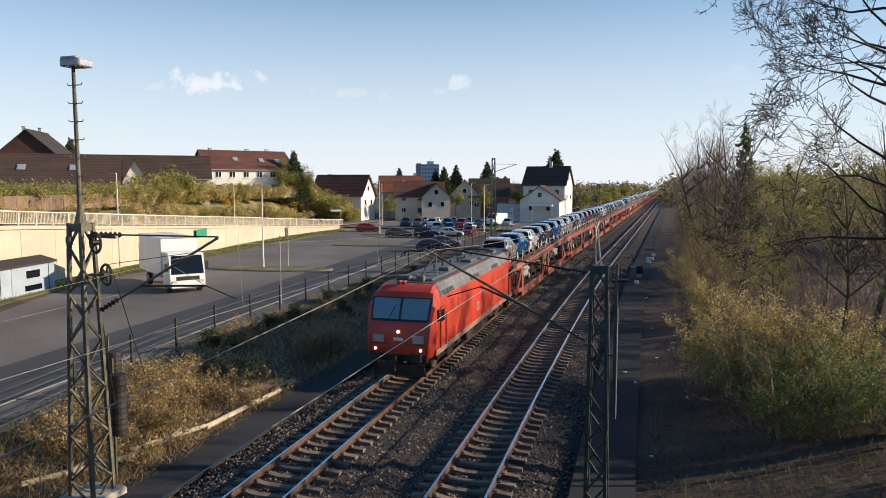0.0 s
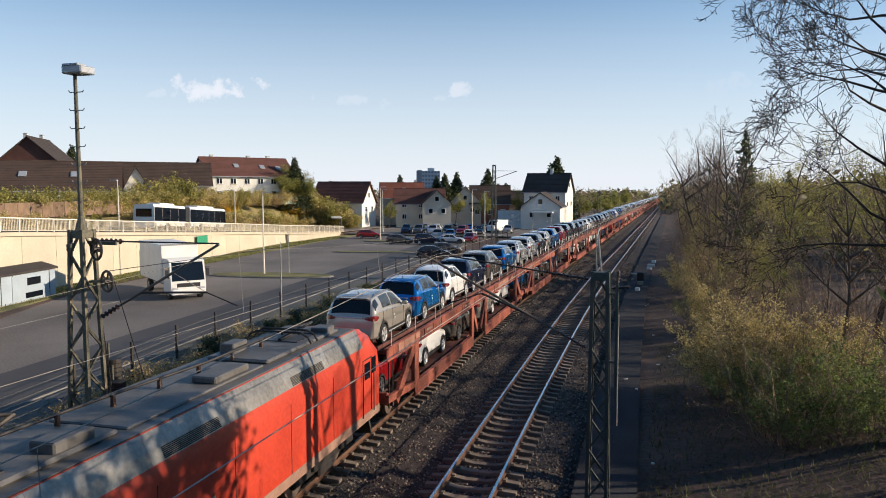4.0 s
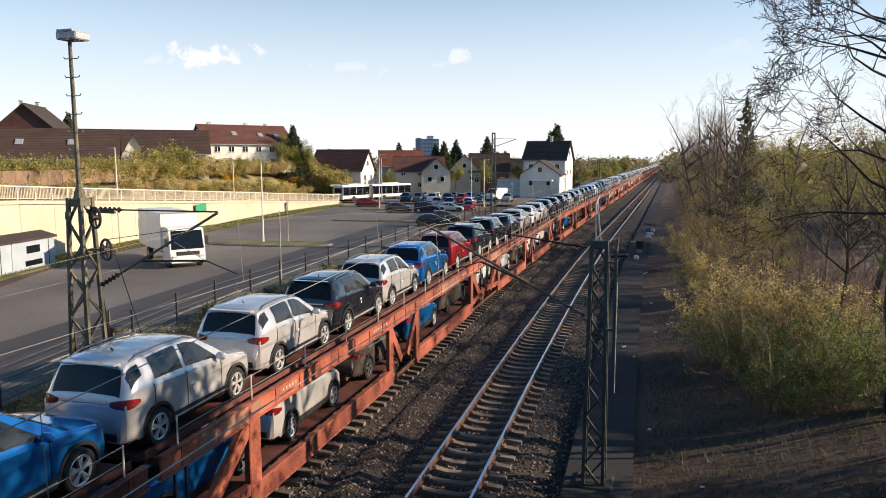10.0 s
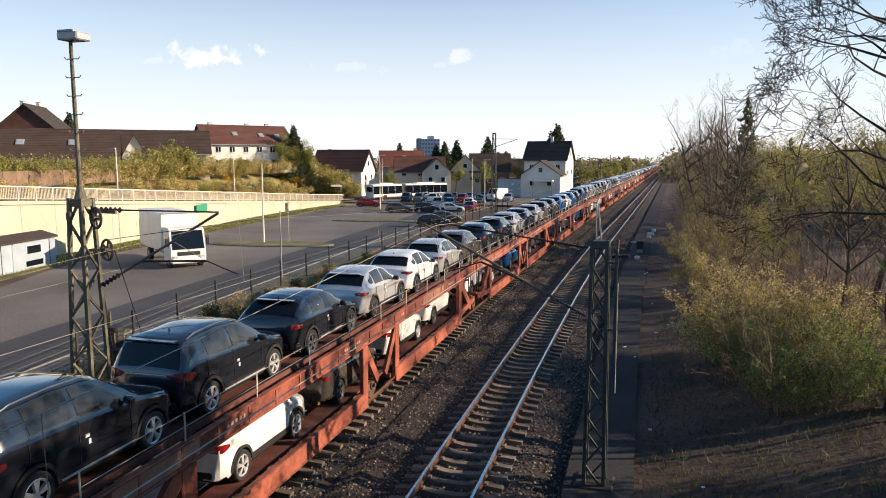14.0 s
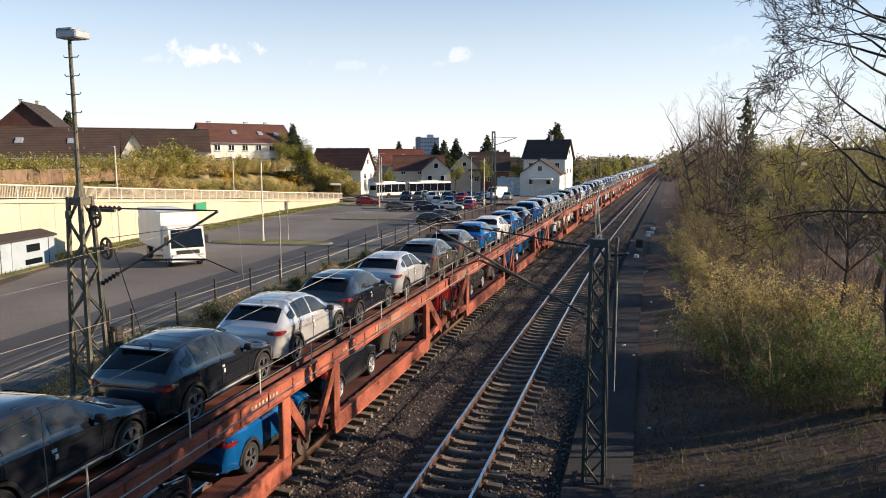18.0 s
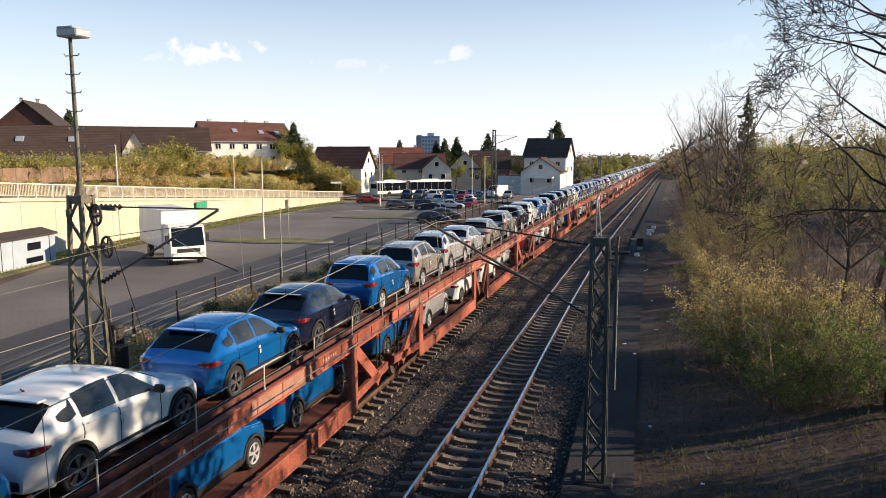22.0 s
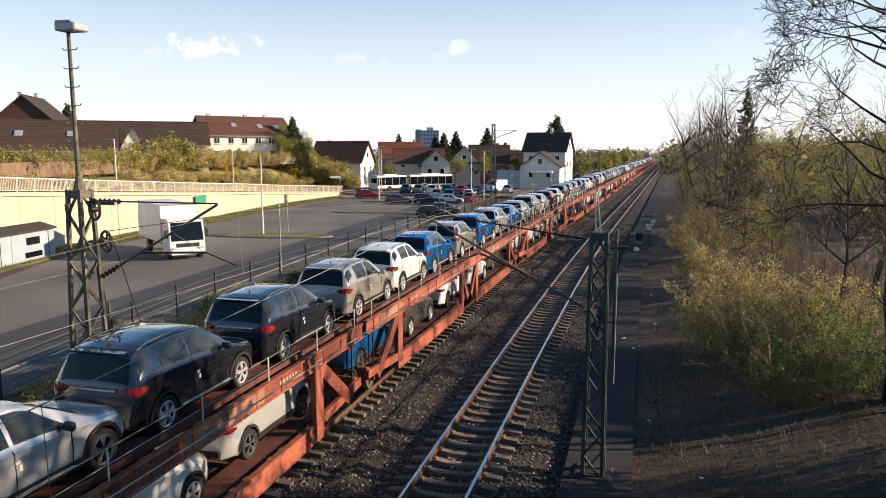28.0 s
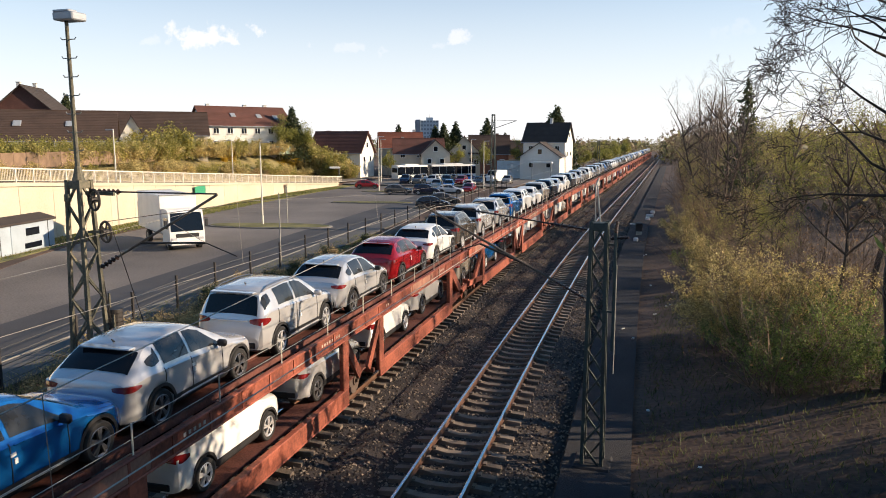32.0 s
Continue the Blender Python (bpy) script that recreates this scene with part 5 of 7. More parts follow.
        part("windscreen", front(-8.82, -8.40, -0.84, -0.035, 0.02), M["glass_sky"], lo, "windscreen half with the sky's reflection in its colour", smooth=40)
        part("windscreen", front(-8.82, -8.40, 0.035, 0.84, 0.02), M["glass_sky"], lo, smooth=40)
        yf = e * 9.05
        for s in (-1, 1):
            part("front_panel", Geo().box((s * 0.86, yf - e * 0.045, 1.72), (0.5, 0.06, 0.32), 0.02), M["loco_pale"], lo, "pale grey front panel")
            part("headlamp", Geo().tube((s * 0.98, yf, 1.30), (s * 0.98, yf + e * 0.05, 1.30), 0.055, n=14), M["lit"] if e < 0 else M["lamp_clear"], lo, "lit round headlamp" if e < 0 else "")
            part("buffer", Geo().tube((s * 0.875, yf - e * 0.05, 1.06), (s * 0.875, yf + e * 0.32, 1.06), 0.11, n=10).box((s * 0.875, yf + e * 0.36, 1.06), (0.5, 0.07, 0.4), 0.05), M["steel_dark"], lo)
            part("handrail", Geo().pipe([(s * 1.2, yf - e * 0.02, 1.5), (s * 1.2, yf + e * 0.1, 1.54), (s * 0.4, yf + e * 0.1, 1.54), (s * 0.4, yf - e * 0.02, 1.5)], 0.018), M["steel_dark"], lo)
        part("headlamp", Geo().tube((0, yf - e * 0.06, 2.02), (0, yf, 2.02), 0.06, n=14), M["lit"] if e < 0 else M["lamp_clear"], lo)
        part("number_bars", Geo().box((0, yf - e * 0.02, 1.72), (0.42, 0.03, 0.12)), M["white"], lo, "white number bars")
        part("buffer_beam", Geo().box((0, yf - e * 0.12, 0.98), (2.5, 0.25, 0.32), 0.04), M["steel_dark"], lo)
        part("snow_plough", Geo().prism([(-1.15, 0.16), (1.15, 0.16), (1.05, 0.62), (-1.05, 0.62)], yf - e * 0.3, yf - e * 0.2, 1), M["steel_dark"], lo, "dark rail guard")
        part("coupling", Geo().box((0, yf + e * 0.22, 1.0), (0.14, 0.4, 0.2), 0.03).tube((0, yf + e * 0.35, 0.95), (0, yf + e * 0.4, 0.5), 0.04, n=6), M["steel_dark"], lo)
        part("wiper", Geo().bar((e * 0.5, e * 8.93, 2.43), (e * 0.25, e * 8.62, 3.05), 0.02, 0.02), M["black"], lo)
    # bogies
    for e in (-1, 1):
        g = Geo()
        for s in (-1, 1):
            g.box((s * 1.08, e * 5.2, 0.62), (0.2, 3.9, 0.3), 0.05).box((s * 1.12, e * 5.2, 0.4), (0.14, 1.0, 0.3), 0.05)
        g.box((0, e * 5.2, 0.6), (1.9, 1.2, 0.35), 0.05)
        bg = part("bogie_frame", g, M["steel_dark"], lo)
        for o in (-1.3, 1.3):
            for s in (-1, 1):
                part("wheel", Geo().tube((s * 0.685, e * 5.2 + o, 0.6), (s * 0.815, e * 5.2 + o, 0.6), 0.6, n=26), M["wheel_steel"], bg, smooth=40)
                part("spring", Geo().tube((s * 1.2, e * 5.2 + o * 0.7, 0.62), (s * 1.2, e * 5.2 + o * 0.7, 0.98), 0.11, n=10), M["steel_dark"], bg)
    part("underfloor_box", Geo().box((0, 0, 0.62), (2.5, 4.4, 0.62), 0.06), M["steel_dark"], lo)
    # roof gear
    pantograph(lo, -5.3, True)
    pantograph(lo, 5.3, False)
    part("roof_busbar", Geo().pipe([(-0.35, -4.2, 4.16), (-0.35, -1.5, 4.12), (-0.1, 1.5, 4.12), (-0.1, 4.4, 4.16)], 0.03), M["steel_dark"], lo)
    for k in range(7):
        part("roof_insulator", Geo().tube((-0.35 + 0.04 * k, -4.1 + k * 1.35, 3.9), (-0.35 + 0.04 * k, -4.1 + k * 1.35, 4.14), 0.06, 0.045, 8), M["ceramic"], lo)
    for x, y, sx, sy, sz in ((0.5, -3.5, 0.5, 0.9, 0.24), (0.45, 1.2, 0.6, 1.4, 0.16), (-0.55, 3.4, 0.4, 0.7, 0.3), (0.55, 6.4, 0.5, 0.6, 0.2), (-0.5, -6.7, 0.6, 0.5, 0.18), (0.4, -7.2, 0.35, 0.3, 0.25)):
        part("roof_box", Geo().box((x, y, 3.9 + sz / 2), (sx, sy, sz), 0.03), M["loco_grey"], lo)
    part("horn", Geo().tube((-0.3, -7.6, 3.95), (-0.3, -8.05, 3.9), 0.03, 0.08, 10).tube((-0.1, -7.6, 3.95), (-0.1, -8.05, 3.9), 0.03, 0.08, 10), M["loco_red"], lo)
    MOVERS.append((lo, 34.45, 0.0))


build_loco()


# ---- masts and overhead line ----
def lattice_mast(x, y, z0, h, w0, w1, label, depth=1.0, n=11, paint="mast", foot="concrete"):
    m = thing("lattice_mast", label, "catenary mast", pose(x, y, z0))
    def corner(i, f):
        w = w0 + (w1 - w0) * f
        return ((-1, 1, 1, -1)[i] * w / 2, (-1, -1, 1, 1)[i] * w / 2 * depth, h * f)
    for i in range(4):
        part("corner_post", Geo().bar(corner(i, 0), corner(i, 1), 0.09, 0.09), M[paint], m)
    for i in range(4):
        j = (i + 1) % 4
        for k in range(n):
            a, b = k / n, (k + 1) / n
            p, q = (corner(i, a), corner(j, b)) if (k + i) % 2 else (corner(j, a), corner(i, b))
            part("lattice_bar", Geo().bar(p, q, 0.05, 0.05), M[paint], m)
    part("head_plate", Geo().box((0, 0, h - 0.12), (w1 + 0.06, w1 * depth + 0.06, 0.2), 0.02), M[paint], m)
    part("foundation", Geo().box((0, 0, 0.0), (w0 + 0.5, w0 * depth + 0.5, 0.5 if foot == "concrete" else 0.26), 0.05), M[foot], m)
    return m


def insulator(parent, p0, p1, n=5, r=0.075):
    p0, p1 = Vector(p0), Vector(p1)
    g = Geo().tube(p0, p1, 0.03, n=6)
    for k in range(n):
        a = p0.lerp(p1, (k + 0.5) / n)
        d = (p1 - p0).normalized() * 0.018
        g.tube(a - d, a + d, r, r * 0.6, 10)
    part("insulator", g, M["ceramic"], parent, "dark ribbed insulator")


# sunlight on the diagonal tubes is put into this tan colour
M["tube_sunlit"] = mat("weathered_tube", (0.15, 0.125, 0.10), 0.6, 0.3, vary=0.35, scale=1.5, fine=20)


def cantilever(m, root_low, root_high, tip, track_side, wire):
    """Bracket arms of a mast: all points in the mast's space."""
    rl, rh, tp, wr = Vector(root_low), Vector(root_high), Vector(tip), Vector(wire)
    a = rl.lerp(tp, 0.16)
    insulator(m, rl, a)
    part("diagonal_tube", Geo().tube(a, tp, 0.034, n=8), M["tube_sunlit"], m)
    b = rh.lerp(tp, 0.2)
    insulator(m, rh, b)
    part("top_tube", Geo().tube(b, tp + Vector((0, 0, 0.02)), 0.02, n=8), M["steel_dark"], m)
    mid = a.lerp(tp, 0.55)
    part("registration_tube", Geo().tube(a.lerp(tp, 0.22), wr + Vector((track_side * 0.9, 0, 0.3)), 0.028, n=8), M["steel_dark"], m)
    part("steady_arm", Geo().tube(wr + Vector((track_side * 0.9, 0, 0.3)), wr, 0.016, n=6), M["steel_dark"], m)
    part("stay_wire", Geo().tube(mid, wr + Vector((track_side * 0.9, 0, 0.3)), 0.008, n=4), M["wire_sunlit"], m)


def tension_wheel(m, c, r):
    g = Geo().ring(c, (0.35, 1, 0), r, 0.035, 22, 6)
    for k in range(5):
        a = 2 * math.pi * k / 5
        e = Vector((1, -0.35, 0)).normalized() * math.cos(a) * r + Vector((0, 0, math.sin(a) * r))
        g.bar(c, Vector(c) + e, 0.04, 0.03)
    g.tube(Vector(c) - Vector((0.03, 0.08, 0)), Vector(c) + Vector((0.03, 0.08, 0)), 0.07, n=10)
    part("tension_wheel", g, M["steel_dark"], m, "spoked tensioning wheel")


def build_left_mast():
    x, y, z0 = -14.6, 15.1, -0.4
    m = lattice_mast(x, y, z0, 7.45, 0.74, 0.38, "tall grey-green lattice mast with floodlight pole and tension weights", n=12)
    pole = Geo().tube((0, 0, 7.0), (-0.02, 0, 11.4), 0.065, 0.045, 10)
    part("floodlight_pole", pole, M["mast"], m, "slim steel pole")
    part("pole_foot", Geo().tube((0, 0, 7.3), (0, 0, 7.8), 0.19, 0.07, 10), M["mast"], m)
    for k in range(7):
        z = 8.2 + k * 0.46
        part("step_iron", Geo().pipe([(-0.24, 0, z + 0.05), (-0.20, 0, z), (0.20, 0, z), (0.24, 0, z + 0.05)], 0.014), M["galv"], m)
    part("floodlight", Geo().box((0.09, 0, 11.5), (0.62, 0.5, 0.2), 0.03).box((0.05, -0.1, 11.62), (0.5, 0.3, 0.06), 0.02), M["sheet_grey"], m, "boxy grey floodlight head")
    part("cable_box", Geo().box((-0.1, -0.3, 7.0), (0.16, 0.12, 0.2), 0.02), M["mast"], m)
    cantilever(m, (0.35, 0.2, 4.75 - z0), (0.4, 0.2, 6.75 - z0), (3.85, 0.4, 6.72 - z0), -1, (4.35, 0.4, 5.2 - z0))
    tension_wheel(m, (0.54, -0.1, 6.95), 0.26)
    tension_wheel(m, (0.84, -0.1, 6.14), 0.26)
    part("tension_rope", Geo().tube((1.07, -0.1, 6.14), (1.07, 0.9, 3.3), 0.012, n=5).tube((0.84, -0.1, 6.40), (3.0, 6.0, 6.7), 0.01, n=5), M["steel_dark"], m)
    part("pulley_arm", Geo().bar((0.2, 0, 7.12), (1.0, 0.1, 7.1), 0.07, 0.09).bar((0.2, 0, 6.1), (0.85, 0, 6.14), 0.06, 0.06), M["mast"], m)
    for px, py, zt, zb in ((-14.62, 16.2, 2.78, 1.06), (-15.1, 16.6, 3.3, 1.9)):
        w = thing("tension_weight", "dark stack of round cast tensioning weights hung beside the mast", "weight", pose(px, py, 0), group="tension weights")
        n = 11
        for k in range(n):
            a, b = zb + (zt - zb) * k / n, zb + (zt - zb) * (k + 1) / n
            part("disc", Geo().tube((0, 0, a + 0.004), (0, 0, b - 0.012), 0.215, n=18), M["steel_dark"], w)
        part("rod", Geo().tube((0, 0, zb - 0.1), (0.25, -0.9, 5.6), 0.014, n=6), M["steel_dark"], w)
        part("guide_rail", Geo().bar((-0.26, 0.1, -0.4), (-0.26, 0.1, zt + 0.4), 0.05, 0.05), M["mast"], w)


def build_right_mast():
    x, y, z0 = -1.68, 18.4, -0.4
    # shade is in the paint; the foundation takes the dark path colour likewise
    m = lattice_mast(x, y, z0, 6.45, 0.50, 0.36, "green lattice mast beside the empty track, coloured as in shade", n=10, paint="mast_shaded", foot="path")
    cantilever(m, (-0.32, -0.1, 4.1 - z0), (-0.3, -0.1, 5.85 - z0), (-4.75, -0.3, 6.45 - z0), 1, (-3.9, -0.3, 5.1 - z0))
    part("side_post", Geo().bar((0.42, -0.2, 3.2), (0.42, -0.2, 6.2), 0.07, 0.07).bar((0.15, -0.1, 5.9), (0.42, -0.2, 5.9), 0.05, 0.05).bar((0.15, -0.1, 4.2), (0.42, -0.2, 4.2), 0.05, 0.05), M["mast_shaded"], m, "slim dark side post")
    insulator(m, (0.42, -0.2, 6.2), (0.44, -0.2, 6.5), 4, 0.06)
    insulator(m, (0.3, -0.15, 6.05), (0.72, -0.2, 6.1), 4, 0.05)
    part("conduit", Geo().tube((0.47, -0.2, 2.6), (0.47, -0.2, 5.4), 0.012, n=6), M["galv_pale"], m)
    part("mast_bracket", Geo().pipe([(-0.1, 0, 6.4), (-0.14, 0.2, 7.3), (-0.1, 0.6, 7.5)], 0.02).tube((0.02, 0, 6.4), (-0.14, 0.5, 7.45), 0.02, n=6), M["galv"], m, "thin pale stay rods")


def far_mast(x, y, h, side):
    m = lattice_mast(x, y, -0.3, h, 0.75, 0.4, "slim dark lattice mast further along the railway", n=5, paint="mast_shaded")
    part("bracket", Geo().tube((0, 0, h - 2.2), (side * 3.6, 0, h - 1.0), 0.05, n=6).tube((0, 0, h - 0.9), (side * 3.6, 0, h - 1.0), 0.03, n=6), M["steel_dark"], m)


def build_wires():
    """Contact and carrying wires of both tracks."""
    spans = [-40, 15.2, 62, 112, 165, 220, 280, 350]
    for x0, lab in ((X_LEFT, "thin contact and carrying wires, coloured as sunlit, over the train's track"), (X_RIGHT, "thin contact and carrying wires, coloured as sunlit, over the empty track")):
        t = thing("overhead_line", lab, "overhead wire", kind="structure")
        contact, carry = [], []
        for a, b in zip(spans, spans[1:]):
            n = 10
            for k in range(n):
                f = k / n
                y = a + (b - a) * f
                st = 0.25 * math.sin(y * 0.06)
                contact.append((x0 + swing(y) + st, y, 5.08))
                carry.append((x0 + swing(y) + st * 0.5, y, 6.6 - 4 * 0.75 * f * (1 - f)))
        r = 0.010 if x0 == X_RIGHT else 0.006
        part("contact_wire", Geo().pipe(contact, r, 4), M["wire_sunlit"], t)
        part("carrying_wire", Geo().pipe(carry, r * 0.6, 4), M["wire_sunlit"], t)
        for k in range(0, len(contact), 2):
            if contact[k][1] > 0:
                part("dropper", Geo().tube(contact[k], carry[k], 0.005, n=4), M["wire_sunlit"], t)


build_left_mast()
build_right_mast()
far_mast(-26.5, 110, 12.4, 1)
far_mast(-15.8, 165, 8.5, 1)
build_wires()


# ---- fence, lamps, small lineside things ----
def fence_x(y):
    return float(np.interp(y, [-20, 0, 19.5, 31, 43, 64, 90, 130], [-15.4, -17.8, -20.7, -22.9, -23.8, -24.8, -25.6, -26.2]))


def build_fence():
    f = thing("railway_fence", "dark steel fence with slim posts and level rails along the railway", "fence", kind="")
    post = Geo().box((0, 0, 0.85), (0.1, 0.1, 1.75), 0.012).box((0, 0, 1.74), (0.09, 0.09, 0.03)).mesh("post", M["steel_dark"])
    y, ys = -6.0, []
    while y < 118:
        ys.append(y)
        y += 3.87
    for k, y in enumerate(ys):
        part("post", post, None, f, at=pose(fence_x(y), y, -0.08))
        if k + 1 < len(ys):
            y2 = ys[k + 1]
            a, b = (fence_x(y), y + 0.04), (fence_x(y2), y2 - 0.04)
            for z in (0.3, 0.58, 0.86, 1.14, 1.42) if 16 < y < 31 else (0.3, 1.42) if y < 60 else (1.38,):
                part("rail", Geo().bar((*a, z), (*b, z), 0.02, 0.024), M["fence_rail"], f)


M["fence_rail"] = mat("pale_fence_rail", (0.10, 0.10, 0.098), 0.6, 0.3, vary=0.2)


def street_lamp(x, y, h, z0=0.0, arm=0.9, turn=0.0):
    l = thing("street_lamp", "slim pale steel street lamp with a flat head", "street lamp", pose(x, y, z0, 0, 0, turn), group="street lamps")
    part("pole", Geo().tube((0, 0, -0.1), (0, 0, h), 0.085, 0.05, 10), M["galv_pale"], l)
    part("base", Geo().tube((0, 0, -0.1), (0, 0, 0.9), 0.11, 0.1, 10), M["galv_pale"], l)
    part("head", Geo().box((arm / 2, 0, h + 0.02), (arm, 0.26, 0.10), 0.03), M["sheet_grey"], l)


def thin_pole(x, y, h):
    l = thing("marker_pole", "thin bare grey metal pole beside the lane", "pole", pose(x, y, 0))
    part("shaft", Geo().tube((0, 0, -0.1), (0, 0, h), 0.045, 0.035, 8), M["galv"], l)
    part("cap", Geo().tube((0, 0, h), (0, 0, h + 0.05), 0.05, 0.02, 8), M["steel_dark"], l)


build_fence()
street_lamp(-37.4, 61.1, 7.9, turn=20)
street_lamp(-45.0, 108.7, 8.7, turn=20)
street_lamp(-53.3, 60.0, 5.2, wall_top(60), turn=180)
street_lamp(-63.6, 96.0, 6.2, wall_top(96), turn=180)
street_lamp(-52.5, 128.0, 8.0, 0.3)
street_lamp(-36.0, 132.0, 8.0, 0.3)
street_lamp(-30.5, 120.0, 8.0, 0.0)
thin_pole(-24.8, 42.6, 4.6)
thin_pole(-35.5, 62.5, 3.6)


def dwarf_signal():
    s = thing("dwarf_signal", "small dark shunting signal beside the service path", "railway signal", pose(-2.65, 67.3, -0.35))
    part("foot", Geo().box((0, 0, 0.15), (0.5, 0.5, 0.3), 0.04), M["concrete"], s)
    part("case", Geo().box((0, 0, 0.75), (0.6, 0.4, 0.75), 0.05), M["black"], s)
    part("hood", Geo().box((0, -0.28, 1.05), (0.62, 0.3, 0.05), 0.01), M["black"], s)
    part("plate", Geo().box((-0.55, -0.05, 1.0), (0.55, 0.04, 0.12), 0.01), M["white"], s, "white marker plate")
    for x, y, ln in ((-2.2, 83.6, 0.8), (-2.3, 80.2, 0.5), (-2.0, 88.0, 0.5), (-2.7, 62.8, 0.4)):
        b = thing("cable_marker", "low white painted marker beside the path", "marker", pose(x, y, -0.33), group="trackside markers")
        part("stone", Geo().box((0, 0, 0.14), (ln, 0.3, 0.34), 0.06), M["white"], b)


def concrete_bits():
    rnd = random.Random(8)
    for k in range(15):
        y = rnd.uniform(16, 60)
        b = thing("litter_scrap", "small pale scrap lying on the dark ground", "litter", pose(rnd.uniform(-2.2, 1.2), y, -0.30, 0, 0, rnd.uniform(0, 180)), group="scraps beside the path")
        part("scrap", Geo().box((0, 0, 0.02), (rnd.uniform(0.08, 0.22), rnd.uniform(0.05, 0.12), 0.05), 0.015), M["white"], b)


def logs():
    for x0, y0, x1, y1, r in ((-15.9, 18.0, -15.0, 20.6, 0.09), (-15.0, 20.6, -14.8, 25.2, 0.10), (-16.5, 24.2, -14.9, 26.6, 0.12), (-17.2, 14.5, -15.4, 17.6, 0.09)):
        l = thing("log", "pale barked log lying in dry brush beside the track", "log", pose(0, 0, 0), group="cut logs")
        part("bark", Geo().tube((x0, y0, -0.22), (x1, y1, -0.16), r, r * 0.8, 10), M["log"], l)
        part("stub", Geo().tube(((x0 + x1) / 2, (y0 + y1) / 2, -0.15), ((x0 + x1) / 2 + 0.25, (y0 + y1) / 2 + 0.3, 0.05), r * 0.4, r * 0.3, 8), M["log"], l)


dwarf_signal()
concrete_bits()
logs()


# ---- houses ----
def house(label, x, y, z, turn, length, depth, eave, ridge, wall, roof, windows=(), chimneys=(), over=0.45, gable_win=True, skylights=(), name="house", storeys=2):
    """A gabled house: ridge along local x; front faces local -y. eave and ridge are heights over its base."""
    h = thing(name, label, "house", pose(x, y, z, 0, 0, turn))
    hl, hd = length / 2, depth / 2
    out = [(-hd, -2.0), (hd, -2.0), (hd, eave), (0, ridge - 0.12), (-hd, eave)]
    part("wall", Geo().prism(out, -hl, hl, 0), M[wall], h)
    slope = (ridge - eave) / hd
    for s in (-1, 1):
        e = hd + over
        ze = ridge - slope * e
        g = Geo().add([(-hl - over, s * e, ze), (hl + over, s * e, ze), (hl + over, 0, ridge), (-hl - over, 0, ridge), (-hl - over, s * e, ze - 0.16), (hl + over, s * e, ze - 0.16), (hl + over, 0, ridge - 0.16), (-hl - over, 0, ridge - 0.16)],
                      [(0, 1, 2, 3), (4, 5, 6, 7), (0, 1, 5, 4), (1, 2, 6, 5), (0, 3, 7, 4), (2, 3, 7, 6)])
        r = part("roof", g, M[roof], h, "tiled pitched roof")
        part("gutter", Geo().tube((-hl - over, s * (e + 0.05), ze - 0.1), (hl + over, s * (e + 0.05), ze - 0.1), 0.07, n=6), M["sheet_grey"], r)
        courses = int(math.hypot(e, ridge - ze) / 0.42)
        g = Geo()
        for k in range(1, courses):
            f = k / courses
            g.bar((-hl - over, s * e * (1 - f), ze + (ridge - ze) * f + 0.02), (hl + over, s * e * (1 - f), ze + (ridge - ze) * f + 0.02), 0.06, 0.03)
        tagged(part("tile_relief", g, M[roof], r), kind="stuff")
    part("ridge_cap", Geo().tube((-hl - over, 0, ridge + 0.02), (hl + over, 0, ridge + 0.02), 0.1, n=6), M[roof], h)
    for k, (cx, cy, ch) in enumerate(chimneys):
        zc = ridge - slope * abs(cy)
        c = part("chimney", Geo().box((cx, cy, zc + ch / 2 - 0.3), (0.65, 0.55, ch + 0.6), 0.03), M["brick" if wall in ("brick", "timber") else "render_grey"], h, "rendered chimney")
        part("chimney_cap", Geo().box((cx, cy, zc + ch + 0.04), (0.78, 0.68, 0.1), 0.02), M["concrete"], c)
    for cx, f in skylights:
        yy, zz = -hd * (1 - f), eave + (ridge - eave) * f
        m = Euler((math.atan(slope), 0, 0)).to_matrix()
        w = part("roof_window", Geo().box((cx, yy, zz + 0.1), (0.95, 1.3, 0.1), 0.02, m), M["sheet_grey"], h)
        part("pane", Geo().box((cx, yy - 0.02, zz + 0.15), (0.75, 1.05, 0.03), 0, m), M["sky_pane"], w)
    for wx, wz, ww, wh in windows:  # in the front wall
        w = part("window", Geo().box((wx, -hd - 0.01, wz), (ww, 0.10, wh), 0.02), M["white"], h, "white framed window")
        part("pane", Geo().box((wx - ww * 0.23, -hd - 0.055, wz), (ww * 0.38, 0.03, wh * 0.8)), M["glass"], w)
        part("pane", Geo().box((wx + ww * 0.23, -hd - 0.055, wz), (ww * 0.38, 0.03, wh * 0.8)), M["glass"], w)
        part("sill", Geo().box((wx, -hd - 0.08, wz - wh / 2 - 0.04), (ww + 0.15, 0.2, 0.06), 0.01), M["concrete"], w)
    if gable_win:
        for s in (-1, 1):
            for wy, wz in ((0, eave + (ridge - eave) * 0.3), (-depth * 0.22, eave * 0.62), (depth * 0.22, eave * 0.62)):
                w = part("window", Geo().box((s * (hl + 0.01), wy, wz), (0.10, 1.0, 1.15), 0.02), M["white"], h, "white framed gable window")
                part("pane", Geo().box((s * (hl + 0.055), wy, wz), (0.03, 0.8, 0.95)), M["glass"], w)
    return h


# sky reflection in the roof windows is painted as a pale base colour
M["sky_pane"] = mat("sky_lit_roof_pane", (0.45, 0.47, 0.48), 0.15, 0.3, vary=0.1)


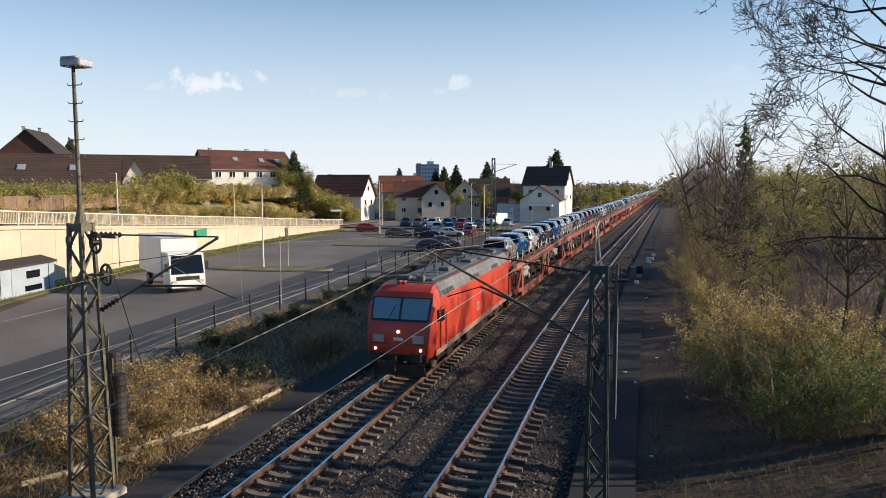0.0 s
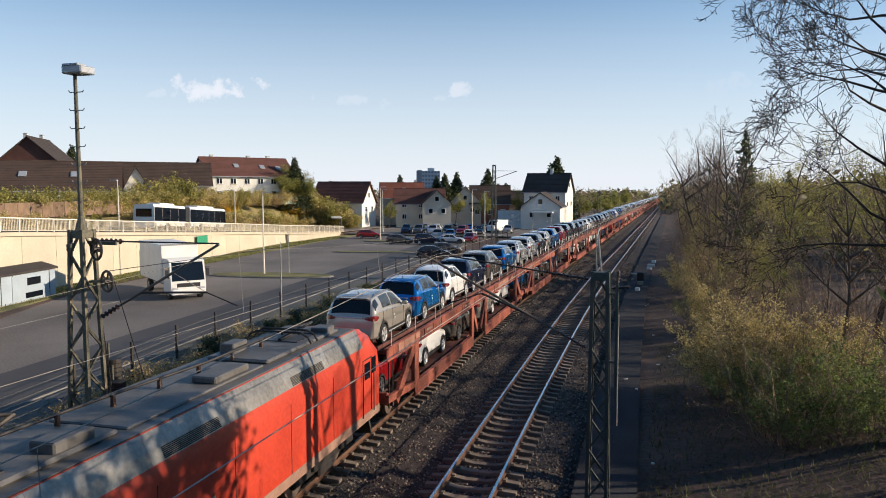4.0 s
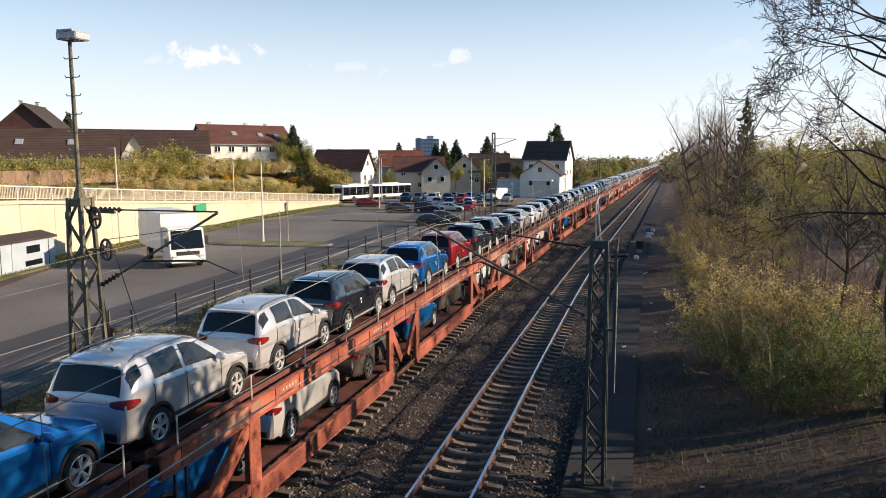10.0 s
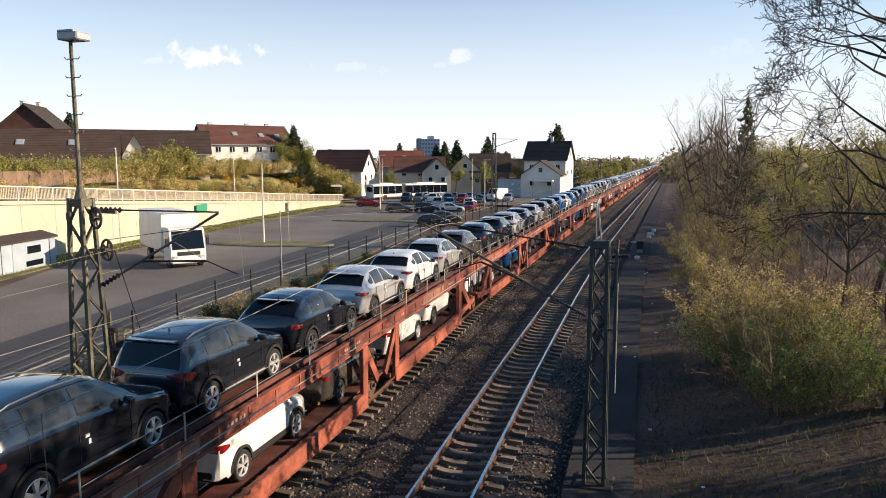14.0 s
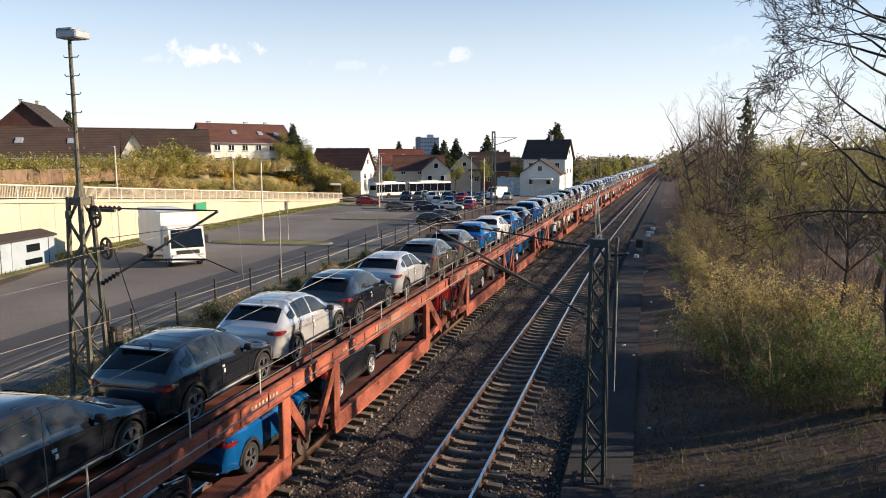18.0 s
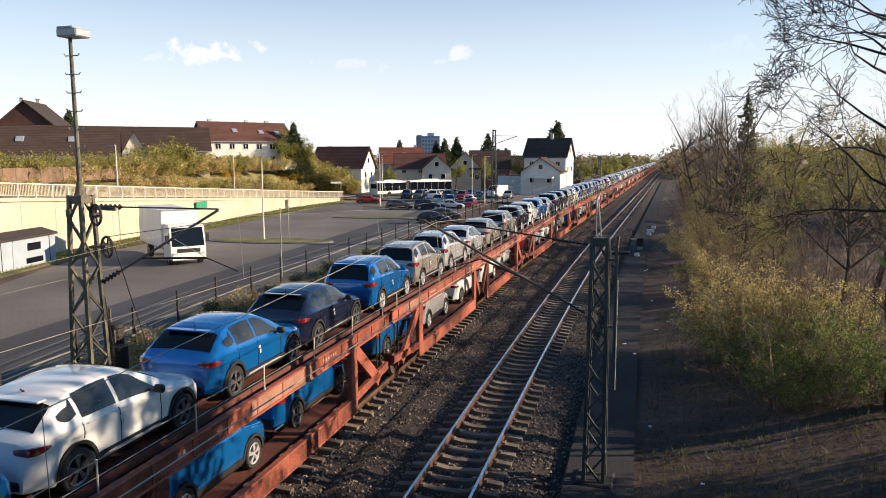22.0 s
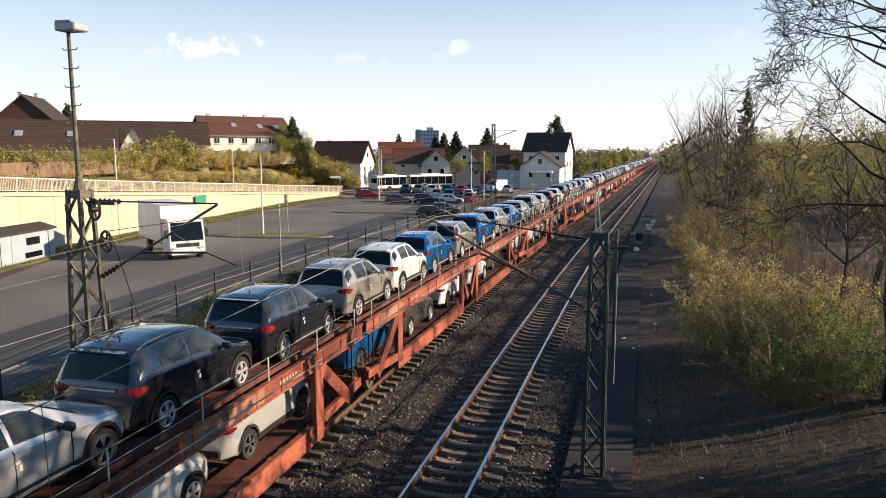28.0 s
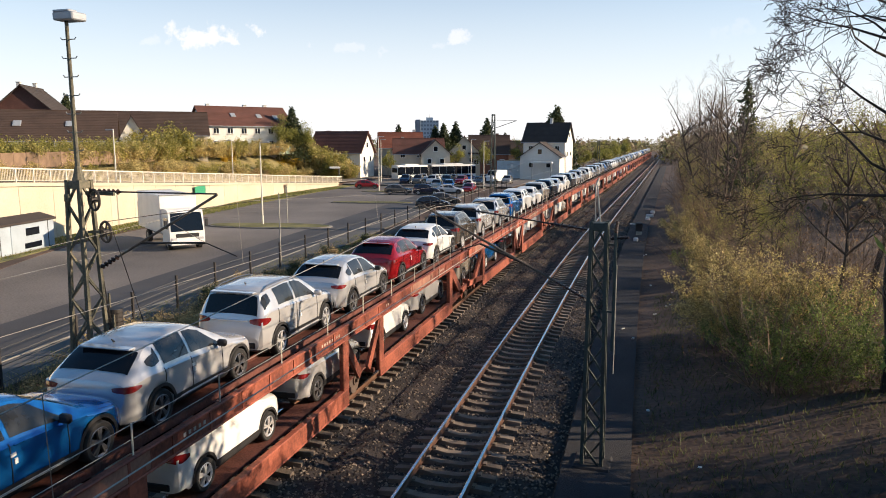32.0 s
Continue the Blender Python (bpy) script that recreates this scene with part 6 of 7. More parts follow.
def rowwin(n, span, z, w=1.1, h=1.25, x0=0.0):
    return [(x0 - span / 2 + span * k / (n - 1), z, w, h) for k in range(n)]


# low brown-roofed rows, the white house, and the gabled house behind
house("low house under a large dark brown tiled roof with roof windows", -80.6, 76.4, 6.4, 40, 19.6, 12.3, 1.93, 5.63, "render_cream", "roof_brown", rowwin(4, 14, 1.0), ((2.0, 1.2, 0.7), (-7, 1.5, 0.8)), skylights=((-4.8, 0.5), (-1.5, 0.5), (4.5, 0.5)))
house("cream house end with a brown tiled roof behind tall shrubs", -80.3, 101.2, 6.4, 38, 13.8, 11.0, 2.8, 6.33, "render_cream", "roof_brown", rowwin(3, 8, 1.4), ((3.4, 1.0, 0.7),))
house("long white two-storey house with brown tiled roof and chimneys", -80.0, 124.0, 6.5, 52, 16.5, 11.0, 4.6, 8.0, "render_white", "roof_maroon", rowwin(6, 13, 3.4, 1.1, 1.2) + rowwin(6, 13, 1.0, 1.1, 1.3), ((-6.0, 0.8, 0.9), (5.2, 0.8, 0.9), (1.0, 0.4, 0.6)), skylights=((-2.4, 0.5), (2.6, 0.45), (5.8, 0.4)))
house("gabled house hung with brown tiles under a dark roof", -101.0, 96.0, 6.4, 120, 11.0, 10.0, 6.0, 10.4, "roof_maroon", "roof_dark", (), ((-3.0, 1.0, 1.4), (3.4, 0.5, 1.2)), gable_win=False)
house("small white gable between the low brown roofs", -76.6, 90.0, 6.4, -49, 6.0, 3.4, 2.2, 5.3, "render_white", "roof_dark", (), (), gable_win=False)
# beyond the car park
house("white house with a wide dark roof and sunlit gable", -66.6, 141.0, 1.6, 4, 11.0, 8.6, 4.4, 8.4, "render_white", "roof_maroon", rowwin(3, 6, 2.6), ((-3.2, 0.6, 0.7),))
house("house with a bright red tiled roof", -60.0, 158.0, 1.6, 24, 9.5, 9.0, 5.2, 8.4, "render_cream", "roof_red", (), ((3.2, 0.5, 0.9),))
house("cream two-gabled house with a dark tiled roof", -53.5, 152.0, 1.0, 22, 10.5, 8.5, 4.6, 7.6, "render_cream", "roof_maroon", rowwin(3, 7, 4.0, 1.0, 1.1) + rowwin(3, 7, 1.6, 1.0, 1.2), ((-3.4, 0.8, 0.8),))
house("cream cross gable of the two-gabled house", -48.8, 149.2, 1.0, 112, 6.5, 6.0, 4.6, 7.3, "render_cream", "roof_brown", (), ())
house("brown brick house with a brown tiled roof", -42.0, 170.0, 0.8, 15, 9.0, 9.0, 4.6, 8.6, "brick", "roof_brown", rowwin(3, 6, 2.4), ((2.0, 0.6, 0.9),))
house("cream gabled house among conifers", -47.5, 168.0, 0.8, 105, 8.0, 7.5, 4.6, 8.4, "render_cream", "roof_brown", (), ())
house("dark timber house behind the parked cars", -36.0, 176.0, 0.6, 20, 11.0, 9.0, 3.6, 7.4, "timber", "roof_dark", (), ((-2.0, 0.6, 0.8),))
house("brown roofed house far along the street", -78.0, 165.0, 1.6, 30, 12.0, 9.0, 4.6, 8.0, "render_white", "roof_brown", (), ())
# the station
house("tall white station house with a steep dark roof", -27.2, 166.5, 0.3, -4, 9.4, 8.6, 7.9, 11.8, "render_white", "roof_dark", rowwin(3, 6, 6.0, 1.0, 1.5) + rowwin(3, 6, 2.6, 1.1, 1.7), ((0.6, 0.0, 1.0),), name="station_house")
house("white gabled station annexe with a dark roof", -25.9, 151.5, 0.2, 92, 9.0, 8.0, 4.9, 7.6, "render_white", "roof_dark", (), (), name="station_annexe")


def station_shelter():
    s = thing("graffiti_wall", "pale blue painted hoarding beside the station", "hoarding", pose(-32.3, 151.0, 0.1))
    part("boards", Geo().box((0, 0, 1.9), (6.4, 0.3, 3.8), 0.03), M["pale_blue"], s)
    rnd = random.Random(2)
    for k in range(16):
        part("paint_patch", Geo().box((rnd.uniform(-2.9, 2.9), -0.155, rnd.uniform(0.5, 3.3)), (rnd.uniform(0.2, 0.9), 0.012, rnd.uniform(0.1, 0.5))), M["white"] if k % 2 else M["sheet_grey"], s)
    part("capping", Geo().box((0, 0, 3.84), (6.5, 0.4, 0.1), 0.02), M["concrete"], s)
    a = thing("canopy", "small pale shelter canopy before the annexe", "canopy", pose(-25.0, 145.5, 0.2))
    part("roof_plate", Geo().box((0, 0, 3.6), (4.2, 1.6, 0.3), 0.04), M["white"], a)
    for x in (-1.9, 1.9):
        part("leg", Geo().tube((x, -0.6, 0), (x, -0.6, 3.5), 0.06, n=8), M["galv"], a)
    b = thing("bus_shelter", "glazed bus shelter with a pale flat roof", "bus shelter", pose(-62.0, 127.6, 0.42, 0, 0, -62))
    part("roof_plate", Geo().box((0, 0, 2.6), (5.5, 2.0, 0.25), 0.04), M["white"], b)
    for x in (-2.6, 0, 2.6):
        part("leg", Geo().tube((x, 0.8, -0.1), (x, 0.8, 2.5), 0.06, n=8), M["galv"], b)
    for x in (-1.3, 1.3):
        part("pane", Geo().box((x, 0.8, 1.3), (2.4, 0.04, 2.0)), M["glass"], b)


M["pale_blue"] = mat("pale_blue_paint", (0.42, 0.50, 0.55), 0.7, vary=0.2, scale=0.8, fine=8)


def tower_block():
    t = thing("tower_block", "distant blue-grey high-rise block with a roof plant room", "tower block", pose(-171, 505, 0, 0, 0, 18))
    part("slab", Geo().box((0, 0, 10.8), (17, 12, 23.6), 0.1), M["tower_wall"], t)
    part("stair_core", Geo().box((-6.2, -6.2, 11.0), (3.4, 1.0, 24.4), 0.1), M["tower_dark"], t)
    part("plant_room", Geo().box((2.0, 0, 23.6), (5, 5, 2.4), 0.1), M["tower_wall"], t)
    part("antenna", Geo().tube((2, 0, 24.6), (2, 0, 27.2), 0.2, 0.08, 6), M["galv"], t)
    for k in range(8):
        for j in range(6):
            part("window", Geo().box((-3.6 + j * 2.2, -6.02, 2.6 + k * 2.75), (1.5, 0.1, 1.4)), M["tower_dark"], t)


# the haze of distance is mixed into both bluish tower colours
M["tower_wall"] = mat("hazy_tower_render", (0.33, 0.40, 0.47), 0.9, vary=0.1, scale=0.2, fine=2)
M["tower_dark"] = mat("dark_tower_core", (0.16, 0.20, 0.25), 0.9, vary=0.1, scale=0.2, fine=2)
station_shelter()
tower_block()


def kiosk():
    k = thing("service_hut", "grey sheet metal service hut against the ramp wall", "hut", pose(-45.5, 38.4, 0.0, 0, 0, 12))
    part("body", Geo().box((0, 0, 1.05), (2.4, 11.5, 2.2), 0.03), M["hut"], k)
    part("roof", Geo().prism([(-1.35, 2.1), (1.35, 2.1), (1.35, 2.24), (0, 2.62), (-1.35, 2.34)], -5.9, 5.9, 1), M["roof_dark"], k, "dark shallow roof")
    for y, ww, z, hh in ((3.2, 1.5, 1.45, 0.55), (3.2, 1.9, 0.45, 0.4), (-2.0, 1.2, 1.4, 0.6)):
        part("window", Geo().box((1.21, y, z), (0.05, ww, hh), 0.01), M["glass"], k, "small dark window")
    for y in (-4.2, -0.3, 0.9, 5.0):
        part("seam", Geo().box((1.205, y, 1.1), (0.03, 0.06, 2.1)), M["steel_dark"], k)
    part("door", Geo().box((1.215, 1.3, 1.0), (0.05, 0.95, 1.95), 0.01), M["hut"], k)
    # plain green board close to the wall
    s = thing("green_sign_panel", "plain green panel on the ramp wall", "sign", pose(-52.9, 73.0, 2.35, 0, 0, 9))
    part("board", Geo().box((0, 0, 0), (0.08, 2.6, 0.9), 0.02), M["green_sign"], s)
    part("bracket", Geo().box((-0.2, 0, 0), (0.4, 0.1, 0.1)), M["galv"], s)


kiosk()


# garden walls, sheds and fences along the bank
def garden_fence(x0, y0, x1, y1, h, material, label, z):
    f = thing("garden_fence", label, "fence", group="garden fences")
    n = max(2, int(math.hypot(x1 - x0, y1 - y0) / 1.8))
    for k in range(n):
        a, b = k / n, (k + 1) / n
        p, q = (x0 + (x1 - x0) * a, y0 + (y1 - y0) * a), (x0 + (x1 - x0) * b, y0 + (y1 - y0) * b)
        part("board_panel", Geo().bar((p[0], p[1], z + h / 2), (q[0] - (q[0] - p[0]) * 0.04, q[1] - (q[1] - p[1]) * 0.04, z + h / 2), 0.06, h), M[material], f)
        part("post", Geo().box((p[0], p[1], z + h / 2), (0.1, 0.1, h + 0.16), 0.01), M["timber"], f)


garden_fence(-59.6, 46.5, -67.8, 85.0, 1.6, "timber", "weathered brown garden fence on the bank", 5.3)
garden_fence(-57.8, 38.0, -59.4, 45.8, 1.8, "sheet_grey", "grey sheet garden fence on the bank", 5.4)
garden_fence(-74.5, 112.0, -71.5, 118.0, 1.5, "timber", "low brown garden fence before the white house", 5.6)
garden_fence(-71.3, 118.5, -69.0, 125.0, 1.5, "sheet_green", "pale green garden fence before the white house", 5.6)


# ---- vehicles in the car park and on the ramp ----
def build_truck():
    t = thing("box_truck", "white box truck parked in the car park", "truck", pose(-34.2, 45.4, 0.0, 0, 0, -127))
    t.scale = (1.13, 1.13, 1.13)
    # front at local +y = 0, body runs to -y
    g = Geo().prism([(0.0, 0.42), (0.06, 0.9), (0.02, 1.2), (-0.25, 2.5), (-0.5, 2.66), (-1.75, 2.66), (-1.75, 0.42)], -1.13, 1.13, 0)
    cab = part("cab", g, M["white"], t, "white truck cab", smooth=20)
    part("windscreen", Geo().add([(-1.05, 0.03, 1.26), (1.05, 0.03, 1.26), (1.0, -0.235, 2.46), (-1.0, -0.235, 2.46)], [(0, 1, 2, 3)]), M["glass"], cab, "dark windscreen")
    part("grille", Geo().box((0, 0.05, 0.98), (1.5, 0.06, 0.26), 0.02), M["black"], cab, "black grille")
    part("bumper", Geo().box((0, 0.05, 0.52), (2.2, 0.2, 0.34), 0.04), M["white"], cab)
    part("plate", Geo().box((0, 0.16, 0.5), (0.5, 0.01, 0.1)), M["lamp_clear"], cab)
    for s in (-1, 1):
        part("headlamp", Geo().box((s * 0.86, 0.07, 0.74), (0.36, 0.08, 0.22), 0.03), M["lamp_clear"], cab)
        part("mirror", Geo().box((s * 1.32, -0.15, 1.75), (0.2, 0.1, 0.5), 0.03).bar((s * 1.1, -0.3, 2.0), (s * 1.3, -0.15, 1.95), 0.03, 0.03), M["black"], cab)
        part("side_window", Geo().box((s * 1.135, -0.85, 1.75), (0.02, 0.9, 0.7), 0.005), M["glass"], cab)
    part("cargo_box", Geo().box((0, -4.8, 2.25), (2.45, 5.9, 2.55), 0.04), M["white"], t, "white cargo box")
    part("box_frame", Geo().box((0, -1.84, 3.52), (2.49, 0.05, 0.08)).box((0, -7.74, 3.52), (2.49, 0.05, 0.08)), M["galv"], t)
    part("tail_lift", Geo().box((0, -7.95, 1.9), (2.4, 0.1, 1.8), 0.02), M["sheet_grey"], t)
    part("chassis", Geo().box((0, -4.2, 0.72), (0.9, 7.2, 0.3), 0.03), M["steel_dark"], t)
    for y in (-0.85, -5.9):
        for s in (-1, 1):
            w = part("wheel", Geo().tube((s * 0.85, y, 0.45), (s * 1.1, y, 0.45), 0.45, n=20), M["rubber"], t, smooth=40)
            part("hub", Geo().tube((s * 1.09, y, 0.45), (s * 1.12, y, 0.45), 0.25, 0.2, 14), M["galv"], w)


def parked(kind, color, x, y, turn, label, z=0.0):
    c = thin_copy(car_template(kind, color), SMALL, False)
    c.matrix_basis = pose(x, y, z, 0, 0, turn)
    tagged(c, label, "car", "parked cars")
    return c


def build_parked():
    parked("s", "red", -50.7, 114.0, -70, "red hatchback parked near the end of the ramp wall")
    parked("s", "charcoal", -41.0, 103.4, -75, "dark grey car parked in the car park")
    parked("e", "navy", -36.6, 104.0, -75, "dark blue car parked in the car park")
    parked("s", "silver", -33.6, 106.2, -75, "silver car parked in the car park")
    parked("s", "black", -28.6, 82.6, -72, "glossy black car parked beside the railway fence")
    parked("s", "charcoal", -28.9, 88.4, -72, "dark grey car parked beside the railway fence")
    rnd = random.Random(6)
    spots = [(x, y) for y, xs in ((118.5, (-38.5, -35.7, -32.9)), (127.5, (-47.5, -44.6, -41.8, -38.9, -36.0, -33.0)), (133.0, (-45.9, -42.9, -39.8, -36.9, -33.8, -29.0)), (112.0, (-30.6, -28.0))) for x in xs]
    for (x, y), ((kind, color), car) in zip(spots, CARS.items()):
        car.matrix_basis = pose(x + rnd.uniform(-0.3, 0.3), y + rnd.uniform(-0.5, 0.5), 0.0 if y < 121 else 0.3, 0, 0, rnd.choice((8, 188)) + rnd.uniform(-5, 5))
        tagged(car, f"{WORDS[color]} car parked in a row before the houses", "car", "parked cars")
    v = thing("delivery_van", "white panel van parked before the station", "van", pose(-31.8, 134.5, 0.3, 0, 0, 160))
    part("body", Geo().prism([(-2.4, 0.35), (-2.45, 2.2), (-2.2, 2.3), (1.0, 2.3), (1.7, 1.35), (2.4, 1.15), (2.5, 0.35)], -0.95, 0.95, 0), M["white"], v, smooth=20)
    part("windscreen", Geo().add([(-0.85, 1.1, 2.2), (0.85, 1.1, 2.2), (0.85, 1.72, 1.38), (-0.85, 1.72, 1.38)], [(0, 1, 2, 3)]), M["glass"], v)
    for y in (-1.5, 1.6):
        for s in (-1, 1):
            part("wheel", Geo().tube((s * 0.7, y, 0.34), (s * 0.97, y, 0.34), 0.34, n=16), M["rubber"], v)


BUS_WAY = [(-31.0, -40.0), (-43.2, 0.0), (-50.6, 35.0), (-55.2, 60.0), (-59.4, 86.0), (-61.0, 100.0), (-60.6, 110.0), (-59.2, 118.0), (-57.0, 126.0), (-54.0, 132.5), (-51.0, 137.0), (-48.0, 140.5), (-45.0, 143.3), (-38.0, 148.0)]


def bus_at(d):
    """Place and heading on the bus's way, d metres from its start."""
    for (x0, y0), (x1, y1) in zip(BUS_WAY, BUS_WAY[1:]):
        ln = math.hypot(x1 - x0, y1 - y0)
        if d <= ln or (x1, y1) == BUS_WAY[-1]:
            f = d / ln
            return x0 + (x1 - x0) * f, y0 + (y1 - y0) * f
        d -= ln


def bus_half(parent, name, ln, lab):
    g = Geo()
    prof = [(-1.22, 0.35), (-1.27, 0.8), (-1.27, 2.5), (-1.1, 2.95), (1.1, 2.95), (1.27, 2.5), (1.27, 0.8), (1.22, 0.35)]
    half = part(name, Geo().prism(prof, -ln / 2, ln / 2, 1), M["white"], parent, lab, smooth=30)
    for s in (-1, 1):
        n = int(ln / 1.5)
        for k in range(n):
            y = -ln / 2 + (k + 0.5) * ln / n
            part("window", Geo().box((s * 1.275, y, 1.86), (0.03, ln / n - 0.05, 1.55), 0.01), M["glass"], half, "dark side window")
        part("skirt_band", Geo().box((s * 1.275, 0, 0.45), (0.03, ln - 0.3, 0.2)), M["steel_dark"], half)
        for y in ((ln * 0.26, -ln * 0.22) if ln > 8 else (-ln * 0.1,)):
            part("wheel", Geo().tube((s * 1.0, y, 0.48), (s * 1.29, y, 0.48), 0.48, n=18), M["rubber"], half)
    part("roof_unit", Geo().box((0, 0, 3.05), (1.7, ln * 0.45, 0.25), 0.06), M["white"], half)
    return half


def build_bus():
    b = thing("articulated_bus", "white articulated city bus with dark windows on the ramp road", "bus")
    f = bus_half(b, "front_section", 9.6, "white front section")
    f.matrix_basis = pose(0, 5.4, 0)
    part("windscreen", Geo().box((0, 4.82, 1.85), (2.2, 0.05, 1.6), 0.02), M["glass"], f)
    part("destination_box", Geo().box((0, 4.83, 2.75), (1.8, 0.05, 0.25), 0.02), M["black"], f)
    part("bellows", Geo().box((0, 0, 1.65), (2.3, 1.3, 2.4), 0.1), M["black"], b, "black folding bellows")
    r = bus_half(b, "rear_section", 7.0, "white rear section")
    r.matrix_basis = pose(0, -4.1, 0)
    part("rear_window", Geo().box((0, -3.52, 2.0), (1.9, 0.05, 0.9), 0.02), M["glass"], r)
    return b, r


build_truck()
build_parked()
BUS, BUS_REAR = build_bus()
# seconds, metres along its way
BUS_RUN = [(0, 58.0), (1.0, 73.5), (2.1, 90.0), (3.5, 111.0), (5.0, 131.0), (6.0, 143.0), (7.0, 153.2), (8.0, 161.7), (9.0, 168.4), (10.0, 172.6), (11.0, 175.7), (13, 179.6), (14.5, 181.4), (17, 182.0), (26, 182.0), (29, 183.0), (30.5, 185.0), (32, 187.5)]


def bus_level(y):
    return wall_top(y) + 0.13 if y < 118 else max(0.31, wall_top(118) + 0.13 - (y - 118) * 0.05)


def bus_rows():
    rows, bends = [], []
    for t, d in BUS_RUN:
        x, y = bus_at(d)
        xf, yf = bus_at(d + 8)
        xb, yb = bus_at(d - 7)
        hf, hb = math.degrees(math.atan2(-(xf - x), yf - y)), math.degrees(math.atan2(-(x - xb), y - yb))
        tilt = math.degrees(math.atan2(bus_level(yf) - bus_level(y), 8))
        rows.append((t, pose(x, y, bus_level(y), tilt, 0, hf)))
        a = radians(hb - hf)
        bends.append((t, pose(4.1 * math.sin(a), -4.1 * math.cos(a), 0, 0, 0, hb - hf)))
    return rows, bends


# islands and bay lines
def build_islands():
    for cx, cy, a, b, turn in ((-36.4, 60.6, 6.2, 2.0, 10), (-43.5, 108.0, 4.0, 1.3, 12), (-37.5, 88.0, 5.5, 1.2, 12)):
        i = thing("traffic_island", "kerbed traffic island with thin grass", "traffic island", pose(cx, cy, 0, 0, 0, turn), kind="structure")
        n = 24
        ring = [(a * math.cos(2 * math.pi * k / n), b * math.sin(2 * math.pi * k / n)) for k in range(n)]
        part("kerb_ring", Geo().prism(ring, -0.05, 0.11, 2), M["kerb"], i)
        part("turf_top", Geo().prism([(x * 0.95, y * 0.88) for x, y in ring], -0.05, 0.14, 2), M["turf"], i)
    m = thing("bay_lines", "faded white parking bay lines on asphalt", "road marking", kind="structure")
    for k in range(11):
        y = 58 + k * 2.8
        part("line", Geo().box((-41.5 - (y - 40) * 0.16, y, 0.008), (4.8, 0.11, 0.008), 0, Euler((0, 0, radians(8))).to_matrix()), M["marking"], m)
    for off in (8.6, 14.0):
        part("line", Geo().bar((road_left(22) - off, 22, 0.009), (road_left(48) - off, 48, 0.009), 0.12, 0.008), M["marking"], m)
    for x0, y0, x1, y1 in ((-45, 88, -31, 97), (-46.5, 96, -30.5, 108)):
        part("line", Geo().bar((x0, y0, 0.01), (x1, y1, 0.01), 0.12, 0.008), M["marking"], m)


build_islands()


# ---- plants ----
def grow(rng, start, way, length, radius, depth, segs, tips, wander=0.25, rise=0.08, fork=3, shrink=0.66, angle=0.7):
    """One limb and all that branches from it, as tapered pieces."""
    n = 2 if depth == 0 else 3 if depth == 1 else 4
    p, d = np.array(start, float), np.array(way, float)
    step = length / n
    for k in range(n):
        d = d + rng.normal(0, wander, 3) * 0.5
        d[2] += rise
        d /= np.linalg.norm(d)
        q = p + d * step
        r0, r1 = radius * (1 - 0.75 * k / n), radius * (1 - 0.75 * (k + 1) / n)
        segs.append((p, q, r0, r1))
        if depth == 0:
            tips.append(q)
        elif k >= 1 or depth < 3:
            for _ in range(1 if k < n - 1 else fork):
                side = rng.normal(0, 1, 3)
                side -= d * side.dot(d)
                side /= np.linalg.norm(side) + 1e-9
                a = angle * rng.uniform(0.6, 1.25)
                w = d * math.cos(a) + side * math.sin(a)
                grow(rng, q, w, length * shrink * rng.uniform(0.6, 1.05) * (1 - 0.35 * k / n), max(r1 * 0.62, 0.006), depth - 1, segs, tips, wander, rise, fork, shrink, angle)
        p = q


def limbs_mesh(name, segs, material, thick=0.0, sides=4):
    p0, p1 = np.array([s[0] for s in segs]), np.array([s[1] for s in segs])
    r0, r1 = np.array([s[2] for s in segs]), np.array([s[3] for s in segs])
    d = p1 - p0
    d /= np.linalg.norm(d, axis=1)[:, None] + 1e-9
    ref = np.where(np.abs(d[:, 2:3]) < 0.9, np.array([[0, 0, 1.0]]), np.array([[1.0, 0, 0]]))
    a = np.cross(d, ref)
    a /= np.linalg.norm(a, axis=1)[:, None]
    b = np.cross(d, a)
    ang = np.arange(sides) * 2 * math.pi / sides
    ring = a[:, None] * np.cos(ang)[None, :, None] + b[:, None] * np.sin(ang)[None, :, None]
    v = np.concatenate([p0[:, None] + ring * r0[:, None, None], p1[:, None] + ring * r1[:, None, None]], 1)
    i = np.arange(sides)
    f = np.stack([i, (i + 1) % sides, (i + 1) % sides + sides, i + sides], 1)
    faces = (f[None] + (np.arange(len(segs)) * 2 * sides)[:, None, None]).reshape(-1, 4)
    return raw(name, v.reshape(-1, 3).tolist(), faces.tolist(), material)


def leaves_mesh(name, rng, centers, n, spread, size, material, flat=0.0):
    c = np.array(centers)[rng.integers(0, len(centers), n)] + rng.normal(0, spread, (n, 3))
    s = size * rng.uniform(0.6, 1.4, (n, 1))
    a = rng.normal(0, 1, (n, 3))
    a[:, 2] *= 1 - flat
    a /= np.linalg.norm(a, axis=1)[:, None]
    b = np.cross(a, rng.normal(0, 1, (n, 3)))
    b /= np.linalg.norm(b, axis=1)[:, None] + 1e-9
    v = np.stack([c - a * s, c + b * s * 0.5, c + a * s, c - b * s * 0.5], 1).reshape(-1, 3)
    return raw(name, v.tolist(), np.arange(4 * n).reshape(n, 4).tolist(), material)


def tree(label, seed, h, depth, leaf, n_leaf, size, trunk_r, spread=0.12, fork=2, lean=(0, 0), rise=0.10, angle=0.75, shrink=0.62, name="tree", first=0.3):
    rng = np.random.default_rng(seed)
    t = thing(name, label, "tree", group="trees of the wood edge")
    segs, tips = [], []
    n = 7
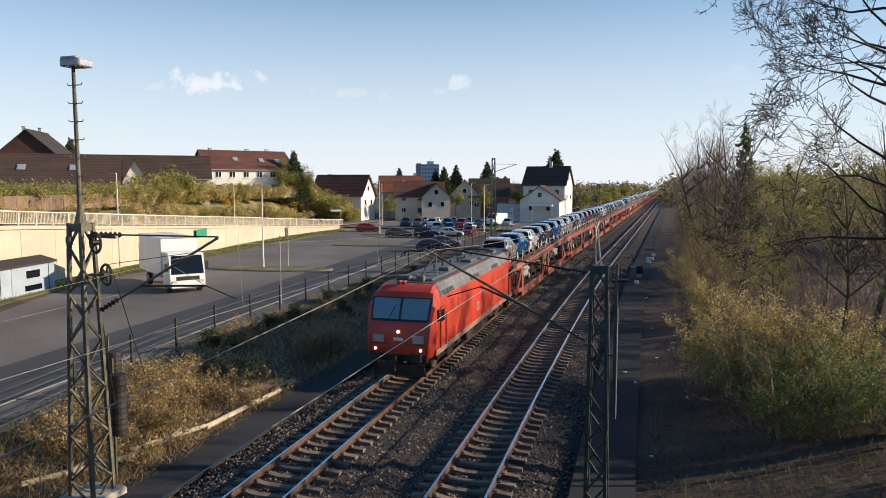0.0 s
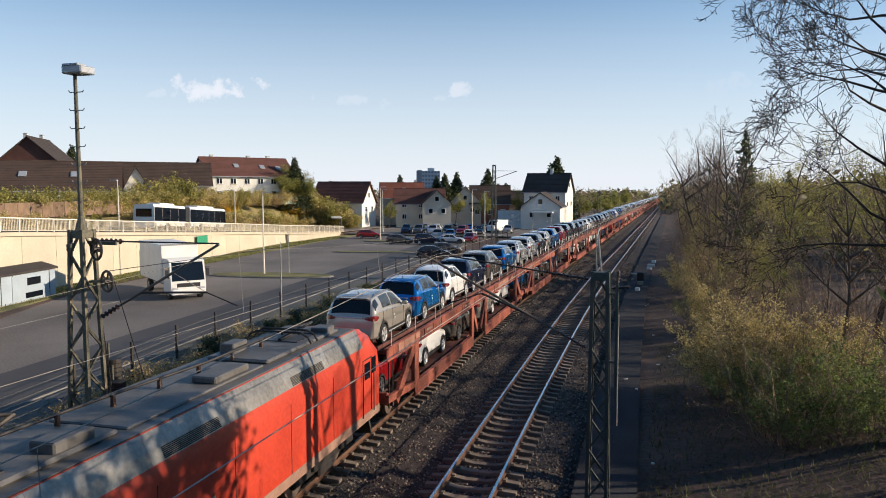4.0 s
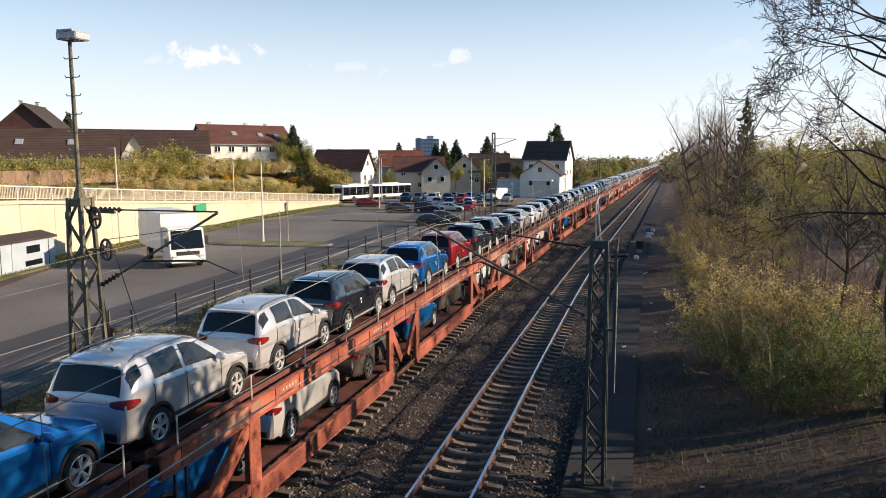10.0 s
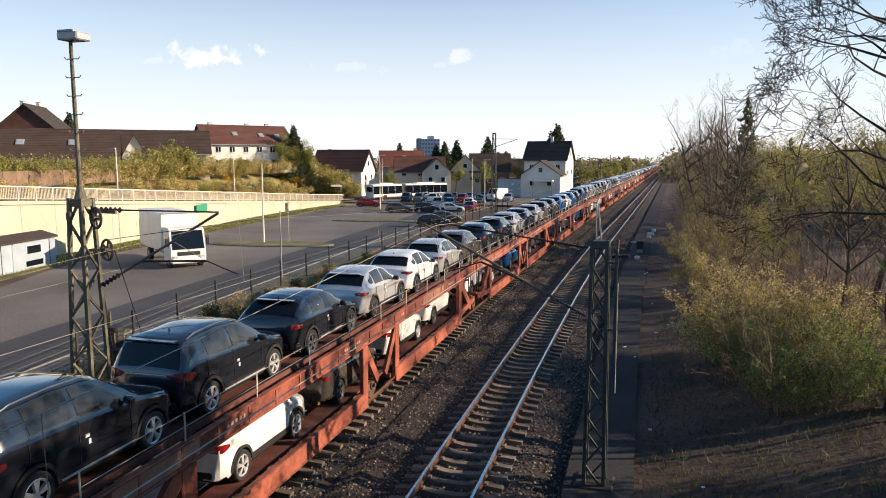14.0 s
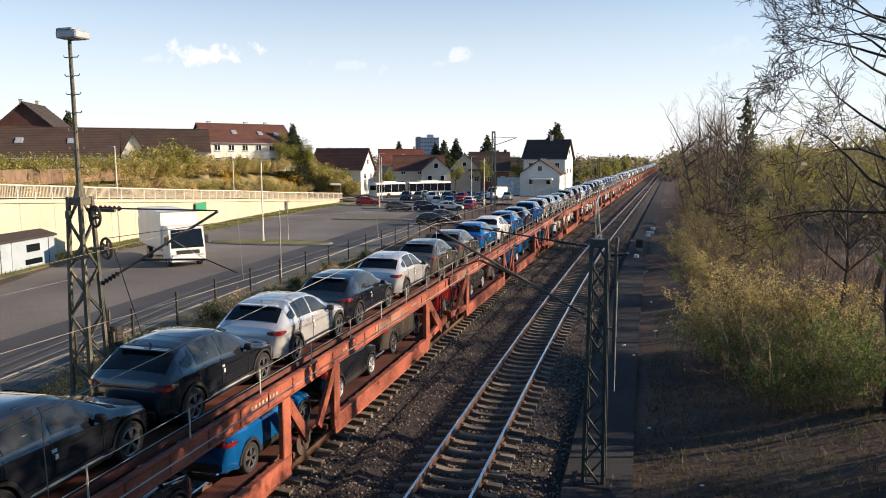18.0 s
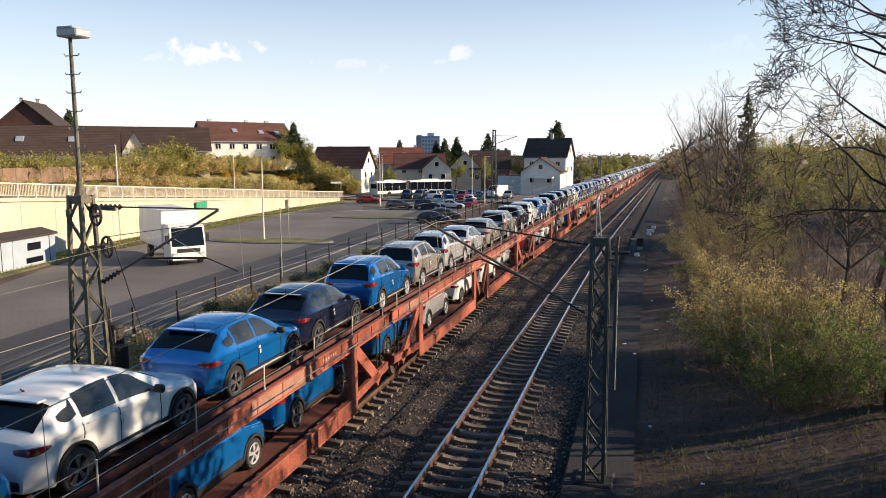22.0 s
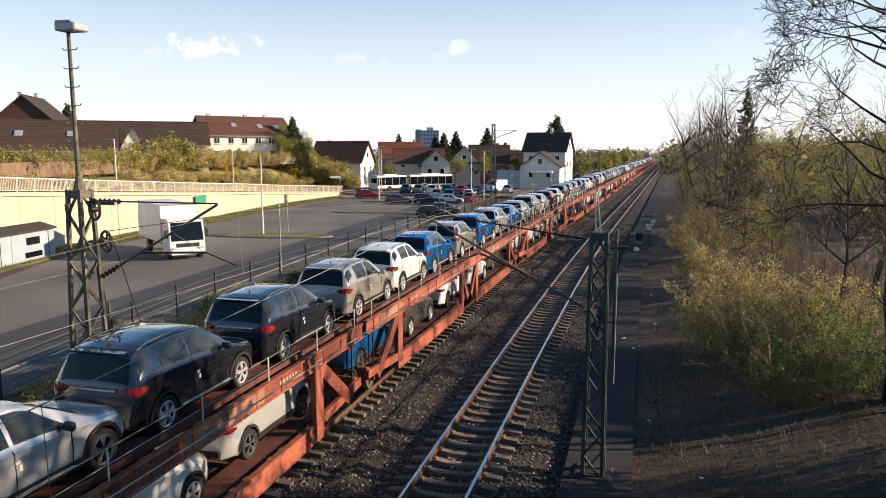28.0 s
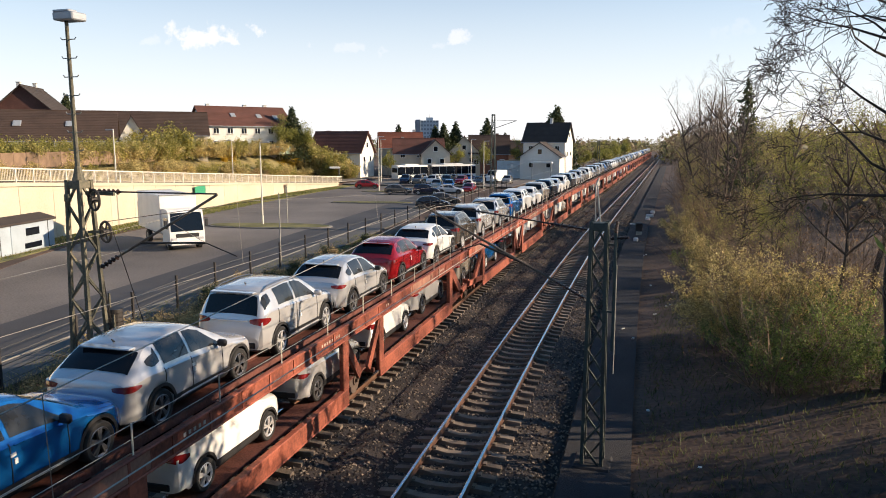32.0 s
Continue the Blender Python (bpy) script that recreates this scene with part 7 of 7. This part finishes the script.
    p = np.array([0.0, 0.0, -0.3])
    d = np.array([lean[0], lean[1], 1.0])
    limbs = []
    for k in range(n):
        d = d + rng.normal(0, 0.06, 3)
        d /= np.linalg.norm(d)
        q = p + d * (h * 0.72 / n)
        limbs.append((p, q, trunk_r * (1 - 0.1 * k), trunk_r * (1 - 0.1 * (k + 1))))
        if k / n >= first:
            for _ in range(3):
                a = rng.uniform(0, 6.28)
                w = np.array([math.cos(a), math.sin(a), rng.uniform(0.35, 0.9)])
                grow(rng, q, w / np.linalg.norm(w), h * 0.33 * rng.uniform(0.7, 1.1) * (1.1 - 0.5 * k / n), trunk_r * 0.42, depth, segs, tips, rise=rise, fork=fork, angle=angle, shrink=shrink)
        p = q
    grow(rng, p, d, h * 0.3, trunk_r * 0.4, depth, segs, tips, rise=rise, fork=fork, angle=angle, shrink=shrink)
    thick = [s for s in segs if s[2] > 0.022]
    thin = [s for s in segs if s[2] <= 0.022]
    part("trunk", limbs_mesh("trunk", limbs + thick, M["bark"], sides=6), None, t, "rough barked trunk and limbs")
    part("branchwork", limbs_mesh("branchwork", thin, M["twig"], sides=3), None, t, "fine brown twigs")
    if n_leaf:
        part("crown", leaves_mesh("crown", rng, tips, n_leaf, spread, size, M[leaf]), None, t)
    return t


def shrub(label, seed, h, w, leaf, n_leaf, size, stems=14, depth=1, name="shrub", spread=0.10, twig="twig"):
    rng = np.random.default_rng(seed)
    t = thing(name, label, "shrub", group="shrubs")
    segs, tips = [], []
    for _ in range(stems):
        a, r = rng.uniform(0, 6.28), rng.uniform(0.05, 0.5)
        base = np.array([math.cos(a) * r * w * 0.3, math.sin(a) * r * w * 0.3, -0.15])
        way = np.array([math.cos(a) * w / h * rng.uniform(0.2, 0.9), math.sin(a) * w / h * rng.uniform(0.2, 0.9), 1.0])
        grow(rng, base, way / np.linalg.norm(way), h * rng.uniform(0.55, 0.95), 0.022, depth + 1, segs, tips, rise=0.02, fork=2, angle=0.55, shrink=0.5)
    tagged(part("stemwork", limbs_mesh("stemwork", segs, M[twig], sides=3), None, t), kind="stuff")
    if n_leaf:
        part("foliage", leaves_mesh("foliage", rng, tips, n_leaf, spread, size, M[leaf]), None, t)
    return t


def conifer(label, seed, h, w, n=5200):
    rng = np.random.default_rng(seed)
    t = thing("conifer", label, "tree", group="conifers")
    part("trunk", Geo().tube((0, 0, -0.3), (0, 0, h * 0.97), 0.22, 0.03, 8), M["bark"], t)
    f = 1 - rng.random(n) ** 0.55
    f = np.clip(0.08 + 0.92 * f, 0, 1)
    tier = np.floor(f * 16) / 16
    rad = w / 2 * (1 - tier) * (0.55 + 0.45 * rng.random(n)) * (0.75 + 0.25 * np.sin(rng.integers(0, 9, n) * 2.1))
    ang = rng.random(n) * 6.28
    c = np.stack([np.cos(ang) * rad, np.sin(ang) * rad, h * f - rad * 0.28], 1)
    part("foliage", leaves_mesh("foliage", rng, c, n, 0.12, 0.24, M["needle"]), None, t)
    return t


def scatter(templates, spots, lab=None):
    used = set()
    for k, (x, y, z, turn, sc) in enumerate(spots):
        t = templates[k % len(templates)]
        m = pose(x, y, z, 0, 0, turn)
        if id(t) not in used:
            used.add(id(t))
            t.matrix_basis = m @ Matrix.Scale(sc, 4)
        else:
            c = copy_thing(t, m)
            c.scale = (sc, sc, sc)


def right_z(x, y):
    """Level of the bank under the wood."""
    return float(np.interp(x - swing(y) - X_RIGHT, [0, 4.4, 7.5, 11, 18, 40, 120], [-0.62, -0.5, -0.1, 0.7, 1.3, 1.8, 2.0]))


def reaching_tree(seed):
    """A tall leafless tree whose long limbs sweep level out over the railway."""
    rng = np.random.default_rng(seed)
    t = thing("tree", "large leafless tree with long dark sweeping branches", "tree", group="trees of the wood edge")
    limbs, segs, tips = [], [], []
    p = np.array([0.0, 0.0, -0.3])
    for k in range(9):
        q = p + np.array([rng.normal(0, 0.12), rng.normal(0, 0.12), 1.75])
        limbs.append((p, q, 0.34 - 0.03 * k, 0.31 - 0.03 * k))
        if k >= 3:
            for j in range(5 if k > 4 else 2):
                a = math.pi + rng.normal(0, 0.45) if j < 4 else rng.uniform(-1.4, 1.4)
                w = np.array([math.cos(a), math.sin(a) * 0.8, rng.uniform(0.05, 0.55)])
                grow(rng, q - np.array([0, 0, rng.uniform(0, 1.5)]), w / np.linalg.norm(w), rng.uniform(2.6, 3.8), 0.05, 4, segs, tips, wander=0.42, rise=0.015, fork=2, angle=0.66, shrink=0.7)
        p = q
    segs = [(p0, p1, max(r0, 0.0085), max(r1, 0.007)) for p0, p1, r0, r1 in segs]
    part("trunk", limbs_mesh("trunk", limbs + [g for g in segs if g[2] > 0.03], M["bark_dark"], sides=6), None, t, "rough dark trunk and limbs")
    part("branchwork", limbs_mesh("branchwork", [g for g in segs if g[2] <= 0.03], M["bark_dark"], sides=3), None, t, "fine dark twigs")
    return t


def build_wood():
    rnd = random.Random(12)
    budding = [tree("slender tree with sparse yellow-green spring buds at the wood edge", s, 10.5, 3, "leaf_yellow", 5400, 0.044, 0.13, 0.16, lean=(-0.12, 0.0)) for s in (1, 2)]
    fresh = [tree("young tree with fresh green spring leaves at the wood edge", s, 9.5, 3, "leaf_fresh", 5600, 0.046, 0.11, 0.2, lean=(-0.15, 0.0)) for s in (3, 4)]
    bare = [tree("bare brown tree with fine leafless twigs", s, 11.5, 3, "leaf_brown", 0, 0.05, 0.15, lean=(-0.1, 0)) for s in (5, 6)]
    spots = {0: [], 1: [], 2: []}
    y = 24.0
    while y < 270:
        edge = 1.9 + swing(y) * 0.35 + max(0.0, 52 - y) * 0.075
        for row in range(2):
            x = edge + row * 3.6 + rnd.uniform(-0.5, 1.4) + (1.3 if y < 40 else 0.4)
            if x < 0.27 * y + 3.5:
                kind = rnd.choice((1, 2, 2, 2)) if y < 46 else rnd.choice((0, 0, 1, 2, 2)) if row else rnd.choice((0, 1, 2, 2))
                sc = rnd.uniform(0.72, 1.0) * (0.72 if row == 0 else 1.0)
                spots[kind].append((x, y + rnd.uniform(-1.5, 1.5), right_z(x, y), rnd.uniform(0, 360), sc))
        y += 5.2 + y * 0.045
    for k in range(15):  # tall leafless trees that make the wood's ragged top
        y = 56 + k * 6.4 + rnd.uniform(-1, 1)
        x = 3.0 + rnd.uniform(-0.6, 1.6) + (0.05 * (y - 56) if k % 2 else 0)
        spots[2].append((x, y, right_z(x, y), rnd.uniform(0, 360), rnd.uniform(1.0, 1.22)))
    low = [tree("low leafy tree of the wood edge with young leaves", s, 6.0, 2, "leaf_yellow", 3200, 0.044, 0.07, 0.24, fork=3, lean=(-0.2, 0), first=0.1) for s in (7,)]
    low += [tree("low budding tree of the wood edge", s, 6.2, 2, "leaf_brown", 2200, 0.042, 0.07, 0.24, fork=3, lean=(-0.2, 0), first=0.1) for s in (8,)]
    hedge, y = [], 46.0
    while y < 190:
        x = 2.9 + max(0.0, 52 - y) * 0.12 + rnd.uniform(-0.5, 0.7)
        hedge.append((x, y, right_z(x, y), rnd.uniform(0, 360), rnd.uniform(0.75, 1.05)))
        y += 3.2 + y * 0.03
    y = 34.0
    while y < 130:  # the depth of the wood, lower and browner, up to the edge of sight
        x = 7.5 + 0.02 * y
        while x < 0.27 * y + 5:
            kind = rnd.choice((0, 1, 2, 2))
            spots[kind].append((x + rnd.uniform(-1, 1), y + rnd.uniform(-1.5, 1.5), right_z(x, y), rnd.uniform(0, 360), rnd.uniform(0.62, 0.84)))
            x += 5.4 + y * 0.04
        y += 7.0 + y * 0.04
    scatter(budding, spots[0])
    scatter(fresh, spots[1])
    scatter(bare, spots[2])
    scatter(low, hedge)
    # the large bare tree that reaches in from the side
    big = reaching_tree(21)
    scatter([big], [(6.4, 23.4, 0.6, -8, 1.0)])
    sp = [conifer("dark spruce standing out of the wood", 31, 12.4, 7.0, 2600), conifer("narrow dark spruce in the wood", 32, 9.4, 5.0, 900)]
    sp[0].matrix_basis = pose(6.2, 71, 1.0)
    sp[1].matrix_basis = pose(10.6, 77, 1.0)
    # undergrowth
    brush = [shrub("tangle of bare brown brushwood on the bank", s, 3.4, 3.4, "leaf_brown", 110, 0.045, stems=13, name="brushwood") for s in (41, 42)]
    green = [shrub("leafy green bush on the railway bank", s, 2.9, 3.2, "leaf_green", 3400, 0.055, stems=16, spread=0.12) for s in (43, 44)]
    pale = [shrub("bush with pale yellow-green young leaves on the bank", s, 3.2, 3.4, "bud", 9000, 0.05, stems=18, spread=0.13) for s in (45,)]
    b, g, p = [], [], []
    for x, y, sc in ((3.0, 25.2, 0.62), (4.2, 26.0, 0.8), (5.4, 26.6, 0.85), (3.7, 24.0, 0.5), (5.0, 23.8, 0.55), (2.9, 27.8, 0.7), (6.2, 24.8, 0.7), (1.9, 46.0, 0.7), (1.2, 62.0, 0.8)):
        g.append((x, y, right_z(x, y), rnd.uniform(0, 360), sc))
    for x, y, sc in ((2.2, 30.4, 0.85), (3.1, 31.2, 0.95), (4.3, 30.6, 0.9), (3.0, 29.0, 0.6), (5.6, 29.0, 0.8), (2.2, 44.0, 0.9), (1.6, 58.0, 0.9)):
        p.append((x, y, right_z(x, y), rnd.uniform(0, 360), sc))
    y = 25.0
    while y < 150:
        for row in range(4):
            x = 1.9 + max(0.0, 46 - y) * 0.09 + row * 1.8 + rnd.uniform(-0.5, 0.9)
            if x < 0.27 * y + 3:
                b.append((x, y + rnd.uniform(-1, 1), right_z(x, y), rnd.uniform(0, 360), rnd.uniform(0.8, 1.45)))
        y += 2.4 + y * 0.045
    scatter(brush, b)
    scatter(green, g)
    scatter(pale, p)


def shade_row():
    """Unseen trees, added beside and behind the bridge to shade the near tracks."""
    rnd = random.Random(23)
    deep = [tree("unseen leafy tree added beside the bridge for shade", s, 9.0, 2, "leaf_green", 4600, 0.15, 0.13, 0.42, fork=3, first=0.05) for s in (14, 15)]
    spots = []
    for y in range(-18, 18, 4):
        for x in (8.0, 11.5, 15.0):
            spots.append((x + rnd.uniform(-0.7, 0.7) + 0.10 * max(0, y - 8), y + rnd.uniform(-1, 1), right_z(x, y), rnd.uniform(0, 360), rnd.uniform(0.85, 1.12) * (1.3 if y < 11 else 1.0)))
    # low unseen trees, added to keep sun off the right bank
    for x, y in ((6.5, 12.6), (6.8, 14.4), (6.9, 16.2), (7.1, 18.2), (8.4, 11.0), (8.8, 12.6), (8.6, 14.2), (9.0, 15.8), (8.8, 17.4), (9.6, 19.0), (10.6, 20.4), (11.0, 13.4), (11.2, 16.4), (12.6, 20.5)):
        spots.append((x, y, right_z(x, y), rnd.uniform(0, 360), rnd.uniform(0.55, 0.68)))
    scatter(deep, spots)


def build_bank():
    """Shrubs of the gardens above the ramp, and street trees."""
    rnd = random.Random(15)
    warm = [shrub("sunlit tan shrub with young buds on the garden bank", s, 3.2, 4.4, "bud", 2600, 0.14, stems=8, spread=0.34) for s in (51, 52)]
    green = [shrub("rounded olive yellow shrub on the garden bank", s, 3.4, 4.4, "leaf_yellow", 2600, 0.14, stems=8, spread=0.34) for s in (53, 54)]
    dry = [shrub("dry straw-coloured shrub on the garden bank", 55, 2.4, 3.6, "straw", 1600, 0.15, stems=8, spread=0.28)]
    w, g, d = [], [], []
    y = 30.0
    while y < 126:
        for row in range(3):
            x = wall_x(y) - 10.0 - row * 2.8 + rnd.uniform(-0.8, 0.8)
            z = (wall_top(y) + bank(y)) / 2 if row == 0 else bank(y) - 0.1
            if row == 0:
                z = wall_top(y) + 0.35
            spot = (x, y + rnd.uniform(-1.2, 1.2), z, rnd.uniform(0, 360), rnd.uniform(0.55, 0.85) * (0.6 if row == 0 and y < 70 else 0.95))
            if row == 0 or y > 74:
                rnd.choice((w, g, d, w)).append(spot)
        y += 2.6 if y < 80 else 1.9
    for px, py, sc in ((-70.5, 88.0, 1.3), (-69.0, 90.0, 1.1), (-74.0, 97.0, 0.95), (-75.6, 102.0, 0.9), (-74.4, 103.6, 0.8), (-73.6, 105.4, 0.85)) + tuple((wall_x(yy) - 13.2, yy, 0.78) for yy in range(44, 86, 2)):
        (g if sc > 1 or py % 3 else w).append((px, py, 5.2, rnd.uniform(0, 360), sc))
    for k in range(11):
        x, y = -73.5 + k * 1.25, 132.5 + rnd.uniform(-1.2, 1.2) + max(0, k - 8) * 0.8
        (w, g, g)[k % 3].append((x, y, 1.2 - 0.09 * k, rnd.uniform(0, 360), rnd.uniform(0.75, 1.05)))
    for k in range(26):
        x, y = -74.0 + k * 1.15 + rnd.uniform(-0.6, 0.6), 128.0 + k * 0.3 + rnd.uniform(-1.5, 1.5)
        if k < 10:
            (w, g)[k % 2].append((x, y, 1.4 if k > 5 else 3.5, rnd.uniform(0, 360), rnd.uniform(1.0, 1.4)))
    scatter(warm, w)
    scatter(green, g)
    scatter(dry, d)
    f = shrub("bright yellow forsythia in bloom", 57, 2.8, 3.2, "blossom", 2600, 0.12, stems=10, spread=0.28)
    scatter([f], [(-70.5, 124.5, 1.6, 0, 1.1), (-71.5, 107.0, 4.0, 0, 0.8)])
    con = [conifer("dark green conifer between the houses", s, 10.5, 11.0, 8000) for s in (61, 62)]
    scatter(con, [(-70.5, 127.0, 4.6, 0, 0.95), (-103.0, 105.0, 6.3, 40, 0.95), (-65.0, 170.0, 1.0, 20, 1.05), (-58.0, 185.0, 0.5, 70, 1.15), (-55.6, 188.0, 0.5, 200, 1.2), (-61.0, 187.0, 0.5, 100, 1.1),
                  (-47.5, 190.0, 0.3, 30, 1.3), (-29.0, 190.0, 0.2, 10, 1.6), (-31.5, 196.0, 0.2, 90, 1.45), (-44.0, 196.0, 0.3, 310, 0.95)])
    st = [tree("garden tree with fresh spring leaves", s, 8.5, 2, "leaf_fresh", 5200, 0.13, 0.14, 0.35, fork=3, name="garden_tree") for s in (71, 72)]
    scatter(st, [(-71.5, 132.0, 3.0, 80, 0.65), (-70.0, 124.5, 4.6, 20, 0.85), (-68.0, 127.0, 3.9, 130, 0.8), (-72.0, 136, 1.6, 10, 0.6), (-56.5, 141.5, 0.6, 50, 0.55), (-47.0, 158.0, 0.6, 210, 0.7),
                 (-40.0, 157.0, 0.5, 90, 0.75), (-33.5, 168.0, 0.3, 20, 0.8), (-20.5, 178.0, 0.0, 140, 0.7), (-19.5, 190.0, 0.0, 170, 0.75), (-17.5, 205.0, 0.0, 60, 0.7), (-18.8, 222.0, 0.0, 30, 0.8), (-18.0, 240.0, 0.0, 75, 0.85),
                 (-19.0, 262.0, 0, 40, 0.85), (-17.5, 285.0, 0, 99, 0.9), (-19.5, 305.0, -0.2, 150, 0.95), (-110, 92, 6.4, 20, 0.7), (-76, 60, 6.4, 20, 0.55)])


def far_woods():
    """Woods and hedges along the horizon, past counting."""
    rng = np.random.default_rng(77)
    c = []
    for x0, x1, y0, y1, h, n in ((-330, -90, 190, 330, 9, 900), (-90, -16, 300, 520, 7.5, 1300), (-420, 120, 560, 900, 11, 2600), (-3, 60, 270, 520, 11, 1500), (40, 200, 120, 320, 12, 700), (17, 60, 62, 130, 8, 700), (24, 70, 130, 270, 10, 900), (-260, -110, 90, 190, 8, 500), (-160, 120, -170, -45, 13, 900)):
        for _ in range(n):
            x, y = rng.uniform(x0, x1), rng.uniform(y0, y1)
            hh = h * rng.uniform(0.6, 1.1)
            for _ in range(5):
                c.append((x + rng.normal(0, 1.6), y + rng.normal(0, 1.6), hh * rng.uniform(0.05, 1.0) - max(0, y - 380) * 0.004))
    c = np.array(c)
    n = len(c)
    for name, k, m, lab in (("far_woods", 0, "leaf_far", "hazy olive woods along the horizon"), ("far_thicket", 1, "leaf_far_brown", "hazy brown leafless woods along the horizon")):
        sel = c[k::2]
        me = leaves_mesh(name, rng, sel, len(sel) * 2, 0.8, 0.85, M[m])
        tagged(new(name, me), lab, "woods", kind="stuff")


M["leaf_far"] = leafy("hazy_far_leaf", (0.17, 0.165, 0.08), (0.25, 0.23, 0.10))
M["leaf_far_brown"] = leafy("hazy_far_twig", (0.15, 0.115, 0.075), (0.20, 0.15, 0.09))


def blades(name, label, rng, n, area, z, h, material, lean=0.5, width=0.02):
    """Grass or straw over an area given by a function of two random numbers."""
    a, b = rng.random(n), rng.random(n)
    xy = np.array([area(p, q) for p, q in zip(a, b)])
    zz = np.array([z(x, y) for x, y in xy]) if callable(z) else np.full(n, z)
    hh = h * rng.uniform(0.4, 1.2, n)
    d = rng.normal(0, lean, (n, 2)) * hh[:, None]
    w = rng.normal(0, 1, (n, 2))
    w = w / (np.linalg.norm(w, axis=1)[:, None] + 1e-9) * width
    base = np.concatenate([xy, zz[:, None]], 1)
    v = np.stack([base + np.c_[w, np.zeros(n)], base - np.c_[w, np.zeros(n)], base + np.c_[d * 0.5 - w * 0.6, hh * 0.6], base + np.c_[d * 0.5 + w * 0.6, hh * 0.6], base + np.c_[d, hh]], 1).reshape(-1, 3)
    k = np.arange(n)[:, None] * 5
    quads = (k + np.array([[0, 1, 2, 3]])).tolist()
    tris = (k + np.array([[3, 2, 4]])).tolist()
    me = raw(name, v.tolist(), quads + tris, M[material])
    tagged(new(name, me), label, "grass", kind="stuff")


def left_z(x, y):
    left = X_LEFT + swing(y)
    return float(np.interp(x, [-22, -21 + swing(y) * 0.4, left - 5.0, left - 2.4], [-0.05, -0.05, -0.35, -0.62]))


def build_brush():
    """Dry brush between the fence and the left track."""
    rng = np.random.default_rng(9)
    rnd = random.Random(19)

    def zone(p, q):
        y = 11 + 36 * p ** 1.3
        a, b = fence_x(y) - 0.3, X_LEFT + swing(y) - 3.9
        return a + (b - a) * q, y
    blades("dry_grass", "matted dry straw grass beside the railway fence", rng, 22000, zone, left_z, 0.34, "straw", 0.9, 0.012)
    blades("green_tufts", "thin green grass tufts among the dry brush", rng, 9000, lambda p, q: (fence_x(8 + 50 * p) - 1.2 + 3.2 * q, 8 + 50 * p), left_z, 0.26, "grass", 0.5, 0.012)
    blades("verge_grass", "short spring grass on the verge below the wall", rng, 12000, lambda p, q: (wall_x(20 + 95 * p) + 0.3 + 3.6 * q, 20 + 95 * p), 0.05, 0.16, "grass", 0.5, 0.03)
    tangle = [shrub("tangle of dry yellow-brown brush beside the fence", s, 1.15, 2.2, "straw", 700, 0.05, stems=11, name="dry_brush", twig="straw") for s in (81, 82)]
    leafy_ = [shrub("low bramble with dry brown leaves", s, 0.9, 2.0, "leaf_brown", 900, 0.05, stems=14, name="bramble") for s in (83,)]
    a, b = [], []
    for _ in range(46):
        x, y = zone(rnd.random(), 0.15 + 0.65 * rnd.random())
        (a if rnd.random() < 0.72 else b).append((x, y, left_z(x, y), rnd.uniform(0, 360), rnd.uniform(0.6, 1.15)))
    for _ in range(34):
        y = rnd.uniform(17.0, 26.5)
        x = rnd.uniform(fence_x(y) + 0.9, X_LEFT + swing(y) - 4.4)
        a.append((x, y, left_z(x, y), rnd.uniform(0, 360), rnd.uniform(0.75, 1.1)))
    scatter(tangle, a)
    scatter(leafy_, b)
    ivy = [shrub("dark evergreen thicket along the railway fence", s, 1.5, 2.6, "needle", 2200, 0.06, stems=7, spread=0.16, name="thicket") for s in (84,)]
    spots = []
    for k in range(13):
        y = 30 + k * 2.9
        x = fence_x(y) + rnd.uniform(1.0, 4.2)
        spots.append((x, y, left_z(x, y), rnd.uniform(0, 360), rnd.uniform(0.4, 0.75)))
    scatter(ivy, spots)
    sap = tree("small bare sapling in the brush beside the track", 91, 2.6, 2, "leaf_brown", 0, 0.05, 0.03, fork=2, name="sapling")
    scatter([sap], [(-16.8, 27.0, -0.3, 0, 1.0), (-16.0, 28.6, -0.35, 90, 0.7)])


# darker brown than the dry leaf
M["leaf_litter"] = leafy("rotting_leaf", (0.07, 0.045, 0.028), (0.12, 0.075, 0.045))


def leaf_litter():
    rng = np.random.default_rng(13)
    n = 9000
    y = 10 + 60 * rng.random(n) ** 1.4
    x = -2.0 + 9 * rng.random(n) ** 1.2
    z = np.array([right_z(a, b) for a, b in zip(x, y)]) + 0.015
    c = np.stack([x, y, z], 1)
    v = leaves_mesh("leaf_litter", rng, c, n, 0.004, 0.028, M["leaf_litter"], 0.5)
    tagged(new("leaf_litter", v), "old brown leaves lying on the bank", "leaf litter", kind="stuff")


# darker copy of the grass, with the bank's shade in its colour
M["shaded_blade"] = leafy("dull_grass_blade", (0.05, 0.075, 0.025), (0.09, 0.10, 0.035))


def bank_grass():
    rng = np.random.default_rng(14)
    blades("bank_grass", "thin grass tufts on the railway bank, coloured dark as in shade", rng, 9000, lambda p, q: (-0.6 + 7.5 * q, 9 + 32 * p), right_z, 0.2, "shaded_blade", 0.6, 0.012)


build_wood()
bank_grass()
shade_row()
build_bank()
far_woods()
build_brush()
leaf_litter()


# ---- what moves ----
def motions():
    for ob, u, z in MOVERS:
        walk(ob, [(t, on_track(X_LEFT, u - s, z)) for t, s in RUN])
    rows, bends = bus_rows()
    walk(BUS, rows)
    walk(BUS_REAR, bends)


motions()
